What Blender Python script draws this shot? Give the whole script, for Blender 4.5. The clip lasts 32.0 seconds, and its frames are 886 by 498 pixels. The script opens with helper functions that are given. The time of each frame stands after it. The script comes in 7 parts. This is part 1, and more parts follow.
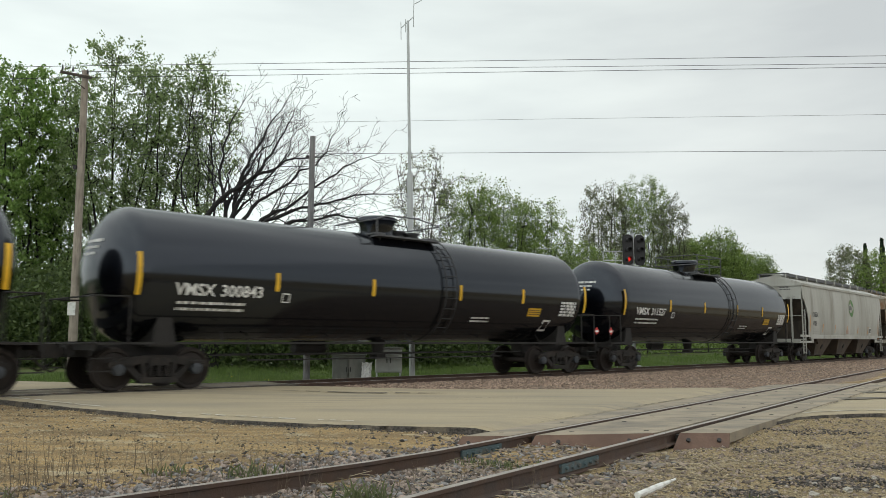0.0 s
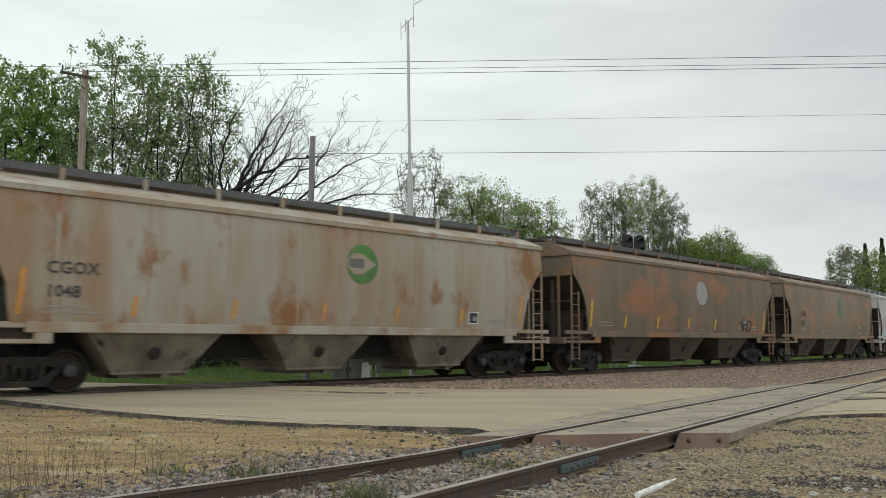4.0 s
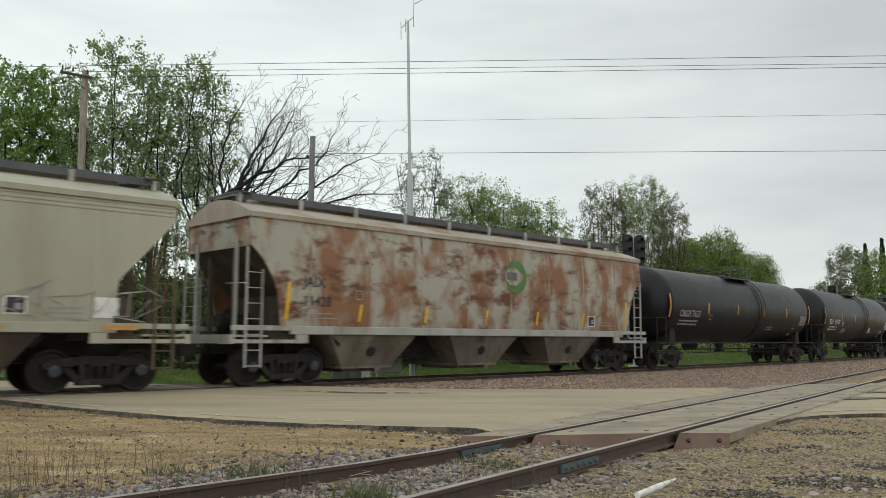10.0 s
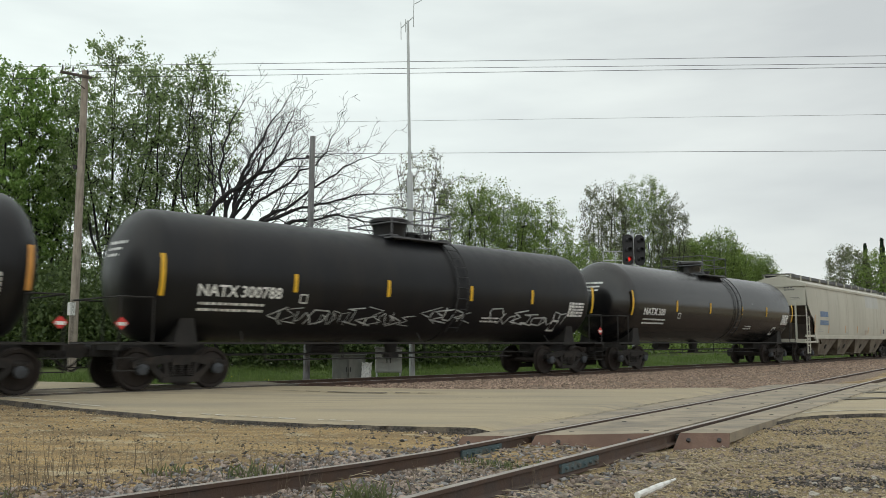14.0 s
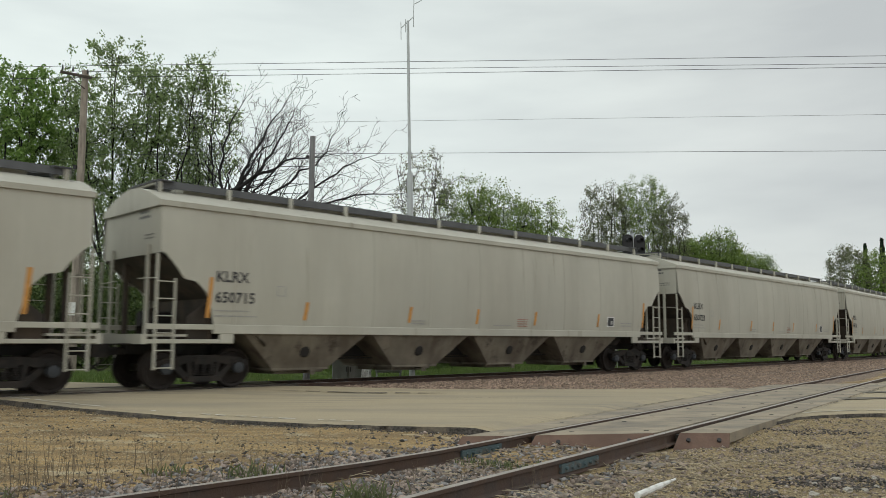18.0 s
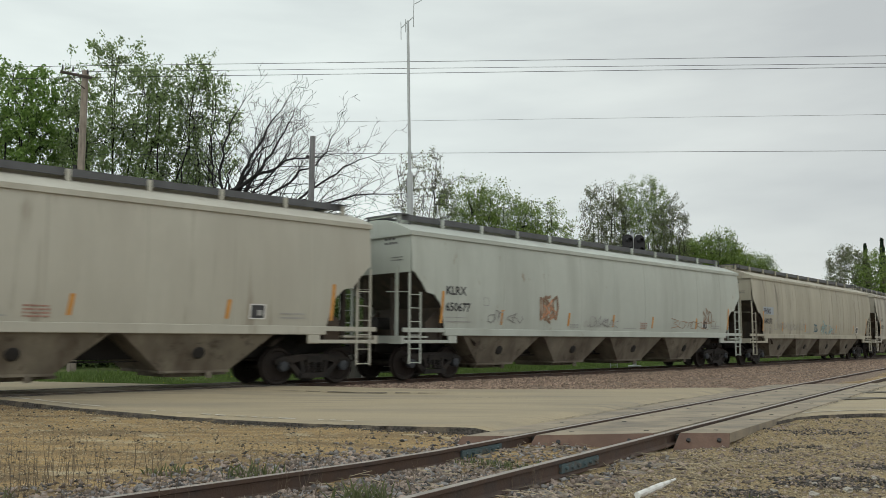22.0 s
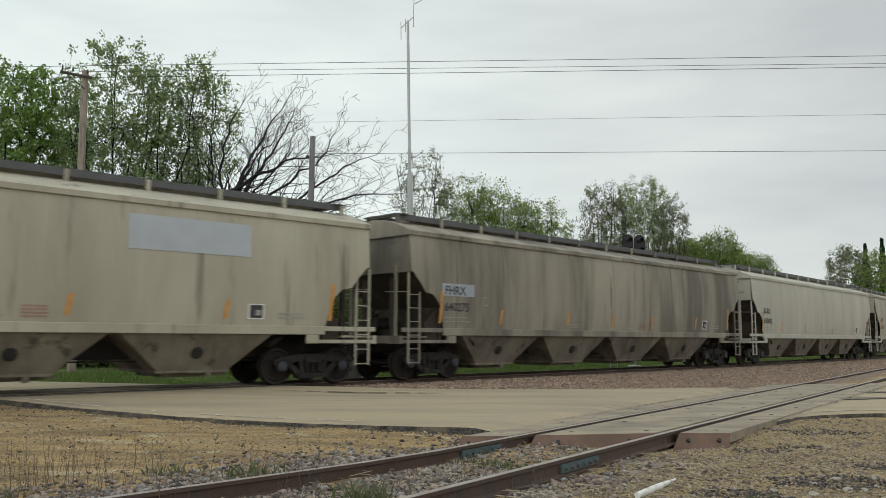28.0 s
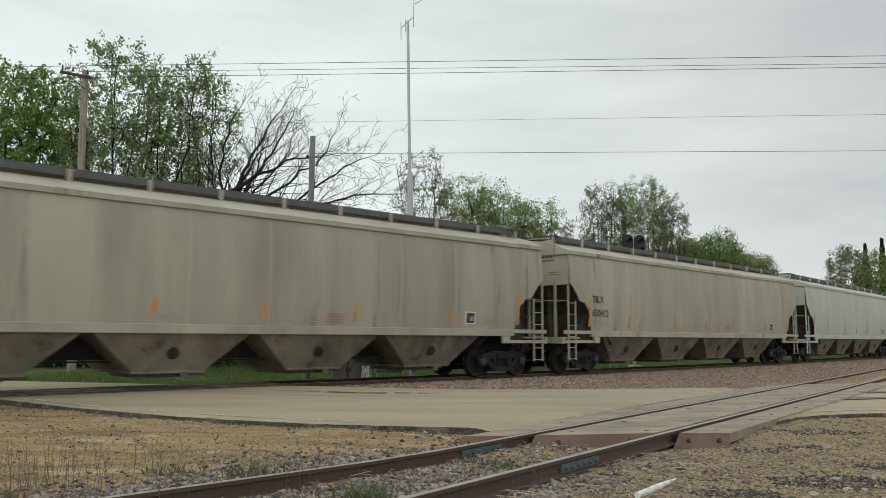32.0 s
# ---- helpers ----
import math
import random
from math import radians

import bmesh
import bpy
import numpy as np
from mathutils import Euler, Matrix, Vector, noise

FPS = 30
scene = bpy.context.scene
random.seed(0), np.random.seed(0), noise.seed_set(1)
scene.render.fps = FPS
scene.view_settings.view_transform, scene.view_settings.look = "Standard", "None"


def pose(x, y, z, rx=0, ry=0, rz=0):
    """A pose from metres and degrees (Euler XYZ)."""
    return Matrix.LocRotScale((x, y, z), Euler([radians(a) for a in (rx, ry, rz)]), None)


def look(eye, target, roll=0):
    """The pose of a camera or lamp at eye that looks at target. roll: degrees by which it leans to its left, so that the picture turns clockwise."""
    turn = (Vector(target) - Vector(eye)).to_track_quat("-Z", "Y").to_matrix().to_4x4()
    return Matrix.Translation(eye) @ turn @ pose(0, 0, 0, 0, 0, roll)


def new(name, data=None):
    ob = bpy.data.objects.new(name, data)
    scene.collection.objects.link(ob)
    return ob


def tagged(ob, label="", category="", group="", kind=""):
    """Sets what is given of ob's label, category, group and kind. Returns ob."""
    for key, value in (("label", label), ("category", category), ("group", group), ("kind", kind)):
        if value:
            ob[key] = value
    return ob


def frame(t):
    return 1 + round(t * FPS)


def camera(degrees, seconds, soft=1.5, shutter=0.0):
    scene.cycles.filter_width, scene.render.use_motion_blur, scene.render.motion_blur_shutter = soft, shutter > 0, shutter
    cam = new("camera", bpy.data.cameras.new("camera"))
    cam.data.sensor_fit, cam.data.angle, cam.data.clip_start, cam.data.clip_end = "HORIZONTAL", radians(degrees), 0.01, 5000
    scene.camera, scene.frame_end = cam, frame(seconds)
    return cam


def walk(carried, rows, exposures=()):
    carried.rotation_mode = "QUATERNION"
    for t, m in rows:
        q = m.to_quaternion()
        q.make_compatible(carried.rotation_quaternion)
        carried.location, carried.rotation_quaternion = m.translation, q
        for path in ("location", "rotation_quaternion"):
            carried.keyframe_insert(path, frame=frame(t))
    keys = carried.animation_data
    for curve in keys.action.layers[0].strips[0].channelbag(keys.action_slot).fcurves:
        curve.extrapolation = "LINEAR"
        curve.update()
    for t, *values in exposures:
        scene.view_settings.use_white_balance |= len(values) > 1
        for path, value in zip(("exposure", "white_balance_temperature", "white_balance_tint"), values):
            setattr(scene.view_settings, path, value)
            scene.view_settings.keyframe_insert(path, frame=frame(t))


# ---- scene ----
# A freight train of tank cars and covered hoppers passes a road crossing; the camera stands still on a low tripod.
from collections import defaultdict

from mathutils import kdtree

EYE = (0.0, 0.0, 1.135)
cam = camera(57.04, 32.0, soft=0.8, shutter=0.2)
STAND = look(EYE, (0, 10, 1.135 + 10 * math.tan(radians(6.323))), 0.207)
walk(cam, [(0, STAND), (32, STAND)], [(0, -0.05), (3.5, -0.1), (6, -0.12), (9, -0.16), (11, -0.1), (13, -0.05), (14.5, -0.09), (16.5, -0.18), (20, -0.23), (32, -0.21)])

# ---- light: an overcast sky and a weak, wide sun ----
SUN_UP, SUN_ROUND = radians(52), radians(200)
world = bpy.data.worlds.new("overcast_sky")
scene.world = world
world.use_nodes = True
wn = world.node_tree
wn.nodes.clear()


def wnode(kind, **sets):
    n = wn.nodes.new(kind)
    for k, val in sets.items():
        n.inputs[k].default_value = val
    return n


sky = wn.nodes.new("ShaderNodeTexSky")
sky.sky_type = "NISHITA"
sky.sun_disc = False
sky.sun_elevation, sky.sun_rotation = SUN_UP, SUN_ROUND
sky_dim = wn.nodes.new("ShaderNodeVectorMath")
sky_dim.operation = "SCALE"
sky_dim.inputs["Scale"].default_value = 0.1
wn.links.new(sky.outputs[0], sky_dim.inputs[0])
geo = wn.nodes.new("ShaderNodeTexCoord")
squash = wn.nodes.new("ShaderNodeMapping")
squash.inputs["Scale"].default_value = (1.6, 1.6, 7.0)
wn.links.new(geo.outputs["Generated"], squash.inputs[0])
cloud = wnode("ShaderNodeTexNoise", Scale=1.3, Detail=5.0, Roughness=0.5)
wn.links.new(squash.outputs[0], cloud.inputs["Vector"])
cloud_ramp = wn.nodes.new("ShaderNodeValToRGB")
cloud_ramp.color_ramp.elements[0].position, cloud_ramp.color_ramp.elements[0].color = 0.33, (0.78, 0.825, 0.81, 1)
cloud_ramp.color_ramp.elements[1].position, cloud_ramp.color_ramp.elements[1].color = 0.66, (1.03, 1.085, 1.035, 1)
wn.links.new(cloud.outputs[0], cloud_ramp.inputs[0])
veil = wn.nodes.new("ShaderNodeMix")
veil.data_type = "RGBA"
veil.inputs[0].default_value = 0.9
wn.links.new(sky_dim.outputs[0], veil.inputs[6])
wn.links.new(cloud_ramp.outputs[0], veil.inputs[7])
side = wn.nodes.new("ShaderNodeSeparateXYZ")
wn.links.new(geo.outputs["Generated"], side.inputs[0])
east = wn.nodes.new("ShaderNodeMapRange")
east.interpolation_type = "SMOOTHSTEP"
east.inputs["From Min"].default_value, east.inputs["From Max"].default_value = -0.35, 0.55
wn.links.new(side.outputs[0], east.inputs["Value"])
drift = wn.nodes.new("ShaderNodeMix")
drift.data_type = "RGBA"
drift.inputs[6].default_value, drift.inputs[7].default_value = (1.10, 1.135, 1.13, 1), (0.86, 0.855, 0.865, 1)
wn.links.new(east.outputs[0], drift.inputs[0])
shade = wn.nodes.new("ShaderNodeMix")
shade.data_type, shade.blend_type = "RGBA", "MULTIPLY"
shade.inputs[0].default_value = 1.0
wn.links.new(veil.outputs[2], shade.inputs[6])
wn.links.new(drift.outputs[2], shade.inputs[7])
back = wnode("ShaderNodeBackground", Strength=1.0)
wn.links.new(shade.outputs[2], back.inputs[0])
wout = wn.nodes.new("ShaderNodeOutputWorld")
wn.links.new(back.outputs[0], wout.inputs[0])

sun_data = bpy.data.lights.new("sun", "SUN")
sun_data.energy, sun_data.angle, sun_data.color = 0.9, radians(150), (1.0, 0.97, 0.92)
sun = new("sun", sun_data)
sun.matrix_world = look((0, 0, 60), (0 + math.sin(SUN_ROUND + math.pi) * 30, math.cos(SUN_ROUND + math.pi) * 30, 60 - 30 * math.tan(SUN_UP)))

# ---- materials ----
MATS = {}


def nodes_of(name):
    m = bpy.data.materials.new(name)
    m.use_nodes = True
    nt = m.node_tree
    return m, nt, nt.nodes["Principled BSDF"]


def surface(name, base, vary=0.25, scale=1.0, rough=0.7, metal=0.0, bump=0.15, bump_scale=30.0, stain=None, stain_at=0.55, stain_soft=0.12,
            stain_scale=(1, 1, 1), stain2=None, stain2_at=0.6, stain2_scale=(1, 1, 1), island=0.0, each=True, coat=0.0, spec=0.5, grain=None, tint=None):
    """Paint, rock, soil, metal: a base colour that varies at two scales, up to two kinds of stain with shapes of their own, fine relief."""
    if name in MATS:
        return MATS[name]
    m, nt, bsdf = nodes_of(name)
    L = nt.links.new

    def N(kind):
        return nt.nodes.new(kind)

    co = N("ShaderNodeTexCoord")
    vec = co.outputs["Object"]
    if each:
        info, sh = N("ShaderNodeObjectInfo"), N("ShaderNodeVectorMath")
        mul = N("ShaderNodeMath")
        mul.operation, mul.inputs[1].default_value = "MULTIPLY", 57.0
        L(info.outputs["Random"], mul.inputs[0])
        sh.operation = "ADD"
        L(vec, sh.inputs[0])
        L(mul.outputs[0], sh.inputs[1])
        vec = sh.outputs[0]

    def noise_at(sc, detail=4.0, stretch=None, rough_=0.55):
        n = N("ShaderNodeTexNoise")
        n.inputs["Scale"].default_value, n.inputs["Detail"].default_value, n.inputs["Roughness"].default_value = sc, detail, rough_
        if stretch:
            mp = N("ShaderNodeMapping")
            mp.inputs["Scale"].default_value = stretch
            L(vec, mp.inputs[0])
            L(mp.outputs[0], n.inputs["Vector"])
        else:
            L(vec, n.inputs["Vector"])
        return n.outputs[0]

    def mix(fac, a, b):
        x = N("ShaderNodeMix")
        x.data_type = "RGBA"
        for s_, val in ((0, fac), (6, a), (7, b)):
            if isinstance(val, (tuple, list)):
                x.inputs[s_].default_value = (*val[:3], 1)
            elif isinstance(val, (int, float)):
                x.inputs[s_].default_value = val
            else:
                L(val, x.inputs[s_])
        return x.outputs[2]

    def band(src, lo, hi):
        r = N("ShaderNodeMapRange")
        r.inputs["From Min"].default_value, r.inputs["From Max"].default_value = lo, hi
        L(src, r.inputs["Value"])
        return r.outputs[0]

    dark = tuple(c * (1 - vary) for c in base)
    light = tuple(min(1, c * (1 + vary)) for c in base)
    col = mix(band(noise_at(scale), 0.3, 0.7), dark, light)
    col = mix(band(noise_at(scale * 9, 3), 0.35, 0.75), col, mix(0.35, col, dark))
    if grain:
        sp = band(noise_at(grain[0], 3), 0.32, 0.68)
        col = mix(sp, tuple(c * (1 - grain[1]) for c in base), mix(0.5, col, tuple(min(1, c * (1 + grain[1])) for c in base)))
    if island:
        g = N("ShaderNodeNewGeometry")
        col = mix(g.outputs["Random Per Island"], mix(island, col, (0.01, 0.01, 0.01)), mix(island * 0.5, col, tuple(min(1, c * 1.9) for c in base)))
    if stain:
        col = mix(band(noise_at(1.0, 6, stain_scale, 0.6), stain_at - stain_soft, stain_at + stain_soft), col, stain)
    if stain2:
        col = mix(band(noise_at(1.0, 7, stain2_scale, 0.65), stain2_at - 0.06, stain2_at + 0.06), col, stain2)
    L(col, bsdf.inputs["Base Color"])
    r = N("ShaderNodeMapRange")
    r.inputs["To Min"].default_value, r.inputs["To Max"].default_value = max(0.05, rough - 0.12), min(1, rough + 0.12)
    L(noise_at(scale * 4), r.inputs["Value"])
    L(r.outputs[0], bsdf.inputs["Roughness"])
    bsdf.inputs["Metallic"].default_value = metal
    bsdf.inputs["Specular IOR Level"].default_value = spec
    bsdf.inputs["Coat Weight"].default_value = coat
    if tint:
        bsdf.inputs["Specular Tint"].default_value = (*tint, 1)
    if bump:
        b = N("ShaderNodeBump")
        b.inputs["Strength"].default_value, b.inputs["Distance"].default_value = bump, 0.02
        L(noise_at(bump_scale, 6), b.inputs["Height"])
        L(b.outputs[0], bsdf.inputs["Normal"])
    MATS[name] = m
    return m


def glow(name, colour, strength):
    m, nt, bsdf = nodes_of(name)
    bsdf.inputs["Base Color"].default_value = (*colour, 1)
    bsdf.inputs["Emission Color"].default_value = (*colour, 1)
    bsdf.inputs["Emission Strength"].default_value = strength
    return m


def leaf_mat(name, base, light):
    m, nt, bsdf = nodes_of(name)
    g = nt.nodes.new("ShaderNodeNewGeometry")
    r = nt.nodes.new("ShaderNodeValToRGB")
    r.color_ramp.elements[0].color = (*base, 1)
    r.color_ramp.elements[1].color = (*light, 1)
    nt.links.new(g.outputs["Random Per Island"], r.inputs[0])
    nt.links.new(r.outputs[0], bsdf.inputs["Base Color"])
    bsdf.inputs["Roughness"].default_value = 0.6
    tr_ = nt.nodes.new("ShaderNodeBsdfTranslucent")
    nt.links.new(r.outputs[0], tr_.inputs[0])
    mx = nt.nodes.new("ShaderNodeMixShader")
    mx.inputs[0].default_value = 0.4
    nt.links.new(bsdf.outputs[0], mx.inputs[1])
    nt.links.new(tr_.outputs[0], mx.inputs[2])
    nt.links.new(mx.outputs[0], nt.nodes["Material Output"].inputs[0])
    return m


TAN = (0.40, 0.28, 0.135)
M_DIRT = surface("tan_gravel_soil", TAN, 0.3, 0.6, 0.95, bump=0.6, bump_scale=45, grain=(42, 0.5), stain=(0.17, 0.12, 0.068), stain_at=0.53, stain_scale=(0.3, 2.4, 1), stain2=(0.44, 0.38, 0.26), stain2_at=0.62, stain2_scale=(1.2, 2.2, 1), each=False, spec=0.2)
M_GREYDIRT = surface("grey_gravel_soil", (0.35, 0.265, 0.145), 0.3, 0.9, 0.95, bump=0.9, bump_scale=45, grain=(48, 0.65), stain=(0.15, 0.125, 0.095), stain_at=0.62, stain_scale=(0.9, 1.7, 1), stain2=(0.36, 0.31, 0.22), stain2_at=0.62, stain2_scale=(1.6, 2.6, 1), each=False, spec=0.2)
M_GRASS_SOIL = surface("grassy_soil", (0.075, 0.11, 0.03), 0.4, 0.5, 0.95, bump=0.5, bump_scale=20, stain=(0.13, 0.12, 0.06), stain_at=0.6, stain_scale=(0.5, 0.5, 1), each=False, spec=0.2)
M_BALLAST = surface("pinkish_ballast", (0.30, 0.22, 0.165), 0.35, 5.0, 0.95, bump=1.0, bump_scale=22, grain=(30, 0.6), stain=(0.11, 0.095, 0.08), stain_at=0.55, stain_scale=(9, 9, 9), each=False, spec=0.25)
M_STONE = surface("ballast_stone", (0.31, 0.25, 0.21), 0.25, 6.0, 0.9, bump=0.4, bump_scale=60, island=0.68, each=False, spec=0.3)
M_STONE_DARK = surface("dark_cinder_stone", (0.11, 0.10, 0.092), 0.3, 6.0, 0.9, bump=0.4, bump_scale=60, island=0.8, each=False, spec=0.3)
M_STONE_TAN = surface("tan_gravel_stone", (0.41, 0.34, 0.225), 0.25, 6.0, 0.9, bump=0.4, bump_scale=60, island=0.62, each=False, spec=0.3)
M_ROAD = surface("worn_concrete_road", (0.39, 0.325, 0.22), 0.12, 0.5, 0.85, grain=(55, 0.16), bump=0.25, bump_scale=60, stain=(0.275, 0.24, 0.18), stain_at=0.56, stain_scale=(0.16, 0.9, 1), stain2=(0.25, 0.22, 0.17), stain2_at=0.62, stain2_scale=(0.22, 3, 1), each=False, spec=0.3)
M_EDGE = surface("asphalt_edge", (0.085, 0.075, 0.066), 0.4, 2, 0.9, bump=1.0, bump_scale=25, each=False, grain=(30, 0.8), stain=(0.2, 0.165, 0.12), stain_at=0.6, stain_scale=(3, 3, 3))
M_PAINT_LINE = surface("worn_white_line", (0.60, 0.585, 0.53), 0.12, 3, 0.8, stain=(0.40, 0.345, 0.26), stain_at=0.44, stain_scale=(4, 4, 4), bump=0.2, each=False)
M_PANEL = surface("crossing_panel", (0.315, 0.262, 0.19), 0.15, 1.5, 0.8, bump=0.3, bump_scale=40, stain=(0.17, 0.148, 0.12), stain_at=0.56, stain_scale=(1.2, 2.0, 2))
M_RUST = surface("rusty_steel_ramp", (0.14, 0.083, 0.058), 0.22, 2.5, 0.75, bump=0.25, bump_scale=40, stain=(0.10, 0.055, 0.04), stain_at=0.58, stain_scale=(3, 3, 3))
M_RAIL = surface("rusty_rail_side", (0.095, 0.056, 0.039), 0.3, 3, 0.75, bump=0.3, bump_scale=40, stain=(0.06, 0.045, 0.04), stain_at=0.55, stain_scale=(3, 3, 3), each=False)
M_RAILTOP = surface("worn_rail_head", (0.34, 0.30, 0.265), 0.2, 3, 0.45, 0.35, bump=0.05, each=False)
M_TIE = surface("weathered_timber", (0.25, 0.215, 0.175), 0.3, 3, 0.9, bump=0.8, bump_scale=15, stain=(0.11, 0.09, 0.075), stain_at=0.55, stain_scale=(1, 12, 6))
M_POLE_GREY = surface("grey_pole_wood", (0.21, 0.21, 0.215), 0.2, 2, 0.9, bump=0.5, bump_scale=20, stain=(0.12, 0.12, 0.125), stain_at=0.58, stain_scale=(9, 9, 0.8))
M_POLE = surface("weathered_pole_wood", (0.32, 0.275, 0.23), 0.2, 2, 0.9, bump=0.5, bump_scale=20, stain=(0.18, 0.15, 0.125), stain_at=0.58, stain_scale=(9, 9, 0.8))
M_GALV = surface("galvanised_steel", (0.42, 0.44, 0.44), 0.12, 3, 0.5, 0.7, bump=0.05)
M_ALU = surface("silver_cabinet_paint", (0.33, 0.345, 0.32), 0.15, 2, 0.5, 0.3, bump=0.05, stain=(0.36, 0.36, 0.33), stain_at=0.64, stain_scale=(3, 3, 1))
M_DARKMETAL = surface("dark_fixture", (0.02, 0.02, 0.022), 0.2, 3, 0.6)
M_WIRE = surface("weathered_cable", (0.05, 0.05, 0.055), 0.1, 3, 0.7, bump=0)
M_BARK = surface("dark_bark", (0.065, 0.052, 0.042), 0.35, 3, 0.95, bump=0.8, bump_scale=12)
M_BARK_GREY = surface("grey_bark", (0.13, 0.115, 0.10), 0.3, 3, 0.95, bump=0.8, bump_scale=12)

# ---- building helpers ----


def box(bm, c, s, turn=None, bevel=0.0):
    """A box of size s centred at c."""
    m = Matrix.Translation(c) @ (turn.to_4x4() if turn else Matrix.Identity(4)) @ Matrix.Diagonal((*s, 1))
    made = bmesh.ops.create_cube(bm, size=1, matrix=m)["verts"]
    if bevel:
        edges = list({e for v_ in made for e in v_.link_edges})
        bmesh.ops.bevel(bm, geom=edges, offset=bevel, segments=1, affect="EDGES")


def rod(bm, a, b, r0, r1=None, n=8, caps=True):
    """A round bar from a to b, tapering from r0 to r1."""
    a, b = Vector(a), Vector(b)
    r1 = r0 if r1 is None else r1
    q = (b - a).to_track_quat("Z", "Y").to_matrix()
    rings = []
    for p, r in ((a, r0), (b, r1)):
        rings.append([bm.verts.new(p + q @ Vector((r * math.cos(k * 2 * math.pi / n), r * math.sin(k * 2 * math.pi / n), 0))) for k in range(n)])
    for k in range(n):
        bm.faces.new((rings[0][k], rings[0][(k + 1) % n], rings[1][(k + 1) % n], rings[1][k]))
    if caps:
        bm.faces.new(rings[0][::-1])
        bm.faces.new(rings[1])


def pipe(bm, pts, r, n=6):
    for a, b in zip(pts[:-1], pts[1:]):
        rod(bm, a, b, r, r, n)


def lathe(bm, axis_pts, n=24, axis="y"):
    """Rings (along, radius) turned about an axis through the origin."""
    rings = []
    for d, r in axis_pts:
        ring = []
        for k in range(n):
            c, s = r * math.cos(2 * math.pi * k / n), r * math.sin(2 * math.pi * k / n)
            ring.append(bm.verts.new({"x": (d, c, s), "y": (c, d, s), "z": (c, s, d)}[axis]))
        rings.append(ring)
    for a, b in zip(rings[:-1], rings[1:]):
        for k in range(n):
            bm.faces.new((a[k], a[(k + 1) % n], b[(k + 1) % n], b[k]))
    bm.faces.new(rings[0][::-1])
    bm.faces.new(rings[-1])


def plate(bm, pts, y0, y1):
    """An outline in x and z, extruded from y0 to y1."""
    a = [bm.verts.new((x, y0, z)) for x, z in pts]
    b = [bm.verts.new((x, y1, z)) for x, z in pts]
    bm.faces.new(a)
    bm.faces.new(b[::-1])
    for k in range(len(pts)):
        j = (k + 1) % len(pts)
        bm.faces.new((a[j], a[k], b[k], b[j]))


def finish(bm, name, smooth=False):
    bmesh.ops.recalc_face_normals(bm, faces=bm.faces)
    me = bpy.data.meshes.new(name)
    bm.to_mesh(me)
    bm.free()
    if smooth:
        me.shade_smooth()
        me.set_sharp_from_angle(angle=radians(38))
    return me


def mesh_of(name, verts, faces, smooth=False):
    me = bpy.data.meshes.new(name)
    me.from_pydata(verts, [], faces)
    me.update()
    if smooth:
        me.shade_smooth()
    return me


def part(name, me, material, parent=None, label="", at=None):
    """One mesh object, under its thing where there is one; its material belongs to the object, so that alike pieces share a mesh."""
    if isinstance(me, bmesh.types.BMesh):
        me = finish(me, name)
    if not me.materials:
        me.materials.append(material)
    ob = new(name, me)
    ob.material_slots[0].link = "OBJECT"
    ob.material_slots[0].material = material
    if parent:
        ob.parent = parent
    if at is not None:
        ob.matrix_basis = at if isinstance(at, Matrix) else Matrix.Translation(at)
    if label:
        ob["label"] = label
    return ob


MESHES = {}


def kept(key, build, smooth=False):
    """The mesh built once under this key."""
    if key not in MESHES:
        bm = bmesh.new()
        build(bm)
        MESHES[key] = finish(bm, key.split(":")[0], smooth)
    return MESHES[key]


# ---- the lines of the two tracks ----
HEAD, NEAR, BEND, BEND_END = radians(48.702), 18.87, 0.0028213, 70.0


def main_line(s, lat=0.0):
    """A point of the main track, s metres along it and lat metres to its far side, and the way it runs there (degrees from x)."""
    e = min(max(s, 0.0), BEND_END)
    slope = BEND * e
    b = NEAR + lat + BEND * e * e / 2 + (slope * (s - BEND_END) if s > BEND_END else 0)
    dx, dy = math.sin(HEAD) - slope * math.cos(HEAD), math.cos(HEAD) + slope * math.sin(HEAD)
    return s * math.sin(HEAD) - b * math.cos(HEAD), s * math.cos(HEAD) + b * math.sin(HEAD), math.degrees(math.atan2(dy, dx))


def siding(y, lat=0.0):
    """The same for the siding, by its distance y in front of the camera's line."""
    k = 0.7162
    x = -5.645 + k * y
    h = math.hypot(k, 1)
    return x - lat / h, y + lat * k / h, math.degrees(math.atan2(1, k))


def sweep(path, profile, closed=True):
    """A profile (lat, z) drawn along a list of (x, y, degrees)."""
    verts, faces, n = [], [], len(profile)
    for x, y, a in path:
        c, s = math.cos(radians(a)), math.sin(radians(a))
        verts += [(x - lat * s, y + lat * c, z) for lat, z in profile]
    for i in range(len(path) - 1):
        for k in range(n if closed else n - 1):
            j = (k + 1) % n
            faces.append((i * n + k, i * n + j, (i + 1) * n + j, (i + 1) * n + k))
    if closed:
        faces += [tuple(range(n))[::-1], tuple((len(path) - 1) * n + k for k in range(n))]
    return verts, faces


def frange(a, b, step):
    return [a + (b - a) * k / max(1, round((b - a) / step)) for k in range(max(1, round((b - a) / step)) + 1)]


# ---- ground: one sheet to the horizon ----


def main_lat(x, y):
    """About how far a place lies to the far side of the main track."""
    s = x * np.sin(HEAD) + y * np.cos(HEAD)
    b = -x * np.cos(HEAD) + y * np.sin(HEAD)
    e = np.clip(s, 0, BEND_END)
    return b - NEAR - BEND * e * e / 2 - np.where(s > BEND_END, BEND * BEND_END * (s - BEND_END), 0)


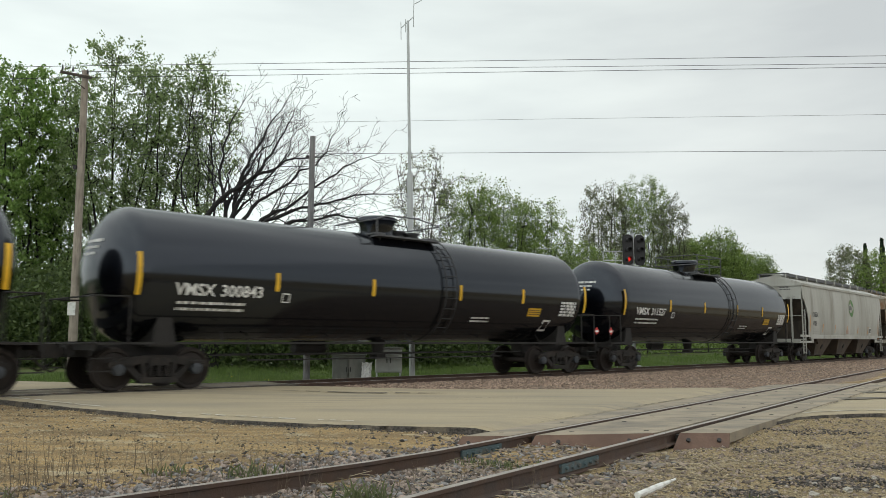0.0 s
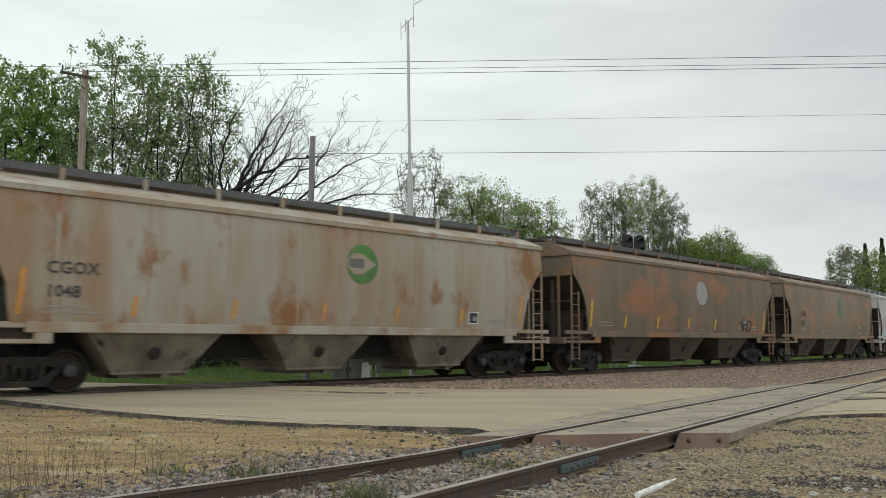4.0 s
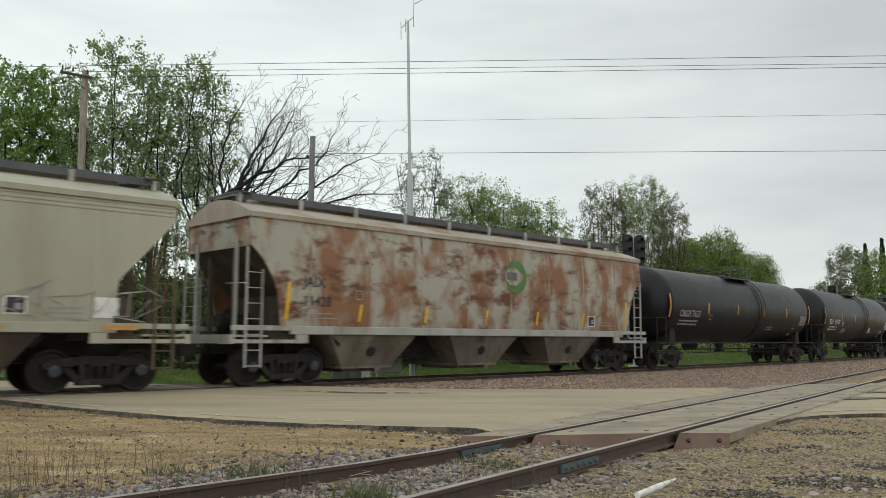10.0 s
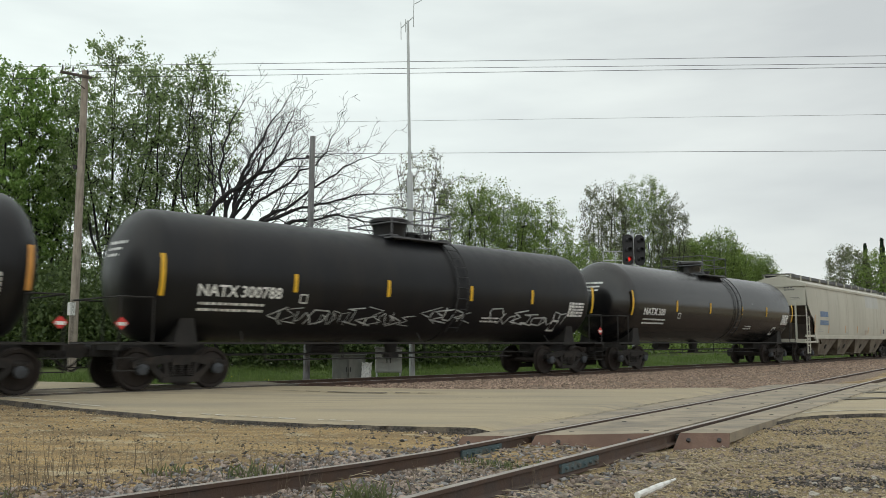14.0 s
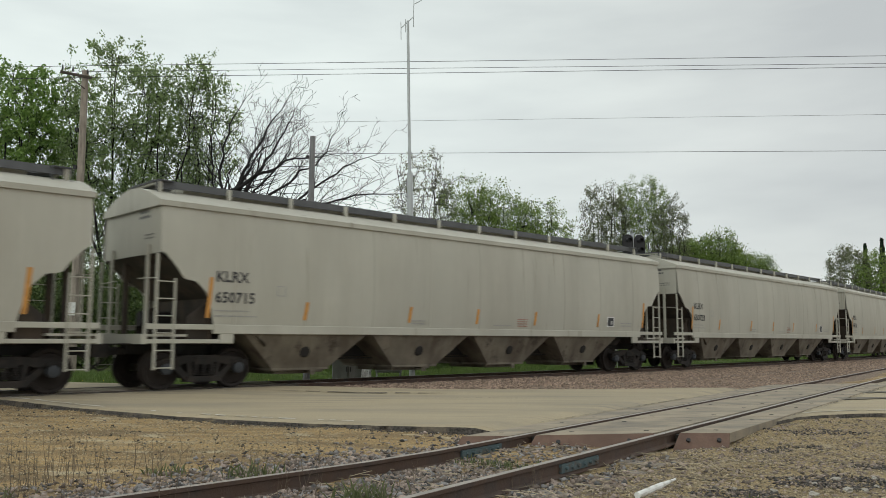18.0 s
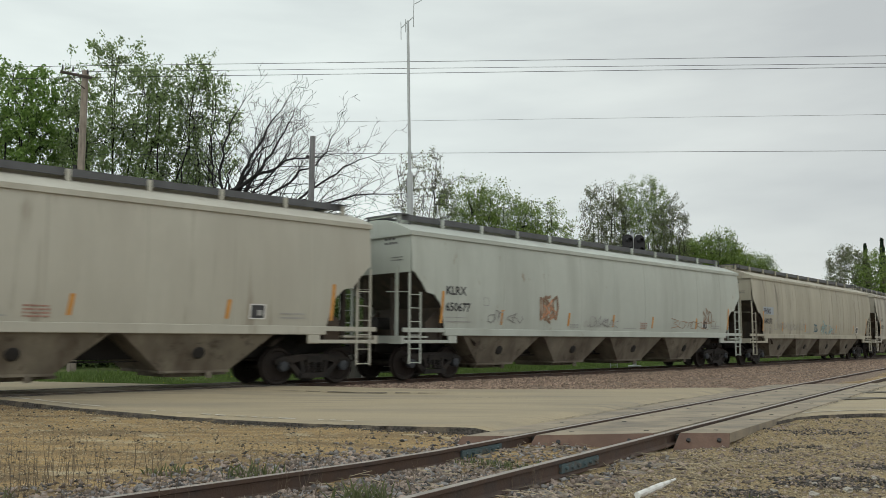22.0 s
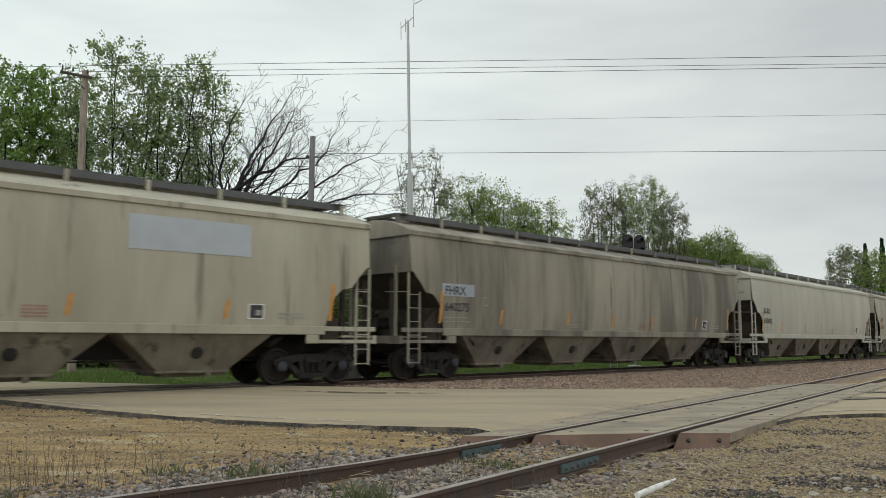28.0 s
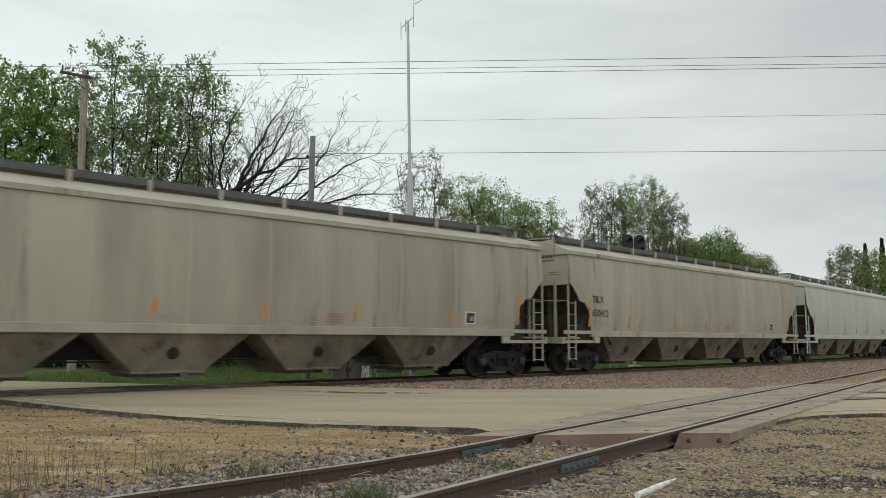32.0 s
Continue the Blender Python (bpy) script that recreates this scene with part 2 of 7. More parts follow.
def smooth_step(v, a, b):
    t = np.clip((v - a) / (b - a), 0, 1)
    return t * t * (3 - 2 * t)


def ground_z(x, y):
    lat = main_lat(np.asarray(x, float), np.asarray(y, float))
    z = -0.135 - 0.26 * smooth_step(lat, 1.5, 3.5) + 0.25 * smooth_step(lat, 6, 16)
    z = z + 0.02 * np.sin(x * 1.7 + 0.6 * y) * np.cos(y * 1.3 - 0.4 * x) + 0.012 * np.sin(x * 5.1) * np.sin(y * 4.3 + x)
    dip = smooth_step(-np.asarray(y, float), -12.2, -10.3) * smooth_step(x, -2.5, 0.0)
    return z - 0.075 * dip


def axis_steps(lo, a, b, hi, fine):
    left, right = [], []
    d, p = fine, a
    while p > lo:
        d *= 1.25
        p -= d
        left.append(p)
    d, p = fine, b
    while p < hi:
        d *= 1.25
        p += d
        right.append(p)
    return left[::-1] + frange(a, b, fine) + right


gx, gy = axis_steps(-1500, -14, 16, 1500, 0.22), axis_steps(-600, 2, 30, 2500, 0.22)
GX, GY = np.meshgrid(gx, gy)
GZ = ground_z(GX, GY)
gw = len(gx)
ground_faces = [(j * gw + i, j * gw + i + 1, (j + 1) * gw + i + 1, (j + 1) * gw + i) for j in range(len(gy) - 1) for i in range(gw - 1)]
ground_mesh = mesh_of("ground", np.c_[GX.ravel(), GY.ravel(), GZ.ravel()].tolist(), ground_faces, True)
cen = np.array([[sum(GX.ravel()[k] for k in f) / 4, sum(GY.ravel()[k] for k in f) / 4] for f in ground_faces])
grassy = (main_lat(cen[:, 0], cen[:, 1]) > 2.2).astype(int)
between = (grassy == 0) & (main_lat(cen[:, 0], cen[:, 1]) > -9) & (cen[:, 0] > -3) & (cen[:, 1] > 20.0) & (cen[:, 0] < -5.6 + 0.7162 * cen[:, 1])
grassy[between] = 2
grassy[(grassy == 0) & (cen[:, 0] > -5.2 + 0.7162 * cen[:, 1]) & (cen[:, 1] < 40)] = 3
ground_mesh.materials.append(M_DIRT)
ground_mesh.materials.append(M_GRASS_SOIL)
ground_mesh.materials.append(M_BALLAST)
ground_mesh.materials.append(M_GREYDIRT)
ground_mesh.polygons.foreach_set("material_index", grassy)
ground = tagged(new("ground", ground_mesh), "tan gravelly dirt shoulder with grass beyond the tracks", "ground", kind="structure")

# ---- road ----
NEAR_EDGE = [(-70, 27), (-45, 23.6), (-14, 18.6), (-8.73, 16.1), (-7.05, 14.9), (-5.64, 13.97), (-4.4, 13.15), (-3.32, 12.55), (-2.36, 12.15), (-1.48, 11.85), (-0.66, 11.68), (0.6, 11.5), (3.9, 11.5), (4.75, 12.2), (5.6, 13.15), (6.28, 13.65), (6.87, 13.9), (7.59, 14.05), (14, 16.2), (30, 29), (60, 60)]
FAR_EDGE = [(-70, 40), (-45, 33), (-20, 24.5), (-11.9, 22.4), (-6.9, 21.0), (-4.0, 20.6), (-2.3, 20.2), (0.0, 19.85), (3, 20.0), (5.1, 20.4), (7.3, 21.0), (9.2, 22.4), (10.7, 23.7), (12.5, 24.5), (18, 30.5), (22, 36), (36, 54), (56, 80)]


def along(line, n):
    """n points evenly along a line of places."""
    d = [0]
    for a, b in zip(line[:-1], line[1:]):
        d.append(d[-1] + math.dist(a, b))
    out = []
    for k in range(n):
        t = d[-1] * k / (n - 1)
        i = max(0, min(len(line) - 2, sum(1 for q in d if q <= t) - 1))
        u = (t - d[i]) / (d[i + 1] - d[i])
        out.append((line[i][0] + u * (line[i + 1][0] - line[i][0]), line[i][1] + u * (line[i + 1][1] - line[i][1])))
    return out


def by_x(line, xs):
    return np.interp(xs, [p[0] for p in line], [p[1] for p in line])


def road_z(x, y):
    off = -(x + 5.645 - 0.7162 * y) / 1.23
    return -0.022 - 0.03 * float(smooth_step(-main_lat(x, y), 1.5, 4.5)) - 0.075 * (1 - float(smooth_step(off, 1.4, 1.8))) * float(smooth_step(off, -1.36, -1.2)) * float(smooth_step(-main_lat(x, y), 2.2, 4.5))


rx = np.array(frange(-70, -14, 4) + frange(-13.7, 14, 0.12) + frange(16, 56, 2))
ry0, ry1 = by_x(NEAR_EDGE, rx), by_x(FAR_EDGE, rx)
ROWS = 36
rv, rf = [], []
for i in range(len(rx)):
    for k in range(ROWS + 1):
        u = (k - 1) / (ROWS - 2) if 0 < k < ROWS else k / ROWS
        jag = (0.07 * noise.noise(Vector((rx[i] * 1.3, 2, 0))) + 0.06 * noise.noise(Vector((rx[i] * 5, 7, 0)))) if k in (0, ROWS) else 0
        y = ry0[i] + jag + 0.07 * (0 < k < ROWS) + (ry1[i] - ry0[i] - 0.14 * (0 < k < ROWS)) * u
        rv.append((rx[i], y, road_z(rx[i], y) - (0.03 if k in (0, ROWS) else 0)))
    rv.append((rx[i], ry0[i] - 0.03 + 0.06 * noise.noise(Vector((rx[i] * 4, 3, 0))), -0.24))
    rv.append((rx[i], ry1[i] + 0.12, -0.24))
W_ = ROWS + 3
for i in range(len(rx) - 1):
    a, b = i * W_, (i + 1) * W_
    for k in range(ROWS):
        rf.append((a + k, b + k, b + k + 1, a + k + 1))
    rf.append((a + ROWS + 1, b + ROWS + 1, b, a))
    rf.append((a + ROWS, b + ROWS, b + ROWS + 2, a + ROWS + 2))
road_mesh = mesh_of("road", rv, rf)
road_mesh.materials.append(M_ROAD)
road_mesh.materials.append(M_EDGE)
road_mesh.polygons.foreach_set("material_index", [1 if (k % (ROWS + 2)) == ROWS else 0 for k in range(len(rf))])
road = tagged(new("road", road_mesh), "worn pale concrete road with a ragged edge crossing both tracks", "road", kind="structure")


def edge_stripe(x0, x1, off, wide, seed):
    xs = np.array(frange(x0, x1, 0.09))
    ys = by_x(NEAR_EDGE, xs) + off
    v_ = [(x, y + w * (1 + 0.15 * math.sin(x * 8 + seed)), road_z(x, y + w) + 0.007) for x, y in zip(xs, ys) for w in (0, wide)]
    worn = random.Random(seed)
    f_ = [(2 * i, 2 * i + 2, 2 * i + 3, 2 * i + 1) for i in range(len(xs) - 1) if worn.random() < 0.85 - 0.4 * (-6 < xs[i] < 5)]
    return tagged(part("edge_line", mesh_of("edge_line", v_, f_), M_PAINT_LINE), "worn white painted line along the road edge", "road marking", kind="structure")


edge_stripe(-40, -1.2, 0.2, 0.11, 0)
edge_stripe(5.75, 40, 0.2, 0.08, 2)

# ---- tracks ----


def rail_profile(off, top):
    """A rail's section with head, web and foot: its sides and its running surface."""
    h = [(-0.07, -0.17), (-0.07, -0.155), (-0.012, -0.135), (-0.01, -0.045), (-0.035, -0.035), (-0.035, -0.003), (0.035, -0.003), (0.035, -0.035), (0.01, -0.045), (0.012, -0.135), (0.07, -0.155), (0.07, -0.17)]
    return [(off + a, top + z) for a, z in h]


def twist(y):
    """How far the siding's far rail lifts where the track is out of level near the camera."""
    return 0.035 * min(4.0, max(0.0, 8.6 - y))


def lifted(swept):
    verts, faces = swept
    return [(x, y, z + twist(y)) for x, y, z in verts], faces


def track(name, path, top, label, lean=0.0):
    thing = new(name)
    tagged(thing, label, "railway track", kind="structure")
    level = top
    for off in (-0.7525, 0.7525):
        top = level - (lean if off > 0 else 0)
        shaped = lifted if lean and off > 0 else tuple
        r = part("rail", mesh_of("rail", *shaped(sweep(path, rail_profile(off, top)))), M_RAIL, thing, "rust-brown steel rail")
        part("rail_head", mesh_of("rail_head", *shaped(sweep(path, [(off - 0.034, top - 0.004), (off - 0.03, top), (off + 0.03, top), (off + 0.034, top - 0.004)]))), M_RAILTOP, r, "worn bright running surface")
    return thing


MAIN_PATH = [main_line(s) for s in frange(-60, 70, 2.5) + frange(80, 400, 20)]
SIDE_PATH = [siding(y) for y in frange(-30, 2, 4) + frange(2.6, 60, 1.0) + frange(66, 200, 10)]
main_track = track("main_track", MAIN_PATH, 0.0, "main track with heavy steel rails on pinkish ballast")
side_track = track("side_track", SIDE_PATH, -0.03, "rusty siding track half buried in gravel and weeds", 0.04)

# ballast beds
bed = [(-4.9, -0.22), (-4.3, -0.115), (-2.6, -0.10), (-1.75, -0.10), (-0.9, -0.115), (0.9, -0.115), (1.75, -0.13), (3.1, -0.5)]
ballast = tagged(part("main_ballast", mesh_of("main_ballast", *sweep([main_line(s) for s in frange(10.9, 70, 0.6) + frange(75, 400, 15)], bed, False), True), M_BALLAST), "pinkish crushed stone ballast bed of the main track", "ballast", kind="structure")
tagged(part("main_ballast", mesh_of("main_ballast", *sweep([main_line(s) for s in frange(-60, -4, 4)], bed, False), True), M_BALLAST), "pinkish crushed stone ballast bed of the main track", "ballast", kind="structure")
bed2 = [(-1.9, -0.28), (-1.2, -0.22), (-0.8, -0.22), (0.8, -0.235), (1.2, -0.21), (2.3, -0.24)]
tagged(part("siding_ballast", mesh_of("siding_ballast", *sweep([siding(y) for y in frange(23.2, 60, 0.8) + frange(64, 200, 8)], bed2, False), True), M_BALLAST), "brownish ballast bed under the siding", "ballast", kind="structure")
tagged(part("siding_ballast", mesh_of("siding_ballast", *sweep([siding(y) for y in frange(-30, 10.2, 0.8)], bed2, False), True), M_BALLAST), "weedy ballast bed under the siding", "ballast", kind="structure")

# ---- rolling stock ----
WHEEL_R = 0.457
M_TRUCK = surface("grimy_cast_steel", (0.021, 0.018, 0.0165), 0.3, 4, 0.8, 0.2, bump=0.3, bump_scale=25, stain=(0.04, 0.03, 0.024), stain_at=0.6, stain_scale=(4, 4, 4))
M_WHEEL = surface("brown_wheel_steel", (0.028, 0.021, 0.018), 0.25, 5, 0.65, 0.4, bump=0.15)
M_CAP = surface("blue_grey_bearing_cap", (0.042, 0.047, 0.055), 0.2, 5, 0.6, bump=0.1)
M_UNDER = surface("grimy_underframe", (0.02, 0.018, 0.017), 0.3, 3, 0.85, bump=0.2)
# grimy brown, darkened further for the shade under the hopper ends
M_SLOPE = surface("shaded_grimy_brown_sheet", (0.05, 0.04, 0.032), 0.3, 2, 0.85, bump=0.1, stain=(0.09, 0.065, 0.045), stain_at=0.6, stain_scale=(2, 2, 1))
M_WALK = surface("dark_walkway_steel", (0.095, 0.097, 0.103), 0.2, 3, 0.7, bump=0.1)
M_YELLOW = surface("yellow_reflective_strip", (0.72, 0.42, 0.02), 0.12, 6, 0.5, bump=0)
M_ORANGE = surface("faded_orange_strip", (0.55, 0.26, 0.06), 0.2, 6, 0.6, bump=0)
M_WHITE = surface("white_stencil_paint", (0.72, 0.72, 0.70), 0.12, 5, 0.6, bump=0, stain=(0.35, 0.35, 0.34), stain_at=0.66, stain_scale=(6, 6, 6))
M_BLACKTXT = surface("black_stencil_paint", (0.045, 0.045, 0.05), 0.2, 5, 0.7, bump=0)
M_BLUETXT = surface("faded_blue_paint", (0.13, 0.19, 0.30), 0.2, 5, 0.7, bump=0)
M_GREEN = surface("green_emblem_paint", (0.065, 0.19, 0.045), 0.2, 5, 0.6, bump=0, stain=(0.20, 0.16, 0.10), stain_at=0.62, stain_scale=(3, 3, 3))
M_RED = surface("red_marker_paint", (0.55, 0.035, 0.03), 0.15, 5, 0.5, bump=0)
M_FADED = surface("faded_red_stencil", (0.36, 0.19, 0.15), 0.2, 5, 0.7, bump=0)
M_DULLTXT = surface("dull_grey_paint", (0.13, 0.13, 0.13), 0.2, 5, 0.7, bump=0)
M_GREYTXT = surface("grey_small_stencil", (0.33, 0.33, 0.32), 0.15, 5, 0.7, bump=0)


def wheelset_mesh(bm):
    n = 28
    for sgn in (-1, 1):
        pts = [(-0.07, 0.10), (-0.07, 0.13), (-0.035, 0.17), (-0.02, 0.36), (-0.06, 0.385), (-0.065, 0.45), (-0.06, WHEEL_R), (0.03, WHEEL_R - 0.002), (0.05, 0.487), (0.07, 0.487), (0.072, 0.39), (0.02, 0.36), (0.0, 0.17), (0.07, 0.13), (0.07, 0.10)]
        seq = [(sgn * (0.7525 - d), r) for d, r in pts]
        rings = []
        for d, r in seq:
            rings.append([bm.verts.new((r * math.cos(2 * math.pi * k / n), d, r * math.sin(2 * math.pi * k / n))) for k in range(n)])
        for a, b in zip(rings[:-1], rings[1:]):
            for k in range(n):
                bm.faces.new((a[k], a[(k + 1) % n], b[(k + 1) % n], b[k]))
    rod(bm, (0, -1.05, 0), (0, 1.05, 0), 0.085, n=12)


def cap_mesh(bm):
    lathe(bm, [(-0.11, 0.0), (-0.11, 0.06), (-0.085, 0.125), (0.05, 0.13), (0.06, 0.09)], 14)
    for k in range(3):
        a = k * 2.094 + 0.4
        rod(bm, (0.07 * math.cos(a), -0.125, 0.07 * math.sin(a)), (0.07 * math.cos(a), -0.10, 0.07 * math.sin(a)), 0.02, n=6)


def side_frame_mesh(bm):
    t0, t1 = -0.08, 0.09
    top = [(-1.12, 0.62), (-1.12, 0.50), (-0.98, 0.50), (-0.96, 0.57), (-0.80, 0.57), (-0.72, 0.47), (-0.62, 0.53), (-0.34, 0.60), (0.34, 0.60), (0.62, 0.53), (0.72, 0.47), (0.80, 0.57), (0.96, 0.57), (0.98, 0.50), (1.12, 0.50), (1.12, 0.62), (0.95, 0.69), (0.60, 0.73), (0.30, 0.76), (-0.30, 0.76), (-0.60, 0.73), (-0.95, 0.69)]
    plate(bm, top, t0, t1)
    for sgn in (-1, 1):
        plate(bm, [(sgn * 0.78, 0.54), (sgn * 0.64, 0.56), (sgn * 0.31, 0.28), (sgn * 0.30, 0.17), (sgn * 0.42, 0.17)], t0, t1)
        plate(bm, [(sgn * 0.42, 0.60), (sgn * 0.31, 0.60), (sgn * 0.27, 0.28), (sgn * 0.36, 0.28)], t0 - 0.01, t1)
        box(bm, (sgn * 0.89, 0.0, 0.60), (0.30, 0.22, 0.10), bevel=0.02)
    plate(bm, [(-0.44, 0.16), (0.44, 0.16), (0.40, 0.29), (-0.40, 0.29)], t0 - 0.06, t1 + 0.06)


def spring_mesh(bm):
    """One coil spring standing on the spring seat."""
    n = 10
    for k in range(6):
        z = 0.31 + k * 0.043
        ring = [[bm.verts.new((r * math.cos(2 * math.pi * j / n), r * math.sin(2 * math.pi * j / n), z + dz)) for j in range(n)] for r, dz in ((0.05, 0), (0.078, 0.004), (0.078, 0.024), (0.05, 0.028), (0.05, 0.043))]
        for a, b in zip(ring[:-1], ring[1:]):
            for j in range(n):
                bm.faces.new((a[j], a[(j + 1) % n], b[(j + 1) % n], b[j]))
    bmesh.ops.remove_doubles(bm, verts=bm.verts, dist=0.0005)


def bolster_mesh(bm):
    plate(bm, [(-0.24, 0.55), (0.24, 0.55), (0.22, 0.70), (-0.22, 0.70)], -1.12, 1.12)
    rod(bm, (0, 0, 0.68), (0, 0, 0.86), 0.2, n=16)
    for sgn in (-1, 1):
        box(bm, (0.45 * sgn, 0, 0.46), (0.10, 1.5, 0.16), bevel=0.02)
        box(bm, (0.44 * sgn, 0.72, 0.46), (0.06, 0.12, 0.30))
        box(bm, (0.44 * sgn, -0.72, 0.46), (0.06, 0.12, 0.30))


WHEELSETS = []


def add_truck(car, x, cap_material):
    tr_ = part("truck", kept("truck", bolster_mesh), M_TRUCK, car, "grimy cast steel four-wheel truck", (x, 0, 0))
    for sgn in (-1, 1):
        sf = part("side_frame", kept("side_frame", side_frame_mesh), M_TRUCK, tr_, at=pose(0, sgn * 1.0, 0, 0, 0, 0 if sgn < 0 else 180))
        for sx in (-0.19, 0.0, 0.19):
            part("spring", kept("spring", spring_mesh), M_TRUCK, tr_, at=(sx, sgn * 1.07, 0))
        for ax in (-0.89, 0.89):
            part("bearing_cap", kept("bearing_cap", cap_mesh, True), cap_material, tr_, at=pose(ax, sgn * 1.04, WHEEL_R, 0, 0, 0 if sgn < 0 else 180))
    for ax in (-0.89, 0.89):
        ws = part("wheelset", kept("wheelset", wheelset_mesh, True), M_WHEEL, tr_, "pair of brown steel wheels on an axle", (ax, 0, WHEEL_R))
        WHEELSETS.append((ws, ax, car, x))
    return tr_


def coupler_mesh(bm):
    box(bm, (0.45, 0, 0.85), (0.9, 0.14, 0.17), bevel=0.03)
    plate(bm, [(-0.28, 0.72), (0.05, 0.70), (0.12, 0.75), (0.12, 0.97), (0.05, 1.02), (-0.28, 1.0)], -0.16, 0.10)
    box(bm, (-0.22, 0.12, 0.86), (0.14, 0.12, 0.26), bevel=0.03)
    rod(bm, (0.02, -0.05, 1.0), (0.30, -1.25, 1.02), 0.014, n=5)
    pipe(bm, [(0.3, 0.3, 0.78), (0.05, 0.32, 0.55), (-0.15, 0.32, 0.42), (-0.30, 0.30, 0.50)], 0.025)


def add_couplers(car, half):
    for sgn in (-1, 1):
        part("coupler", kept("coupler", coupler_mesh), M_TRUCK, car, at=pose(sgn * (half - 0.12), 0, 0, 0, 0, 0 if sgn < 0 else 180))


FONT_CACHE = {}


def letter_mesh(text, size):
    """Lettering as a flat mesh in x and z, its lower left corner at the origin."""
    key = (text, size)
    if key not in FONT_CACHE:
        cu = bpy.data.curves.new("lettering", "FONT")
        cu.body, cu.size, cu.resolution_u, cu.offset = text, size * 1.38, 2, size * 0.028
        tmp = bpy.data.objects.new("lettering", cu)
        scene.collection.objects.link(tmp)
        bpy.context.view_layer.update()
        me = bpy.data.meshes.new_from_object(tmp.evaluated_get(bpy.context.evaluated_depsgraph_get()))
        bpy.data.objects.remove(tmp)
        bpy.data.curves.remove(cu)
        FONT_CACHE[key] = ([(v_.co.x, v_.co.y) for v_ in me.vertices], [tuple(p.vertices) for p in me.polygons])
        bpy.data.meshes.remove(me)
    return FONT_CACHE[key]


def on_side(flat, wall, x, z, lift=0.012):
    """A flat mesh (u, w) laid on the near wall of a car: wall(x, z) gives how far out the wall is."""
    vs, fs = flat
    return mesh_of("decal", [(x + u, -wall(x + u, z + w) - lift, z + w) for u, w in vs], fs)


def bars(rows, seed):
    """Small unreadable lettering: rows of (u, w, length, height) broken into short bars."""
    rng = random.Random(seed)
    vs, fs = [], []
    for u, w, length, height in rows:
        p = u
        while p < u + length:
            q = min(u + length, p + height * rng.uniform(0.6, 2.6))
            k = len(vs)
            vs += [(p, w), (q, w), (q, w + height), (p, w + height)]
            fs.append((k, k + 1, k + 2, k + 3))
            p = q + height * rng.uniform(0.25, 0.8)
    return vs, fs


def strip(wide, high, lean=0.0, rows=6):
    vs = [(s_ * wide / 2 + lean * k / rows, high * k / rows) for k in range(rows + 1) for s_ in (-1, 1)]
    return vs, [(2 * k, 2 * k + 1, 2 * k + 3, 2 * k + 2) for k in range(rows)]


def disc(r, hole=0.0, a0=0, a1=360, n=36):
    """A disc, ring or arc."""
    vs, fs = [], []
    for k in range(n + 1):
        a = radians(a0 + (a1 - a0) * k / n)
        for q in (max(hole, 0.001), (hole + r) / 2, r):
            vs.append((q * math.cos(a), q * math.sin(a)))
    for k in range(n):
        for j in range(2):
            fs.append((3 * k + j, 3 * k + j + 1, 3 * k + j + 4, 3 * k + j + 3))
    return vs, fs


def end_stencil(car, half, text, inset):
    """Small lettering on the upper end wall."""
    vs, fs = bars([(0, 0.32, 0.5, 0.06), (0, 0.2, 0.55, 0.06), (0.3, -0.2, 0.5, 0.03), (0.3, -0.28, 0.5, 0.03)], 5)
    ob = part("small_lettering", mesh_of("decal", [(-(half - inset - 0.02) - 0.006, -1.35 + (1.2 - 0.25 - u), 3.62 + w) for u, w in vs], fs), M_DULLTXT if text is M_BLACKTXT else text, car)
    ob["kind"] = "stuff"


def decal(car, name, flat, wall, x, z, material, label="", lift=0.012):
    ob = part(name, on_side(flat, wall, x, z, lift), material, car, label)
    if name in ("small_lettering", "data_panel", "graffiti"):
        ob["kind"] = "stuff"
    return ob


# tank cars
TANK_R, TANK_Z = 1.555, 2.605


def tank_wall(x, z):
    return math.sqrt(max(0.02, TANK_R ** 2 - (z - TANK_Z) ** 2))


def tank_shell(half, bands):
    def build(bm):
        rings = [(-half + 0.86 * (1 - math.cos(a)), TANK_R * math.sin(a)) for a in [radians(d) for d in (4, 18, 32, 46, 60, 72, 82, 90)]]
        pts = rings + [(half * k, TANK_R + (0.0 if abs(k) > 0.02 else 0.0)) for k in (-0.5, 0.0, 0.5)] + [(-d, r) for d, r in rings[::-1]]
        lathe(bm, pts, 56, "x")
        bmesh.ops.translate(bm, verts=bm.verts, vec=(0, 0, TANK_Z))
    return build


def band_mesh(bm):
    lathe(bm, [(-0.20, TANK_R - 0.01), (-0.20, TANK_R + 0.012), (0.20, TANK_R + 0.012), (0.20, TANK_R - 0.01)], 56, "x")
    bmesh.ops.translate(bm, verts=bm.verts, vec=(0, 0, TANK_Z))


def dome_mesh(bm):
    lathe(bm, [(4.05, 0.56), (4.13, 0.56), (4.14, 0.49), (4.40, 0.50), (4.52, 0.55), (4.56, 0.60), (4.64, 0.60), (4.68, 0.54)], 24, "z")


def valve_mesh(bm):
    rod(bm, (0, 0, 4.05), (0, 0, 4.32), 0.22, n=14)
    rod(bm, (0, 0, 4.30), (0, 0, 4.36), 0.27, n=14)


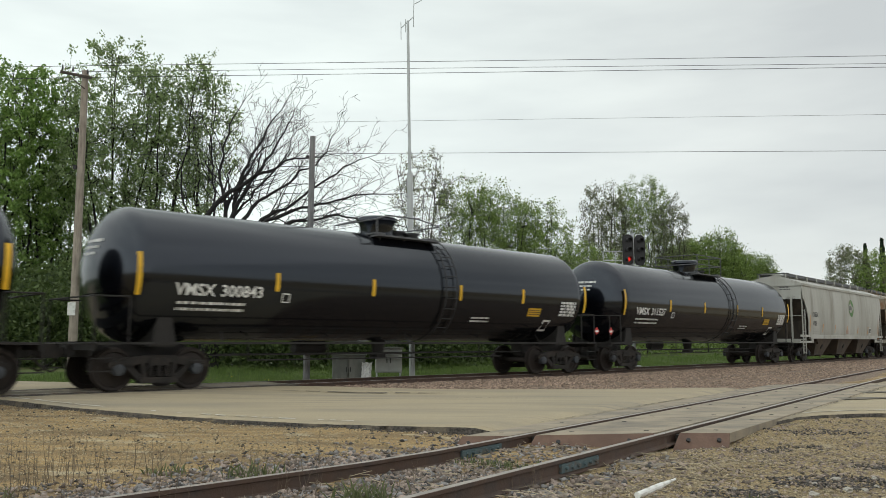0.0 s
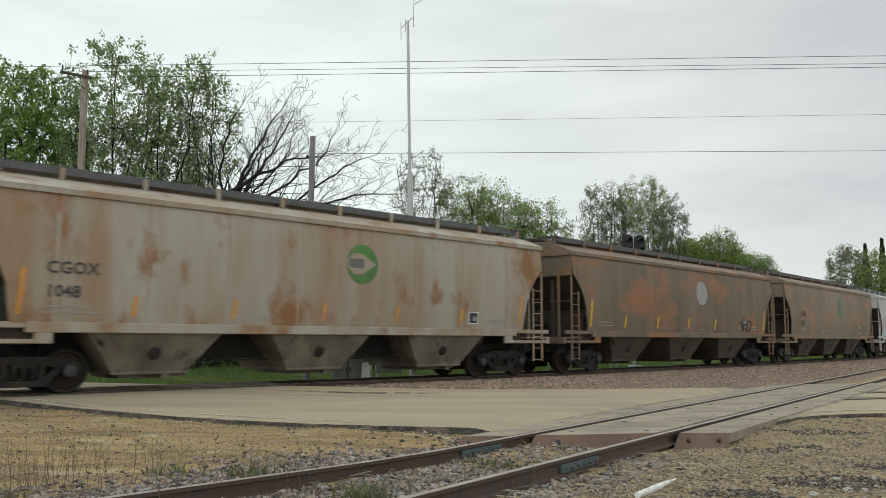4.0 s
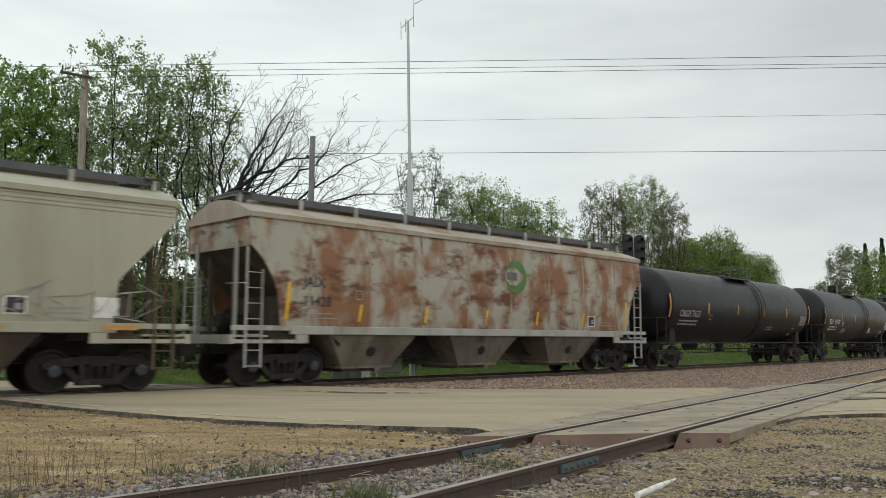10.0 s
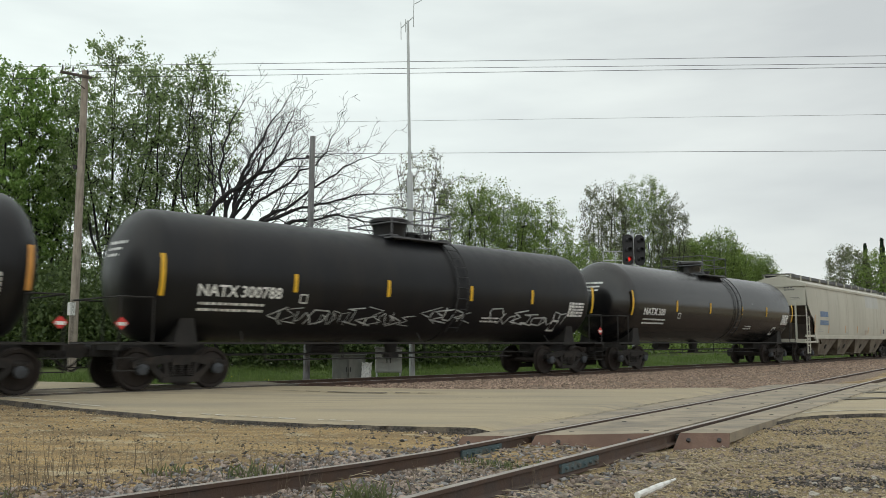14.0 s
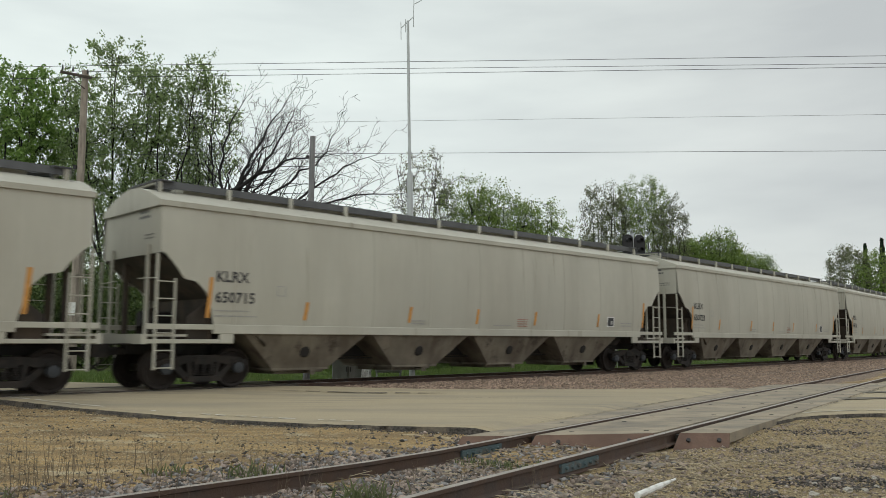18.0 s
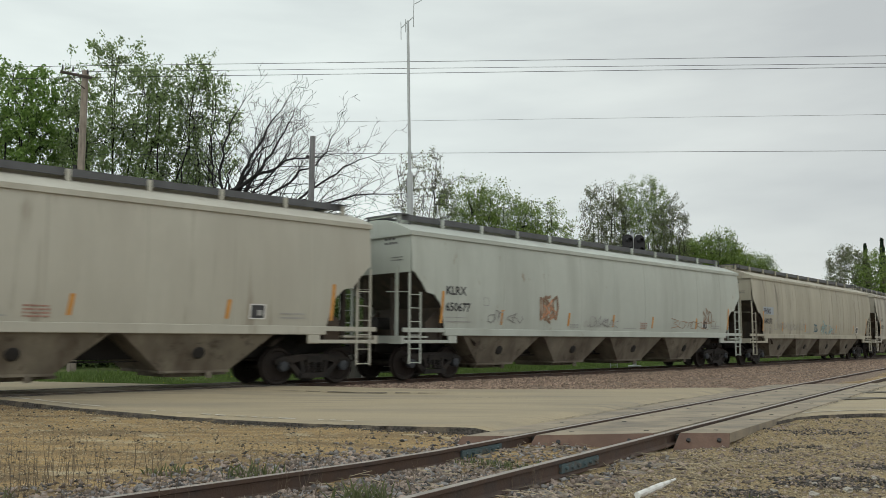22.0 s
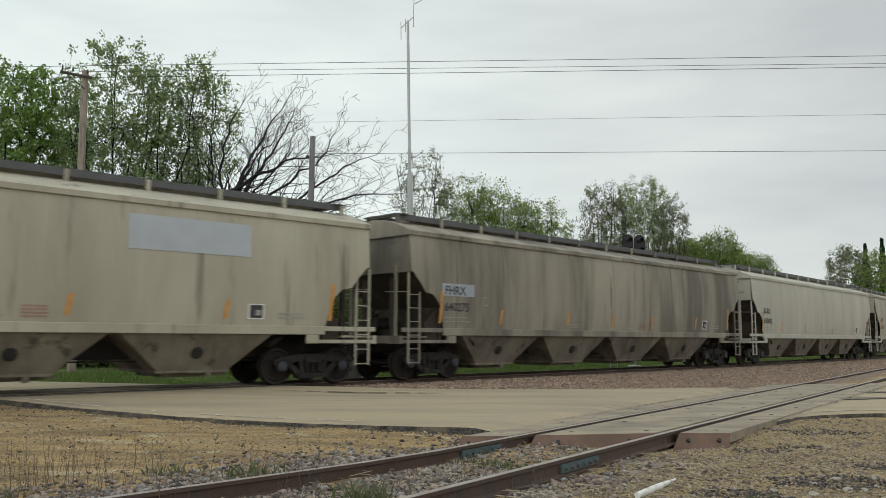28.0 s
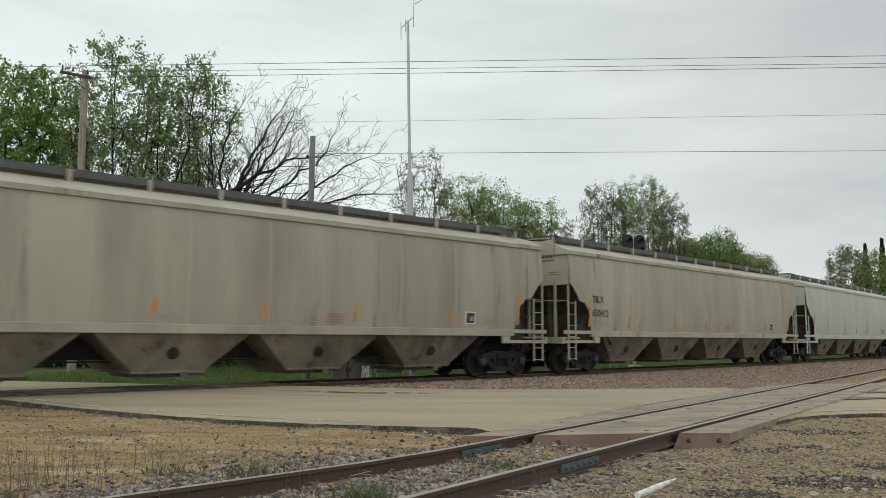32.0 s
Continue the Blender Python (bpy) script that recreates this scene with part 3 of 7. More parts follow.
def platform_mesh(bm):
    for y in (-0.85, 0.85):
        box(bm, (0, y, 4.02), (2.3, 0.40, 0.05))
        for x in (-0.9, 0.0, 0.9):
            rod(bm, (x, y, 4.02), (x, y * 0.7, 3.85), 0.03, n=5)
    for x in (-1.0, 1.0):
        box(bm, (x, 0, 4.09), (0.30, 1.9, 0.04))


def dome_rail_low(bm):
    for x in (-1.2, 1.2):
        pipe(bm, [(x, -1.02, 4.03), (x, -1.0, 4.47), (x, 1.0, 4.47), (x, 1.02, 4.03)], 0.022)
    for y in (-1.0, 1.0):
        pipe(bm, [(-1.2, y, 4.47), (-0.6, y * 0.75, 4.66), (0.6, y * 0.75, 4.66), (1.2, y, 4.47)], 0.022)


def dome_rail_cage(bm):
    for y in (-1.0, 1.0):
        for z in (4.45, 4.85):
            pipe(bm, [(-1.15, y, z), (1.15, y, z)], 0.022)
        for x in (-1.15, 0.0, 1.15):
            rod(bm, (x, y, 4.0), (x, y, 4.85), 0.024, n=5)
    for x in (-1.15, 1.15):
        for z in (4.45, 4.85):
            pipe(bm, [(x, -1.0, z), (x, 1.0, z)], 0.022)


def dome_box_mesh(bm):
    box(bm, (0, 0, 4.36), (0.55, 0.5, 0.62), bevel=0.03)
    rod(bm, (-0.5, 0, 4.05), (-0.5, 0, 4.5), 0.11, n=10)
    rod(bm, (-0.5, 0, 4.42), (-0.5, 0, 4.5), 0.16, n=10)


def dome_flat_mesh(bm):
    lathe(bm, [(4.05, 0.45), (4.16, 0.45), (4.22, 0.38)], 20, "z")


def dome_rail_back(bm):
    pipe(bm, [(-0.9, 0.95, 4.0), (-0.9, 0.95, 4.62), (1.2, 0.95, 4.55), (1.2, 0.95, 4.0)], 0.02)
    for x in (0.9, 1.15):
        rod(bm, (x, 0.9, 4.0), (x, 0.9, 4.6), 0.02, n=5)


def dome_rail_hoop(bm):
    for y in (-0.95, 0.95):
        pipe(bm, [(-0.9, y, 4.0), (-0.85, y, 4.55), (0.25, y, 4.55), (0.3, y, 4.0)], 0.02)
        pipe(bm, [(0.5, y, 4.4), (1.2, y, 4.55), (1.2, y, 4.0)], 0.02)
    pipe(bm, [(-0.85, -0.95, 4.55), (-0.85, 0.95, 4.55)], 0.02)
    pipe(bm, [(1.2, -0.95, 4.55), (1.2, 0.95, 4.55)], 0.02)


def side_ladder(bm):
    for x in (-0.22, 0.22):
        pts = [(x, -(TANK_R + 0.10) * math.cos(radians(a)), TANK_Z + (TANK_R + 0.10) * math.sin(radians(a))) for a in range(62, -52, -14)]
        pipe(bm, pts, 0.02, 5)
    for a in range(56, -50, -11):
        y, z = -(TANK_R + 0.10) * math.cos(radians(a)), TANK_Z + (TANK_R + 0.10) * math.sin(radians(a))
        rod(bm, (-0.22, y, z), (0.22, y, z), 0.014, n=5)


def tank_saddle(bm):
    plate(bm, [(-0.22, 0.95), (0.22, 0.95), (0.14, 1.9), (-0.14, 1.9)], -1.1, 1.1)
    for y in (-1.15, 1.15):
        plate(bm, [(-0.30, 0.95), (0.30, 0.95), (0.05, 2.1), (-0.05, 2.1)], y - 0.03, y + 0.03)


def tank_end_frame(bm):
    box(bm, (1.35, 0, 0.86), (2.7, 0.5, 0.28), bevel=0.02)
    box(bm, (0.36, 0, 1.02), (0.55, 2.9, 0.05))
    box(bm, (0.12, 0, 0.95), (0.06, 2.9, 0.14))


def tank_end_rails(bm):
    for y in (-1.38, 1.38):
        pipe(bm, [(0.12, y, 0.98), (0.12, y, 2.02), (0.85, y, 2.02), (0.85, y, 1.02)], 0.02)
        for z in (0.45, 0.72):
            rod(bm, (0.05, y - 0.02, z), (0.50, y - 0.02, z), 0.014, n=5)
        for x in (0.05, 0.50):
            rod(bm, (x, y - 0.02, 0.42), (x, y - 0.02, 0.96), 0.016, n=5)
    pipe(bm, [(0.12, -1.38, 2.02), (0.12, 1.38, 2.02)], 0.02)


def side_rod(half):
    def build(bm):
        for y in (-1.36, 1.36):
            box(bm, (0, y, 1.03), (2 * half - 1.7, 0.04, 0.05))
            for x in (-half + 3.4, 0.0, half - 3.4):
                rod(bm, (x, y, 1.03), (x * 0.99, y * 0.86, 1.30), 0.016, n=5)
    return build


def under_gear(bm):
    rod(bm, (0, 0, 1.2), (0, 0, 0.72), 0.24, 0.16, 14)
    box(bm, (0, 0, 0.66), (0.34, 0.34, 0.12))
    rod(bm, (-1.6, 0.45, 0.9), (-2.6, 0.45, 0.9), 0.16, n=12)
    for y in (-0.55, 0.2):
        rod(bm, (-5.6, y, 0.74), (5.6, y, 0.74), 0.022, n=5)
    for y in (-1.0,):
        rod(bm, (-4.8, y, 0.62), (4.2, y, 0.62), 0.018, n=5)
    for x in (-4.6, -2.2, 0.8, 3.6):
        rod(bm, (x, -0.6, 1.12), (x, -0.6, 0.60), 0.02, n=5)


def tank_car(label, half, paint, marks, rail="low", strips=M_YELLOW, cap=M_CAP, plates=True, dome_x=0.0, white=M_WHITE, seed=0):
    car = new("tank_car")
    tagged(car, label, "tank car", "cars of the freight train")
    sh = half - 0.75
    part("tank", kept("tank:%.2f" % half, tank_shell(sh, 1), True), paint, car, "smooth black tank shell with rounded ends")
    part("tank_band", kept("tank_band", band_mesh, True), paint, car, "raised band round the middle", (1.35 + dome_x, 0, 0))
    part("manway_dome", kept("dome_box", dome_box_mesh) if rail == "box" else kept("dome_flat", dome_flat_mesh, True) if rail == "hoop" else kept("dome", dome_mesh, True), paint, car, "black manway housing", (-0.1 + dome_x, 0, 0))
    part("valve", kept("valve", valve_mesh, True), M_DARKMETAL, car, "", (0.75 + dome_x, 0.1, 0))
    part("valve", kept("valve", valve_mesh, True), M_DARKMETAL, car, "", (1.15 + dome_x, -0.1, -0.05))
    part("platform", kept("platform", platform_mesh), M_WALK, car, "", (0.3 + dome_x, 0, 0))
    part("platform_railing", kept("dome_rail_" + rail, {"low": dome_rail_low, "cage": dome_rail_cage, "box": dome_rail_back, "hoop": dome_rail_hoop}[rail]), M_WALK, car, "", (0.3 + dome_x, 0, 0))
    for far in (0, 180):
        part("ladder", kept("tank_ladder", side_ladder), M_DARKMETAL, car, "", pose((1.4 if not far else 0.9) + dome_x, 0, 0, 0, 0, far))
    part("side_rail", kept("side_rod:%.2f" % half, side_rod(half)), M_UNDER, car, "long horizontal handrail along the tank foot")
    part("outlet_gear", kept("under_gear", under_gear), M_UNDER, car, "dark outlet valve and brake rods under the tank")
    for sgn in (-1, 1):
        turn = 0 if sgn < 0 else 180
        part("saddle", kept("saddle", tank_saddle), M_UNDER, car, "", (sgn * (half - 2.08), 0, 0))
        part("end_frame", kept("end_frame", tank_end_frame), M_UNDER, car, "", pose(sgn * (half - 0.35), 0, 0, 0, 0, turn))
        part("end_railing", kept("end_rails", tank_end_rails), M_UNDER, car, "", pose(sgn * (half - 0.35), 0, 0, 0, 0, turn))
        add_truck(car, sgn * (half - 2.03), cap)
    add_couplers(car, half)
    for x, high in ((-half + 1.3, 0.93), (-half + 4.72, 0.45), (-half + 7.7, 0.45), (half - 7.25, 0.45), (half - 4.45, 0.45), (half - 1.2, 0.9)):
        decal(car, "reflector", strip(0.11, high), tank_wall, x, 2.06 if high > 0.5 else 2.27, strips, "yellow reflective strip")
    mark, number = marks
    for flat, x, z in ((letter_mesh(mark, 0.27), -half + 2.14, 2.10), (letter_mesh(number, 0.27), -half + 3.24, 2.10)):
        decal(car, "lettering", flat, tank_wall, x, z, white, "white stencilled car number")
    decal(car, "small_lettering", bars([(0, 0.14, 1.7, 0.06), (0, 0, 1.7, 0.06)], seed), tank_wall, -half + 2.22, 1.76, white, "rows of small white stencils")
    decal(car, "data_panel", bars([(0, k * 0.10, 0.80, 0.075) for k in range(5)], seed + 1), tank_wall, half - 2.5, 1.92, white, "block of small white stencils")
    decal(car, "small_lettering", bars([(0, 0.1, 0.8, 0.05), (0, 0, 0.8, 0.05)], seed + 2), tank_wall, half - 6.6, 1.66, white)
    decal(car, "stencil_box", disc(0.16, 0.12, 45, 405, 4), tank_wall, -half + 5.0, 2.12, white, "small white square stencil")
    decal(car, "stencil_box", disc(0.26, 0.18, 45, 405, 4), tank_wall, half - 3.0, 1.60, white, "small white square stencil")
    head = bars([(0, 0.30, 0.75, 0.07), (0, 0.16, 0.62, 0.06), (0, 0.02, 0.55, 0.06)], seed + 4)
    part("end_stencil", mesh_of("end_stencil", [(-half + 0.75 + 0.86 * (1 - math.sqrt(max(0, 1 - ((0.2 - u) ** 2 + (z + 0.35) ** 2) / TANK_R ** 2))) - 0.012, 0.2 - u, TANK_Z + 0.35 + z) for u, z in head[0]], head[1]), white, car, "rows of white stencils on the tank end")["kind"] = "stuff"
    if plates:
        decal(car, "warning_panel", strip(0.62, 0.26), tank_wall, half - 3.8, 1.88, M_YELLOW, "yellow information panel")
        decal(car, "small_lettering", bars([(-0.27, 0.05 + 0.065 * q, 0.54, 0.035) for q in range(3)], seed + 9), tank_wall, half - 3.8, 1.88, M_BLACKTXT, "", 0.018)
    return car


def placard(car, half, x, z=1.45):
    """A red and white diamond placard on its bracket at the car's corner."""
    p = decal(car, "placard", disc(0.14, 0, 0, 360, 4), lambda a, b: 1.42, x, z, M_RED, "red diamond hazard placard", 0.0)
    decal(car, "placard_band", strip(0.18, 0.07), lambda a, b: 1.42, x, z - 0.05, M_WHITE, "", 0.006)


# covered hoppers
FOOT = 1.42


def hopper_wall(x, z):
    u = (z - 2.7) / 1.65
    return 1.60 - 0.13 * abs(u) ** 2.4


INSET = {"round": 0.80, "straight": 0.80, "step": 0.67}
TRUCK_IN = {"round": 2.14, "straight": 2.14, "step": 2.03}


def hopper_side(half, style):
    """The near and the far side sheet of a hopper, open over the trucks."""
    end = half - INSET[style]

    shape = {"round": ((0, 0.05, 0.35, 0.62, 0.80, 0.86, 0.88), (3.35, 3.33, 3.02, 2.62, 2.15, 1.6, FOOT)),
             "step": ((0, 0.10, 0.40, 0.50, 0.56, 0.85, 1.1, 1.22, 1.30, 1.34), (3.02, 2.98, 2.66, 2.52, 2.44, 2.40, 2.16, 1.9, 1.5, FOOT)),
             "straight": ((0, 0.03, 1.22, 1.26), (3.68, 3.66, 2.32, FOOT))}[style]

    def low(x):
        return float(np.interp(end - abs(x), shape[0], shape[1]))

    def build(bm):
        xs = frange(-end, -end + 1.8, 0.06) + frange(-end + 2.1, end - 2.1, 0.5) + frange(end - 1.8, end, 0.06)
        for sgn in (-1, 1):
            grid = []
            for x in xs:
                z0 = low(x)
                grid.append([bm.verts.new((x, sgn * hopper_wall(x, z0 + (4.06 - z0) * k / 14), z0 + (4.06 - z0) * k / 14)) for k in range(15)])
            inner = [[bm.verts.new((v_.co.x, v_.co.y - sgn * 0.03, v_.co.z)) for v_ in c] for c in grid]
            for g_ in (grid, inner):
                for a, b in zip(g_[:-1], g_[1:]):
                    for k in range(14):
                        bm.faces.new((a[k], b[k], b[k + 1], a[k + 1]))
            for k in (0, 14):
                for i in range(len(xs) - 1):
                    bm.faces.new((grid[i][k], grid[i + 1][k], inner[i + 1][k], inner[i][k]))
            for i in (0, -1):
                for k in range(14):
                    bm.faces.new((grid[i][k], grid[i][k + 1], inner[i][k + 1], inner[i][k]))
    return build


def seam_mesh(bm):
    """One upright weld seam of a side, at x = 0 on the near wall."""
    vs = [[bm.verts.new((dx, -(hopper_wall(0, 1.38 + 2.66 * k / 10) + up), 1.38 + 2.66 * k / 10)) for dx, up in ((-0.04, -0.004), (-0.012, 0.007), (0.012, 0.007), (0.04, -0.004))] for k in range(11)]
    for a, b in zip(vs[:-1], vs[1:]):
        for j in range(3):
            bm.faces.new((a[j], a[j + 1], b[j + 1], b[j]))


def rib_mesh(half, z):
    """A pressed horizontal rib below the eave of the near side."""
    def build(bm):
        ln, y = 2 * half - 1.7, hopper_wall(0, z)
        vs = [[bm.verts.new((x, -(y + up), z + dz)) for up, dz in ((-0.004, -0.03), (0.014, -0.012), (0.014, 0.012), (-0.004, 0.03))] for x in (-ln / 2, ln / 2)]
        for k in range(3):
            bm.faces.new((vs[0][k], vs[1][k], vs[1][k + 1], vs[0][k + 1]))
    return build


def hopper_roof(half, style):
    end = half - INSET[style]

    def build(bm):
        sec = [(-1.53, 4.03), (-1.575, 4.03), (-1.575, 4.15), (-1.48, 4.19), (-1.0, 4.38), (-0.5, 4.53), (0, 4.58), (0.5, 4.53), (1.0, 4.38), (1.48, 4.19), (1.575, 4.15), (1.575, 4.03), (1.53, 4.03)]
        cols = [[bm.verts.new((x, y, z)) for y, z in sec] for x in frange(-end - 0.05, end + 0.05, 1.2)]
        for a, b in zip(cols[:-1], cols[1:]):
            for k in range(len(sec) - 1):
                bm.faces.new((a[k], a[k + 1], b[k + 1], b[k]))
        bm.faces.new(cols[0])
        bm.faces.new(cols[-1][::-1])
    return build


END_LOW = {"round": 3.33, "step": 3.0, "straight": 3.66}


def hopper_ends(half, foot, inset):
    """Upper end wall, bent out at the corners, at the low-x end of the car."""
    def build(bm):
        x = -(half - inset - 0.02)
        plate_pts = [(-1.50, foot), (1.50, foot), (1.50, 4.05), (-1.50, 4.05)]
        a = [bm.verts.new((x, y, z)) for y, z in plate_pts]
        b = [bm.verts.new((x + 0.05, y, z)) for y, z in plate_pts]
        bm.faces.new(a)
        bm.faces.new(b[::-1])
        for k in range(4):
            bm.faces.new((a[k], a[(k + 1) % 4], b[(k + 1) % 4], b[k]))
    return build


def hopper_slope(half, foot, inset):
    def build(bm):
        x = -(half - inset - 0.02)
        for dz in (0.0, -0.05):
            vs = [bm.verts.new(p) for p in ((x, -1.50, foot + 0.02 + dz), (x, 1.50, foot + 0.02 + dz), (x + 2.75, 1.45, 1.0 + dz), (x + 2.75, -1.45, 1.0 + dz))]
            bm.faces.new(vs)
    return build


def end_post(half, foot, inset):
    def build(bm):
        x = -(half - inset - 0.02)
        for y in (0,):
            plate(bm, [(x + 0.1, 1.1), (x + 0.22, 1.1), (x + 0.22, foot - 0.12), (x + 0.1, foot - 0.06)], y - 0.05, y + 0.05)
    return build


def bolster_web(half, foot, inset):
    def build(bm):
        x = -(half - inset - 0.02)
        box(bm, (x + 1.28, 0, 1.0 + (foot - 1.0) * 0.26), (0.06, 2.84, (foot - 1.0) * 0.52))
        for y in (-1.30, 1.30):
            plate(bm, [(x + 0.75, 1.1), (x + 1.3, 1.1), (x + 1.3, 1.0 + (foot - 1) * 0.5), (x + 0.75, 1.0 + (foot - 1) * 0.30)], y - 0.02, y + 0.02)
    return build


def end_sill(half):
    def build(bm):
        x = -(half - 0.36)
        box(bm, (x + 0.05, 0, 1.12), (0.12, 3.0, 0.22))
        box(bm, (x + 0.55, 0, 1.20), (1.0, 2.9, 0.05))
        for y in (-1.5, 1.5):
            box(bm, (x + 1.0, y, 1.39), (1.9, 0.06, 0.12), bevel=0.01)
            box(bm, (x + 0.95, y, 1.07), (1.7, 0.05, 0.09), bevel=0.01)
            box(bm, (x + 1.98, y, 1.22), (0.36, 0.09, 0.40), bevel=0.02)
    return build


def end_ladder(half, tall, inset, side):
    """Corner ladder with its end post, on the near (-1) or the far (1) corner."""
    def build(bm):
        x, y = -(half - inset + 0.04), 1.53 * side
        rod(bm, (x, y, 0.46), (x, y, tall), 0.034, n=6)
        rod(bm, (x + 0.42, y, 0.46), (x + 0.42, y, tall - 0.52), 0.03, n=6)
        for z in frange(0.5, tall - 0.6, 0.37):
            rod(bm, (x, y, z), (x + 0.42, y, z), 0.014, n=5)
        box(bm, (x + 0.02, 0.98 * side, (1.1 + tall) / 2 + 0.12), (0.05, 0.09, tall - 0.86))
        rod(bm, (x, y, 2.44), (x, 0.55 * side, 2.47), 0.012, n=5)
    return build


def side_sill(half):
    def build(bm):
        for y in (-1.50, 1.50):
            box(bm, (0, y, 1.345), (2 * half - 4.0, 0.11, 0.21), bevel=0.012)
    return build


def bay_mesh(top, bottom):
    """One discharge bay: four sloping sheets down to an outlet."""
    def build(bm):
        t, b = top / 2, bottom / 2
        up = [bm.verts.new(p) for p in ((-t, -1.46, 1.24), (t, -1.46, 1.24), (t, 1.46, 1.24), (-t, 1.46, 1.24))]
        mid = [bm.verts.new(p) for p in ((-b, -1.12, 0.42), (b, -1.12, 0.42), (b, 1.12, 0.42), (-b, 1.12, 0.42))]
        lowr = [bm.verts.new(p) for p in ((-b, -1.12, 0.36), (b, -1.12, 0.36), (b, 1.12, 0.36), (-b, 1.12, 0.36))]
        for a, c in ((up, mid), (mid, lowr)):
            for k in range(4):
                bm.faces.new((a[k], a[(k + 1) % 4], c[(k + 1) % 4], c[k]))
        bm.faces.new(lowr)
        bm.faces.new(up[::-1])
    return build


def gate_mesh(bm):
    box(bm, (0, 0, 0.31), (1.15, 1.6, 0.10), bevel=0.01)
    box(bm, (0.75, 0, 0.31), (0.6, 1.2, 0.06))
    rod(bm, (0.35, -1.15, 0.31), (0.35, 1.15, 0.31), 0.03, n=6)
    for y in (-1.1, 1.1):
        box(bm, (0.35, y, 0.31), (0.14, 0.06, 0.14))


def vibrator_mesh(bm):
    lathe(bm, [(-0.015, 0.09), (0.0, 0.14), (0.03, 0.15)], 12)
    bmesh.ops.rotate(bm, verts=bm.verts, cent=(0, 0, 0), matrix=Matrix.Rotation(radians(23), 3, "X"))
    bmesh.ops.translate(bm, verts=bm.verts, vec=(0, -1.305, 0.80))


def run_board(half):
    def build(bm):
        ln = 2 * half - 1.8
        for y in (-0.52, -0.32, 0.32, 0.52):
            box(bm, (0, y, 4.745), (ln, 0.15, 0.035))
        # edge strips made deep and dark to stand in for the hatch's shadow
        for y in (-0.64, 0.64):
            box(bm, (0, y, 4.675), (ln, 0.04, 0.17))
        for x in (-half + 1.1, half - 1.1):
            box(bm, (x, 0, 4.735), (0.42, 1.5, 0.03))
            for y in (-0.78, 0.78):
                pipe(bm, [(x - 0.2, y, 4.42), (x - 0.2, y, 4.74), (x + 0.2, y, 4.74), (x + 0.2, y, 4.42)], 0.014, 5)
    return build


def bracket_mesh(bm):
    plate(bm, [(-0.05, 4.40), (0.05, 4.40), (0.05, 4.735), (-0.05, 4.735)], -0.72, -0.66)
    plate(bm, [(-0.05, 4.42), (0.05, 4.42), (0.05, 4.735), (-0.05, 4.735)], 0.66, 0.72)
    box(bm, (0, 0, 4.70), (0.06, 1.4, 0.05))


def hatch_mesh(half):
    def build(bm):
        ln = 2 * half - 3.4
        sec = [(-0.40, 4.53), (-0.40, 4.66), (-0.2, 4.72), (0.2, 4.72), (0.40, 4.66), (0.40, 4.53)]
        a = [bm.verts.new((-ln / 2, y, z)) for y, z in sec]
        b = [bm.verts.new((ln / 2, y, z)) for y, z in sec]
        for k in range(len(sec) - 1):
            bm.faces.new((a[k], a[k + 1], b[k + 1], b[k]))
        bm.faces.new(a)
        bm.faces.new(b[::-1])
    return build


def centre_sill(half):
    def build(bm):
        box(bm, (0, 0, 0.94), (2 * half - 5.2, 0.75, 0.56))
        box(bm, (0, 0, 0.92), (2 * half - 1.2, 0.36, 0.30))
        rod(bm, (-half + 3, -0.5, 0.62), (half - 3, -0.5, 0.62), 0.02, n=5)
        rod(bm, (-half + 1.2, 0.6, 1.6), (-half + 2.1, 0.6, 1.6), 0.18, n=12)
    return build


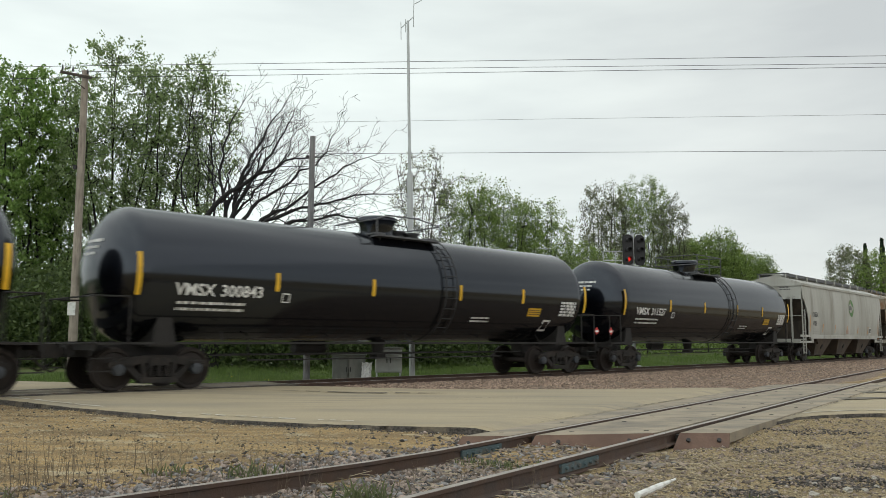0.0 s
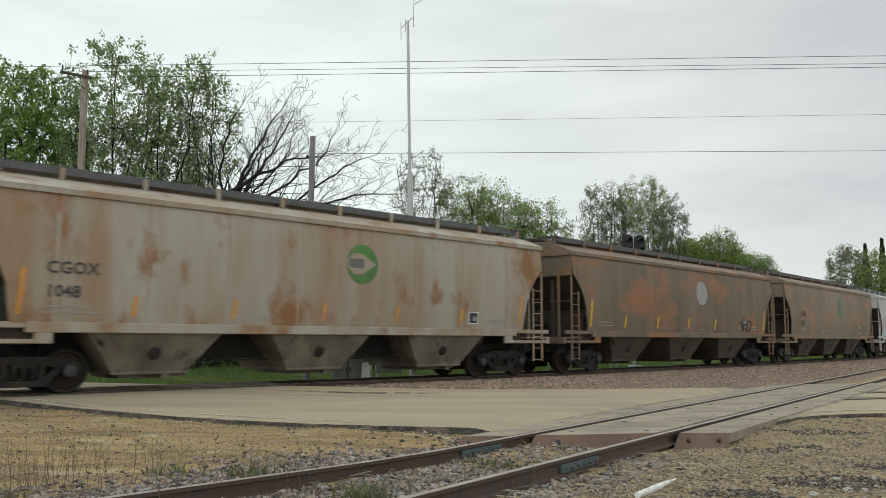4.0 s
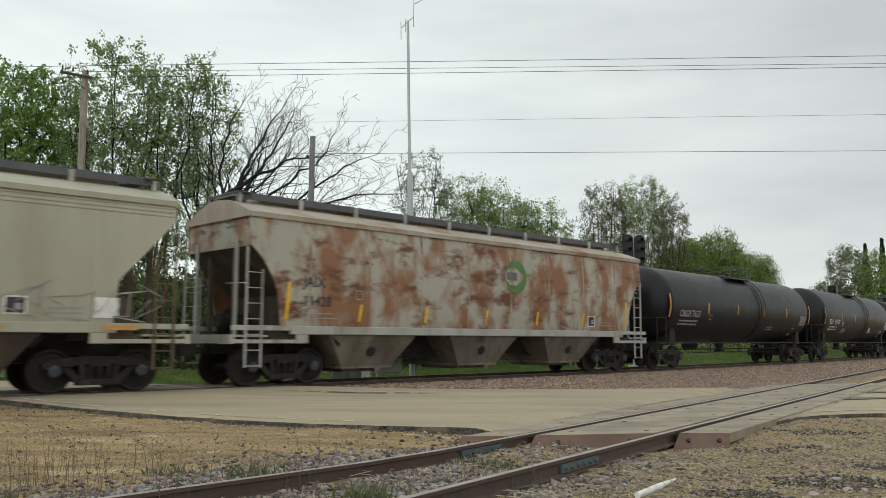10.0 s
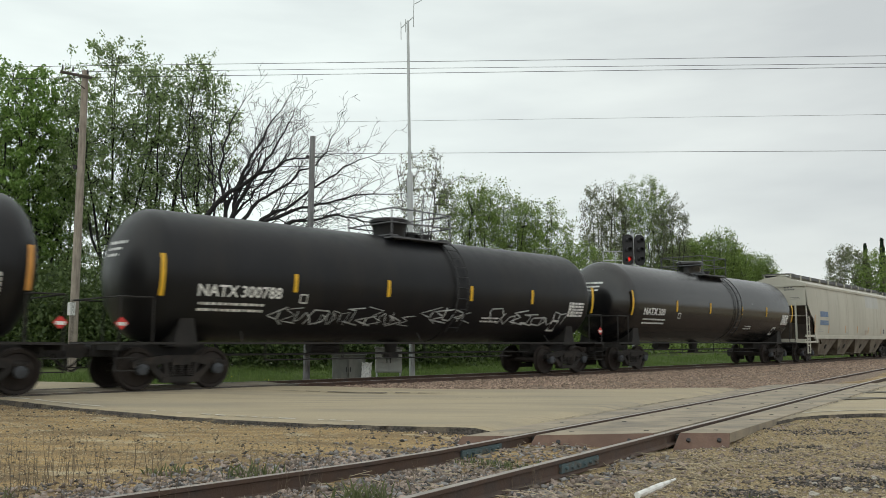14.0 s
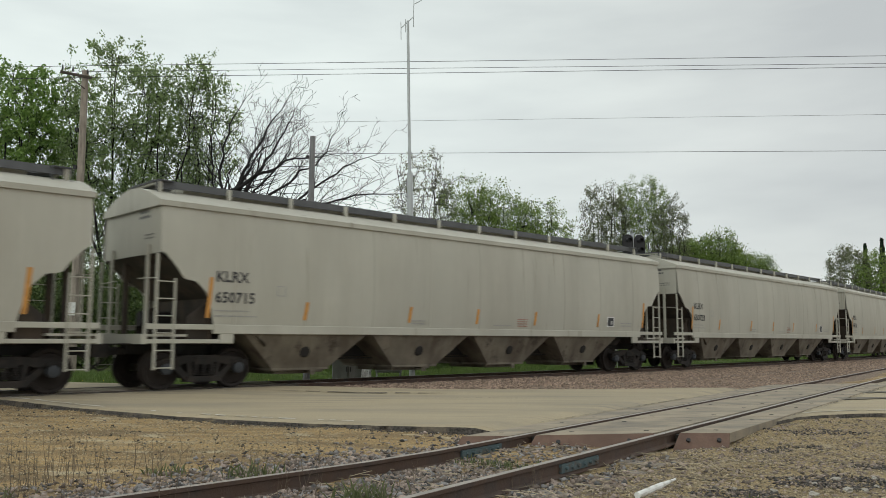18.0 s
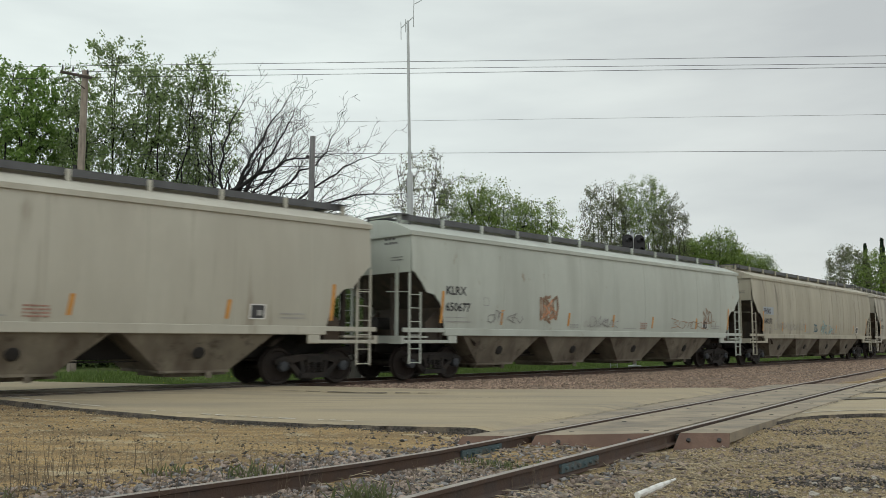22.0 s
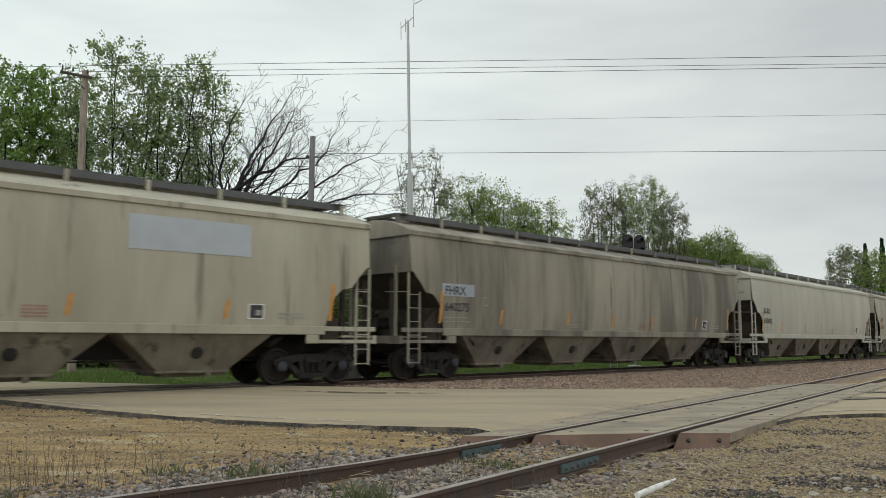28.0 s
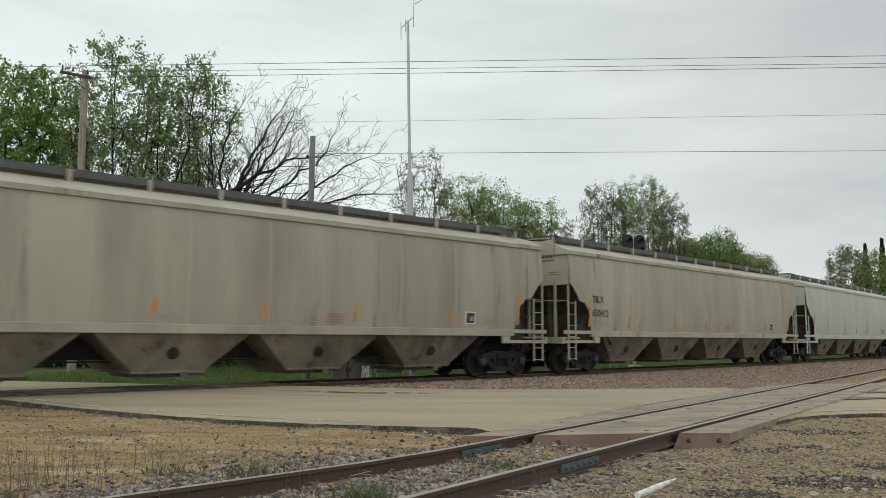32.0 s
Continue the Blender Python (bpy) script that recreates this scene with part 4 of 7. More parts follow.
def hopper_car(label, half, bays, paint, under, marks, style="round", text=M_BLACKTXT, strips=M_ORANGE, trim=None, ladder=None, mark_x=2.3, mark_z=1.95, mark_size=0.25, emblem=None, walkway=M_WALK, cap=M_CAP, seed=0, n_strips=6, roof=None, slope=None):
    car = new("hopper_car")
    tagged(car, label, "hopper car", "cars of the freight train")
    trim, ladder, roof, slope = trim or paint, ladder or paint, roof or paint, slope or M_SLOPE
    k = ":%.2f" % half
    part("side_sheet", kept("side_sheet" + k + style, hopper_side(half, style), True), paint, car, "bulging steel side sheets")
    for x in frange(-half + 2.5, half - 2.5, 1.95):
        for turn in (0, 180):
            part("side_seam", kept("side_seam", seam_mesh), paint, car, "", pose(x, 0, 0, 0, 0, turn))
    part("roof", kept("roof" + k + style, hopper_roof(half, style), True), roof, car, "low arched roof")
    part("hatch", kept("hatch" + k, hatch_mesh(half)), roof, car, "long trough hatch on the roof")
    part("running_board", kept("running_board" + k, run_board(half)), walkway, car, "dark open-grid roof walkway")
    for x in frange(-half + 0.98, half - 0.98, 1.72):
        part("walkway_bracket", kept("bracket", bracket_mesh), trim, car, "", (x, 0, 0))
    part("side_sill", kept("side_sill" + k, side_sill(half)), trim, car)
    part("centre_sill", kept("centre_sill" + k, centre_sill(half)), M_UNDER, car)
    for turn in (0, 180):
        at = pose(0, 0, 0, 0, 0, turn)
        part("end_wall", kept("end_wall" + k + style, hopper_ends(half, END_LOW[style], INSET[style])), paint, car, "", at)
        # the default slope material has the end opening's shade in its colour
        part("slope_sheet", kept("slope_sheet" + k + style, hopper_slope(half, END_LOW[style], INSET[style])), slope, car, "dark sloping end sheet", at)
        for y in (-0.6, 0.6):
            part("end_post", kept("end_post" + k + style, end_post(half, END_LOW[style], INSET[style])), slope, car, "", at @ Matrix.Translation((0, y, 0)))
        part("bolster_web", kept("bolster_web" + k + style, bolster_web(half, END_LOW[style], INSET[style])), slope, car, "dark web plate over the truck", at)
        part("end_sill", kept("end_sill" + k, end_sill(half)), trim, car, "", at)
        for side in (-1, 1):
            part("end_ladder", kept("end_ladder%d" % side + k + style, end_ladder(half, END_LOW[style] - 0.03, INSET[style], side)), ladder, car, "", at)
        add_truck(car, (-1 if turn == 0 else 1) * (half - TRUCK_IN[style]), cap)
    add_couplers(car, half)
    span = 2 * half - (6.05 if style == "step" else 5.3)
    pitch = span / bays
    wide = pitch * 0.94 if style == "step" else 3.0
    for i in range(bays):
        x = -span / 2 + pitch * (i + 0.5) - (0.3 if style == "step" else 0.1)
        b = part("discharge_bay", kept("bay:%.2f" % wide, bay_mesh(wide, 1.7)), under, car, "tapering discharge bay", (x, 0, 0))
        part("outlet_gate", kept("gate", gate_mesh), under, b)
        part("vibrator_bracket", kept("vibrator", vibrator_mesh), M_UNDER, b)
    end_stencil(car, half, text, INSET[style])
    mark, number = marks
    if mark:
        decal(car, "lettering", letter_mesh(mark, mark_size), hopper_wall, -half + mark_x, mark_z + mark_size * 1.9, text, "stencilled reporting mark")
    if number:
        decal(car, "lettering", letter_mesh(number, mark_size), hopper_wall, -half + mark_x, mark_z, text, "stencilled car number")
    faint = M_GREYTXT if text is M_BLACKTXT else text
    decal(car, "small_lettering", bars([(0, 0.12, 0.9, 0.03), (0, 0, 1.1, 0.03)], seed), hopper_wall, -half + mark_x, mark_z - 0.32, faint)
    decal(car, "small_lettering", bars([(0, 0.1, 0.7, 0.035), (0, 0, 0.7, 0.035)], seed + 1), hopper_wall, half - 3.35, 1.62, faint)
    decal(car, "small_lettering", bars([(0, 0.07 * q, 0.5, 0.035) for q in range(4)], seed + 5), hopper_wall, -0.35 if style != "step" else 1.7, 1.54, M_FADED, "faded red warning stencil")
    decal(car, "small_lettering", bars([(0, 0, 0.8, 0.03)], seed + 2), hopper_wall, 0.6, 1.55, faint)
    decal(car, "small_lettering", bars([(0, 0.08, 0.5, 0.03), (0, 0, 0.5, 0.03)], seed + 3), hopper_wall, -0.6 - half * 0.2, 1.55, faint)
    decal(car, "stencil_plate", strip(0.42, 0.36), hopper_wall, half - 3.95, 1.59, M_WHITE, "white border of the data plate", 0.009)
    decal(car, "stencil_plate", strip(0.34, 0.30), hopper_wall, half - 3.95, 1.62, M_BLACKTXT, "small black data plate")
    decal(car, "stencil_plate", strip(0.13, 0.13), hopper_wall, half - 3.9, 1.68, M_GREYTXT, "", 0.018)
    if n_strips:
        places = (-8.92, -6.3, -2.85, -0.15, 2.55, 6.0, 8.86) if style == "step" else (-7.3, -5.05, -2.7, -0.2, 2.2, 4.65, 7.25)
        for i, x in enumerate(places if n_strips > 2 else (places[0], places[-1])):
            tall = 0.92 if abs(x) > 7 else 0.44
            decal(car, "reflector", strip(0.10, tall, 0.06), hopper_wall, x, 1.59, strips, "faded orange reflective strip")
    decal(car, "stencil_box", disc(0.17, 0.145, 45, 405, 4), hopper_wall, -half + mark_x + 1.75, mark_z + 0.32, M_GREYTXT, "small outlined stencil")
    if style == "straight":
        for z in (3.80, 3.89, 3.98):
            for turn in (0, 180):
                part("roof_rib", kept("roof_rib%.2f" % z + k, rib_mesh(half, z)), paint, car, "", pose(0, 0, 0, 0, 0, turn))
    if emblem:
        decal(car, "emblem", disc(0.52), hopper_wall, emblem, 3.1, M_GREEN, "round green emblem")
        wedge = [(-0.50, -0.10), (-0.30, -0.26), (0.0, -0.28), (0.22, -0.14), (0.46, 0.0), (0.22, 0.14), (0.0, 0.28), (-0.30, 0.26), (-0.50, 0.10)]
        decal(car, "emblem_wedge", (wedge, [tuple(range(9))]), hopper_wall, emblem, 3.1, paint, "pale leaf shape in the emblem", 0.017)
        decal(car, "emblem_bar", strip(0.5, 0.24, 0.0), hopper_wall, emblem - 0.2, 2.99, M_DULLTXT, "", 0.021)
    return car

# ---- the train: cars in their order, with the place of the gap before each at the start ----
M_TANK = surface("black_tank_paint", (0.002, 0.0023, 0.0034), 0.2, 0.7, 0.1, bump=0.012, bump_scale=3, stain=(0.0025, 0.003, 0.004), stain_at=0.62, stain_scale=(0.8, 0.8, 0.25), spec=0.72, tint=(0.78, 0.86, 1.0))
M_TANK_DULL = surface("dull_black_tank_paint", (0.0085, 0.009, 0.011), 0.25, 0.9, 0.38, bump=0.04, bump_scale=8, stain=(0.015, 0.0135, 0.0125), stain_at=0.58, stain_scale=(0.8, 0.8, 0.25), spec=0.28)
M_TANK_GREY = surface("grey_top_tank_paint", (0.006, 0.006, 0.0065), 0.25, 0.9, 0.22, bump=0.03, bump_scale=8, stain=(0.014, 0.0135, 0.013), stain_at=0.56, stain_scale=(0.8, 0.8, 0.3), spec=0.65)
UNDER_GREY = surface("grimy_grey_bays", (0.185, 0.162, 0.125), 0.25, 1.5, 0.85, bump=0.1, stain=(0.10, 0.08, 0.06), stain_at=0.54, stain_scale=(1.5, 1.5, 0.7), stain2=(0.06, 0.047, 0.036), stain2_at=0.62, stain2_scale=(2, 2, 2))
UNDER_BROWN = surface("grimy_brown_bays", (0.075, 0.056, 0.04), 0.3, 1.5, 0.85, bump=0.1, stain=(0.04, 0.032, 0.027), stain_at=0.55, stain_scale=(1.5, 1.5, 0.7))


def hopper_paint(name, base, streak, streak_at=0.55, patch=None, patch_at=0.62, patch_scale=(0.5, 0.5, 0.35), vary=0.08, soft=0.14, streak_scale=(0.85, 0.85, 0.13)):
    if not patch:
        patch, patch_at, patch_scale = tuple(0.75 * a + 0.25 * b for a, b in zip(streak, base)), 0.62, (4.0, 4.0, 0.25)
    return surface(name, base, vary, 0.35, 0.6, bump=0.14, bump_scale=1.7, stain=streak, stain_at=streak_at, stain_soft=soft, stain_scale=streak_scale, stain2=patch, stain2_at=patch_at, stain2_scale=patch_scale, spec=0.35)


P_GREYWHITE = hopper_paint("weathered_grey_white", (0.405, 0.405, 0.375), (0.27, 0.26, 0.225), 0.56, (0.20, 0.185, 0.155), 0.64, (1.3, 1.3, 0.2))
P_RUSTY = hopper_paint("rust_streaked_grey", (0.36, 0.335, 0.285), (0.28, 0.18, 0.10), 0.56, (0.24, 0.12, 0.055), 0.60, (0.9, 0.9, 0.6))
P_RUSTIER = hopper_paint("rust_eaten_cream", (0.385, 0.365, 0.305), (0.25, 0.125, 0.065), 0.51, (0.14, 0.06, 0.033), 0.58, (1.0, 1.0, 2.0), soft=0.07, streak_scale=(1.25, 1.25, 0.7))
P_BROWN = hopper_paint("dirty_brown_grey", (0.19, 0.146, 0.104), (0.13, 0.097, 0.068), 0.54, (0.27, 0.135, 0.07), 0.555, (0.5, 0.5, 0.7), 0.15)
P_TAN = hopper_paint("dirty_tan_grey", (0.215, 0.172, 0.124), (0.148, 0.115, 0.08), 0.55, (0.29, 0.165, 0.095), 0.57, (0.55, 0.55, 0.9), 0.15)
P_WHITE = hopper_paint("chalky_white", (0.445, 0.452, 0.435), (0.335, 0.335, 0.315), 0.57, (0.36, 0.33, 0.28), 0.74)
P_CREAM = hopper_paint("greenish_cream", (0.40, 0.385, 0.30), (0.31, 0.29, 0.22), 0.58, (0.33, 0.23, 0.13), 0.73)
P_PALE = hopper_paint("pale_cream_grey", (0.455, 0.442, 0.38), (0.36, 0.34, 0.285), 0.6, (0.30, 0.275, 0.22), 0.66, (2.6, 2.6, 0.15), soft=0.2)
P_BLUEWHITE = hopper_paint("pale_bluish_white", (0.455, 0.485, 0.44), (0.36, 0.375, 0.335), 0.60, (0.24, 0.17, 0.10), 0.70, (1.6, 1.6, 1.1))
P_STREAKED = hopper_paint("black_streaked_cream", (0.43, 0.405, 0.34), (0.17, 0.155, 0.13), 0.57, (0.10, 0.09, 0.075), 0.65, (2.6, 2.6, 0.14), soft=0.12)
P_GRIMY = hopper_paint("grimy_streaked_grey", (0.32, 0.29, 0.232), (0.125, 0.114, 0.095), 0.5, (0.09, 0.082, 0.07), 0.64, (2.2, 2.2, 0.14), soft=0.14)
P_SOFT = hopper_paint("softly_streaked_cream", (0.41, 0.385, 0.312), (0.27, 0.25, 0.20), 0.54, (0.18, 0.165, 0.135), 0.66, (2.6, 2.6, 0.15), soft=0.2)
P_DUSTY = hopper_paint("dusty_cream", (0.43, 0.405, 0.325), (0.30, 0.275, 0.215), 0.56, (0.14, 0.125, 0.10), 0.64, (2.6, 2.6, 0.16), soft=0.18)

P_RUSTEND = surface("rusty_brown_steel", (0.13, 0.088, 0.058), 0.3, 2, 0.8, bump=0.15, stain=(0.07, 0.05, 0.038), stain_at=0.55, stain_scale=(2, 2, 0.6))

TRAIN = []


def couple(car, s_front, s_back):
    TRAIN.append((car, (s_front + s_back) / 2))
    return car


T_, H_, B_ = 9.08, 9.13, 10.7375
couple(tank_car("glossy black tank car with yellow strips leaving the crossing", T_, M_TANK, ("", ""), seed=3), -12.95, 5.25)
a_ = couple(tank_car("glossy black tank car with white number and yellow panel", 9.11, M_TANK, ("VMSX", "300843"), seed=5), 5.25, 23.4)
placard(a_, 9.11, 8.75)
b_ = couple(tank_car("glossy black tank car with a caged top platform", 9.08, M_TANK, ("VMSX", "311527"), "cage", seed=9), 23.4, 41.5)
placard(b_, 9.02, -8.6)
c_ = couple(hopper_car("weathered grey-white covered hopper with round green emblem", H_, 3, P_GREYWHITE, UNDER_BROWN, ("CGEX", "1925"), emblem=0.86, seed=11), 41.5, 59.65)
d_ = couple(hopper_car("rust-streaked covered hopper with round green emblem", H_, 3, P_RUSTY, UNDER_GREY, ("CGOX", "1048"), emblem=1.0, seed=13), 59.65, 77.9)
e_ = couple(hopper_car("dirty brown covered hopper with pale round patch", H_, 3, P_BROWN, UNDER_BROWN, ("", ""), seed=17, strips=M_YELLOW), 77.9, 96.15)
decal(e_, "emblem", disc(0.5, 0.0), hopper_wall, 1.0, 3.1, M_GREYTXT, "pale round emblem")
f_ = couple(hopper_car("dirty tan covered hopper with round green emblem", H_, 3, P_TAN, UNDER_BROWN, ("CGEX", "1545"), emblem=1.15, mark_x=3.0, seed=19, n_strips=0), 96.15, 114.5)
g_ = couple(hopper_car("white covered hopper with pink bubble-letter graffiti", H_, 3, P_WHITE, UNDER_BROWN, ("CGEX", "1205"), seed=23, n_strips=2, mark_x=2.7, mark_z=2.1), 114.5, 133.05)
h_ = couple(hopper_car("cream covered hopper with small blue and red graffiti", H_, 3, P_CREAM, UNDER_BROWN, ("DBFX", "71172"), "straight", text=M_BLACKTXT, ladder=P_RUSTEND, slope=P_RUSTEND, seed=29, n_strips=0, mark_x=2.87, mark_z=2.30, mark_size=0.25), 133.05, 151.45)
i_ = couple(hopper_car("cream covered hopper eaten by rust with green emblem", H_, 3, P_RUSTIER, UNDER_GREY, ("JAIX", "11428"), emblem=1.16, seed=31, strips=M_YELLOW, ladder=P_GREYWHITE, trim=P_GREYWHITE, roof=P_RUSTY), 151.45, 169.85)
couple(tank_car("dull black tank car with faded grey lettering", 9.0, M_TANK_DULL, ("CRGX", "7623"), "hoop", strips=M_ORANGE, plates=False, white=M_GREYTXT, seed=37), 169.85, 187.9)
j_ = couple(tank_car("dull black tank car with white number and a red placard", T_, M_TANK_DULL, ("TILX", "191671"), "box", strips=M_ORANGE, plates=False, seed=41), 187.9, 206.25)
placard(j_, T_, T_ - 0.55)
k_ = couple(tank_car("dull black tank car with scrawled white graffiti", T_, M_TANK_DULL, ("NATX", "300788"), "cage", strips=M_YELLOW, plates=False, seed=43), 206.25, 224.4)
placard(k_, T_, -T_ + 0.5)
placard(k_, T_, T_ - 0.6)
couple(tank_car("black tank car with a grey sheen on top", T_, M_TANK_GREY, ("NATX", "300"), "cage", strips=M_YELLOW, plates=False, seed=47), 224.4, 242.575)
l_ = couple(hopper_car("pale cream four-bay hopper with dark stencilled panel", B_, 4, P_PALE, UNDER_GREY, ("", ""), "step", seed=51), 242.575, 264.05)
decal(l_, "repaint_patch", strip(1.5, 0.30), hopper_wall, -B_ + 3.6, 2.45, M_BLUETXT, "dark blue stencilled panel")
decal(l_, "repaint_patch", strip(1.6, 0.26), hopper_wall, -B_ + 3.6, 2.0, M_BLUETXT, "dark blue stencilled panel")
decal(l_, "paint_patch", strip(3.4, 0.85), hopper_wall, 3.9, 3.25, P_WHITE, "rectangle of whiter paint", 0.006)
BIG = [
    ("pale grey four-bay covered hopper with black stencils", P_PALE, ("KLRX", "650715"), M_BLACKTXT),
    ("pale grey four-bay covered hopper with orange strips", P_PALE, ("KLRX", "650723"), M_BLACKTXT),
    ("pale grey four-bay covered hopper, clean sided", P_PALE, ("KLRX", "650707"), M_BLACKTXT),
    ("pale bluish four-bay hopper with brown and white scrawls", P_BLUEWHITE, ("KLRX", "650677"), M_BLACKTXT),
    ("dusty cream four-bay hopper with a teal scrawl", P_DUSTY, ("FHRX", "640273"), M_BLACKTXT),
    ("black-streaked cream four-bay hopper with white patch", P_STREAKED, ("KLRX", "650581"), M_BLACKTXT),
    ("dusty cream four-bay hopper with pale blue patch", P_DUSTY, ("KLRX", ""), M_BLACKTXT),
    ("grimy dark-streaked four-bay covered hopper", P_GRIMY, ("FHRX", "640275"), M_BLACKTXT),
    ("clean white four-bay covered hopper with black number", P_PALE, ("KLRX", "650692"), M_BLACKTXT),
    ("dusty streaked four-bay covered hopper", P_SOFT, ("FHRX", "639054"), M_BLACKTXT),
    ("dusty cream four-bay covered hopper with number 650412", P_DUSTY, ("TILX", "650412"), M_BLACKTXT),
    ("pale bluish four-bay covered hopper", P_BLUEWHITE, ("", ""), M_GREYTXT),
    ("dusty cream four-bay covered hopper", P_DUSTY, ("", ""), M_GREYTXT),
    ("pale grey four-bay covered hopper", P_PALE, ("", ""), M_BLACKTXT),
    ("dusty streaked four-bay covered hopper", P_STREAKED, ("", ""), M_BLACKTXT),
]
BIG_CARS = []
for n_, (lab_, paint_, marks_, text_) in enumerate(BIG):
    s_ = 264.05 + 21.475 * n_
    BIG_CARS.append(couple(hopper_car(lab_, B_, 4, paint_, UNDER_GREY, marks_, "step", text=text_, seed=60 + 7 * n_, n_strips=7, mark_x=1.98, mark_z=1.95, mark_size=0.25), s_, s_ + 21.475))

# ---- signal mast, cabinets, poles and wires beyond the track ----


def thing(name, label, category, at, group=""):
    ob = new(name)
    ob.matrix_basis = at if isinstance(at, Matrix) else Matrix.Translation(at)
    return tagged(ob, label, category, group)


def gz(x, y):
    return float(ground_z(x, y))


mast = thing("radio_mast", "tall thin galvanised radio mast with a small antenna", "radio mast", pose(-1.0, 27.2, gz(-1.0, 27.2), 0, -1.15, 0))
bm = bmesh.new()
rod(bm, (0, 0, 0), (0, 0, 6.9), 0.10, 0.095, 12)
part("lower_tube", bm, M_GALV, mast)
bm = bmesh.new()
rod(bm, (0, 0, 6.5), (0, 0, 12.25), 0.052, 0.045, 10)
rod(bm, (0, 0, 7.55), (0, 0, 7.63), 0.075, n=10)
part("upper_tube", bm, M_GALV, mast)
bm = bmesh.new()
rod(bm, (-0.24, 0, 12.0), (0.20, 0, 12.4), 0.016, n=5)
for x, z, h in ((-0.24, 12.0, 0.42), (-0.08, 12.15, 0.3), (0.20, 12.4, 0.36)):
    rod(bm, (x, 0, z - h), (x, 0, z + h * 0.55), 0.014, n=5)
rod(bm, (0.2, 0, 12.5), (0.22, 0, 13.0), 0.012, n=5)
rod(bm, (0.22, 0, 12.85), (0.5, 0, 13.0), 0.012, n=5)
part("antenna", bm, M_GALV, mast, "small dipole antenna")

pole = thing("utility_pole", "weathered wooden utility pole with a slanted crossarm", "utility pole", pose(-13.97, 31.0, gz(-13.97, 31.0), 0, -0.35, 0) @ Matrix.Scale(0.82, 4))
bm = bmesh.new()
rod(bm, (0, 0, -0.3), (0, 0, 14.3), 0.21, 0.15, 12)
part("pole", bm, M_POLE, pole)
bm = bmesh.new()
box(bm, (-0.35, -0.2, 14.05), (1.5, 0.10, 0.12), Euler((0, radians(12), 0)).to_matrix())
box(bm, (-0.25, -0.2, 13.65), (0.9, 0.04, 0.05), Euler((0, radians(40), 0)).to_matrix())
part("crossarm", bm, M_BARK, pole, "dark wooden crossarm")
for x in (-1.0, -0.5, 0.2):
    bm = bmesh.new()
    rod(bm, (x, -0.2, 14.12 - x * 0.2), (x, -0.2, 14.35 - x * 0.2), 0.05, 0.03, 8)
    part("insulator", bm, M_DARKMETAL, pole)
for z in (9.6, 11.4):
    bm = bmesh.new()
    box(bm, (-0.22, -0.12, z), (0.14, 0.14, 0.18))
    part("bracket", bm, M_DARKMETAL, pole)
bm = bmesh.new()
box(bm, (-0.02, -0.24, 2.95), (0.36, 0.03, 0.6))
part("notice", bm, M_WHITE, pole, "small white notice")

post = thing("wooden_post", "grey weathered wooden pole cut off bare at the top", "pole", pose(-4.05, 24.5, gz(-4.05, 24.5), 0, 0.3, 0))
bm = bmesh.new()
rod(bm, (0, 0, -0.3), (0, 0, 7.5), 0.105, 0.085, 10)
part("pole", bm, M_POLE_GREY, post)
bm = bmesh.new()
box(bm, (-0.14, -0.02, 6.85), (0.10, 0.08, 0.10))
part("bracket", bm, M_DARKMETAL, post)
bm = bmesh.new()
box(bm, (0.10, -0.14, 1.10), (0.28, 0.16, 0.50), bevel=0.01)
part("meter_box", bm, M_ALU, post, "grey meter box")

WIRES = [((-17.9, 37.95, 14.12), (38.0, 33.55, 13.51), 2.3), ((-17.4, 37.9, 13.82), (38.0, 33.55, 13.12), 2.0), ((-17.1, 37.9, 13.54), (38.0, 33.55, 13.02), 2.3), ((-17.06, 37.9, 11.2), (37.7, 33.55, 10.96), 1.2), ((-17.0, 37.9, 9.76), (37.6, 33.55, 9.24), 2.0), ((-17.9, 37.95, 14.12), (-50, 38.5, 13.6), 2.3), ((-17.1, 37.9, 13.54), (-50, 38.5, 13.0), 2.3)]


def wire(a, b, r):
    bm = bmesh.new()
    pipe(bm, [tuple(0.816 * q + 0.184 * e for q, e in zip(p, EYE)) for p in (a, b)], r * 0.72, 4)
    return tagged(part("overhead_wire", bm, M_WIRE), "thin dark overhead wire strung from the utility pole", "overhead wire", "overhead wires")


for a, b, r in WIRES:
    wire(a, b, 0.006 * r)

# cabinets behind the track
M_CAB = surface("dull_grey_cabinet", (0.17, 0.18, 0.165), 0.2, 3, 0.55, 0.3, bump=0.05, stain=(0.26, 0.26, 0.24), stain_at=0.6, stain_scale=(3, 3, 1))


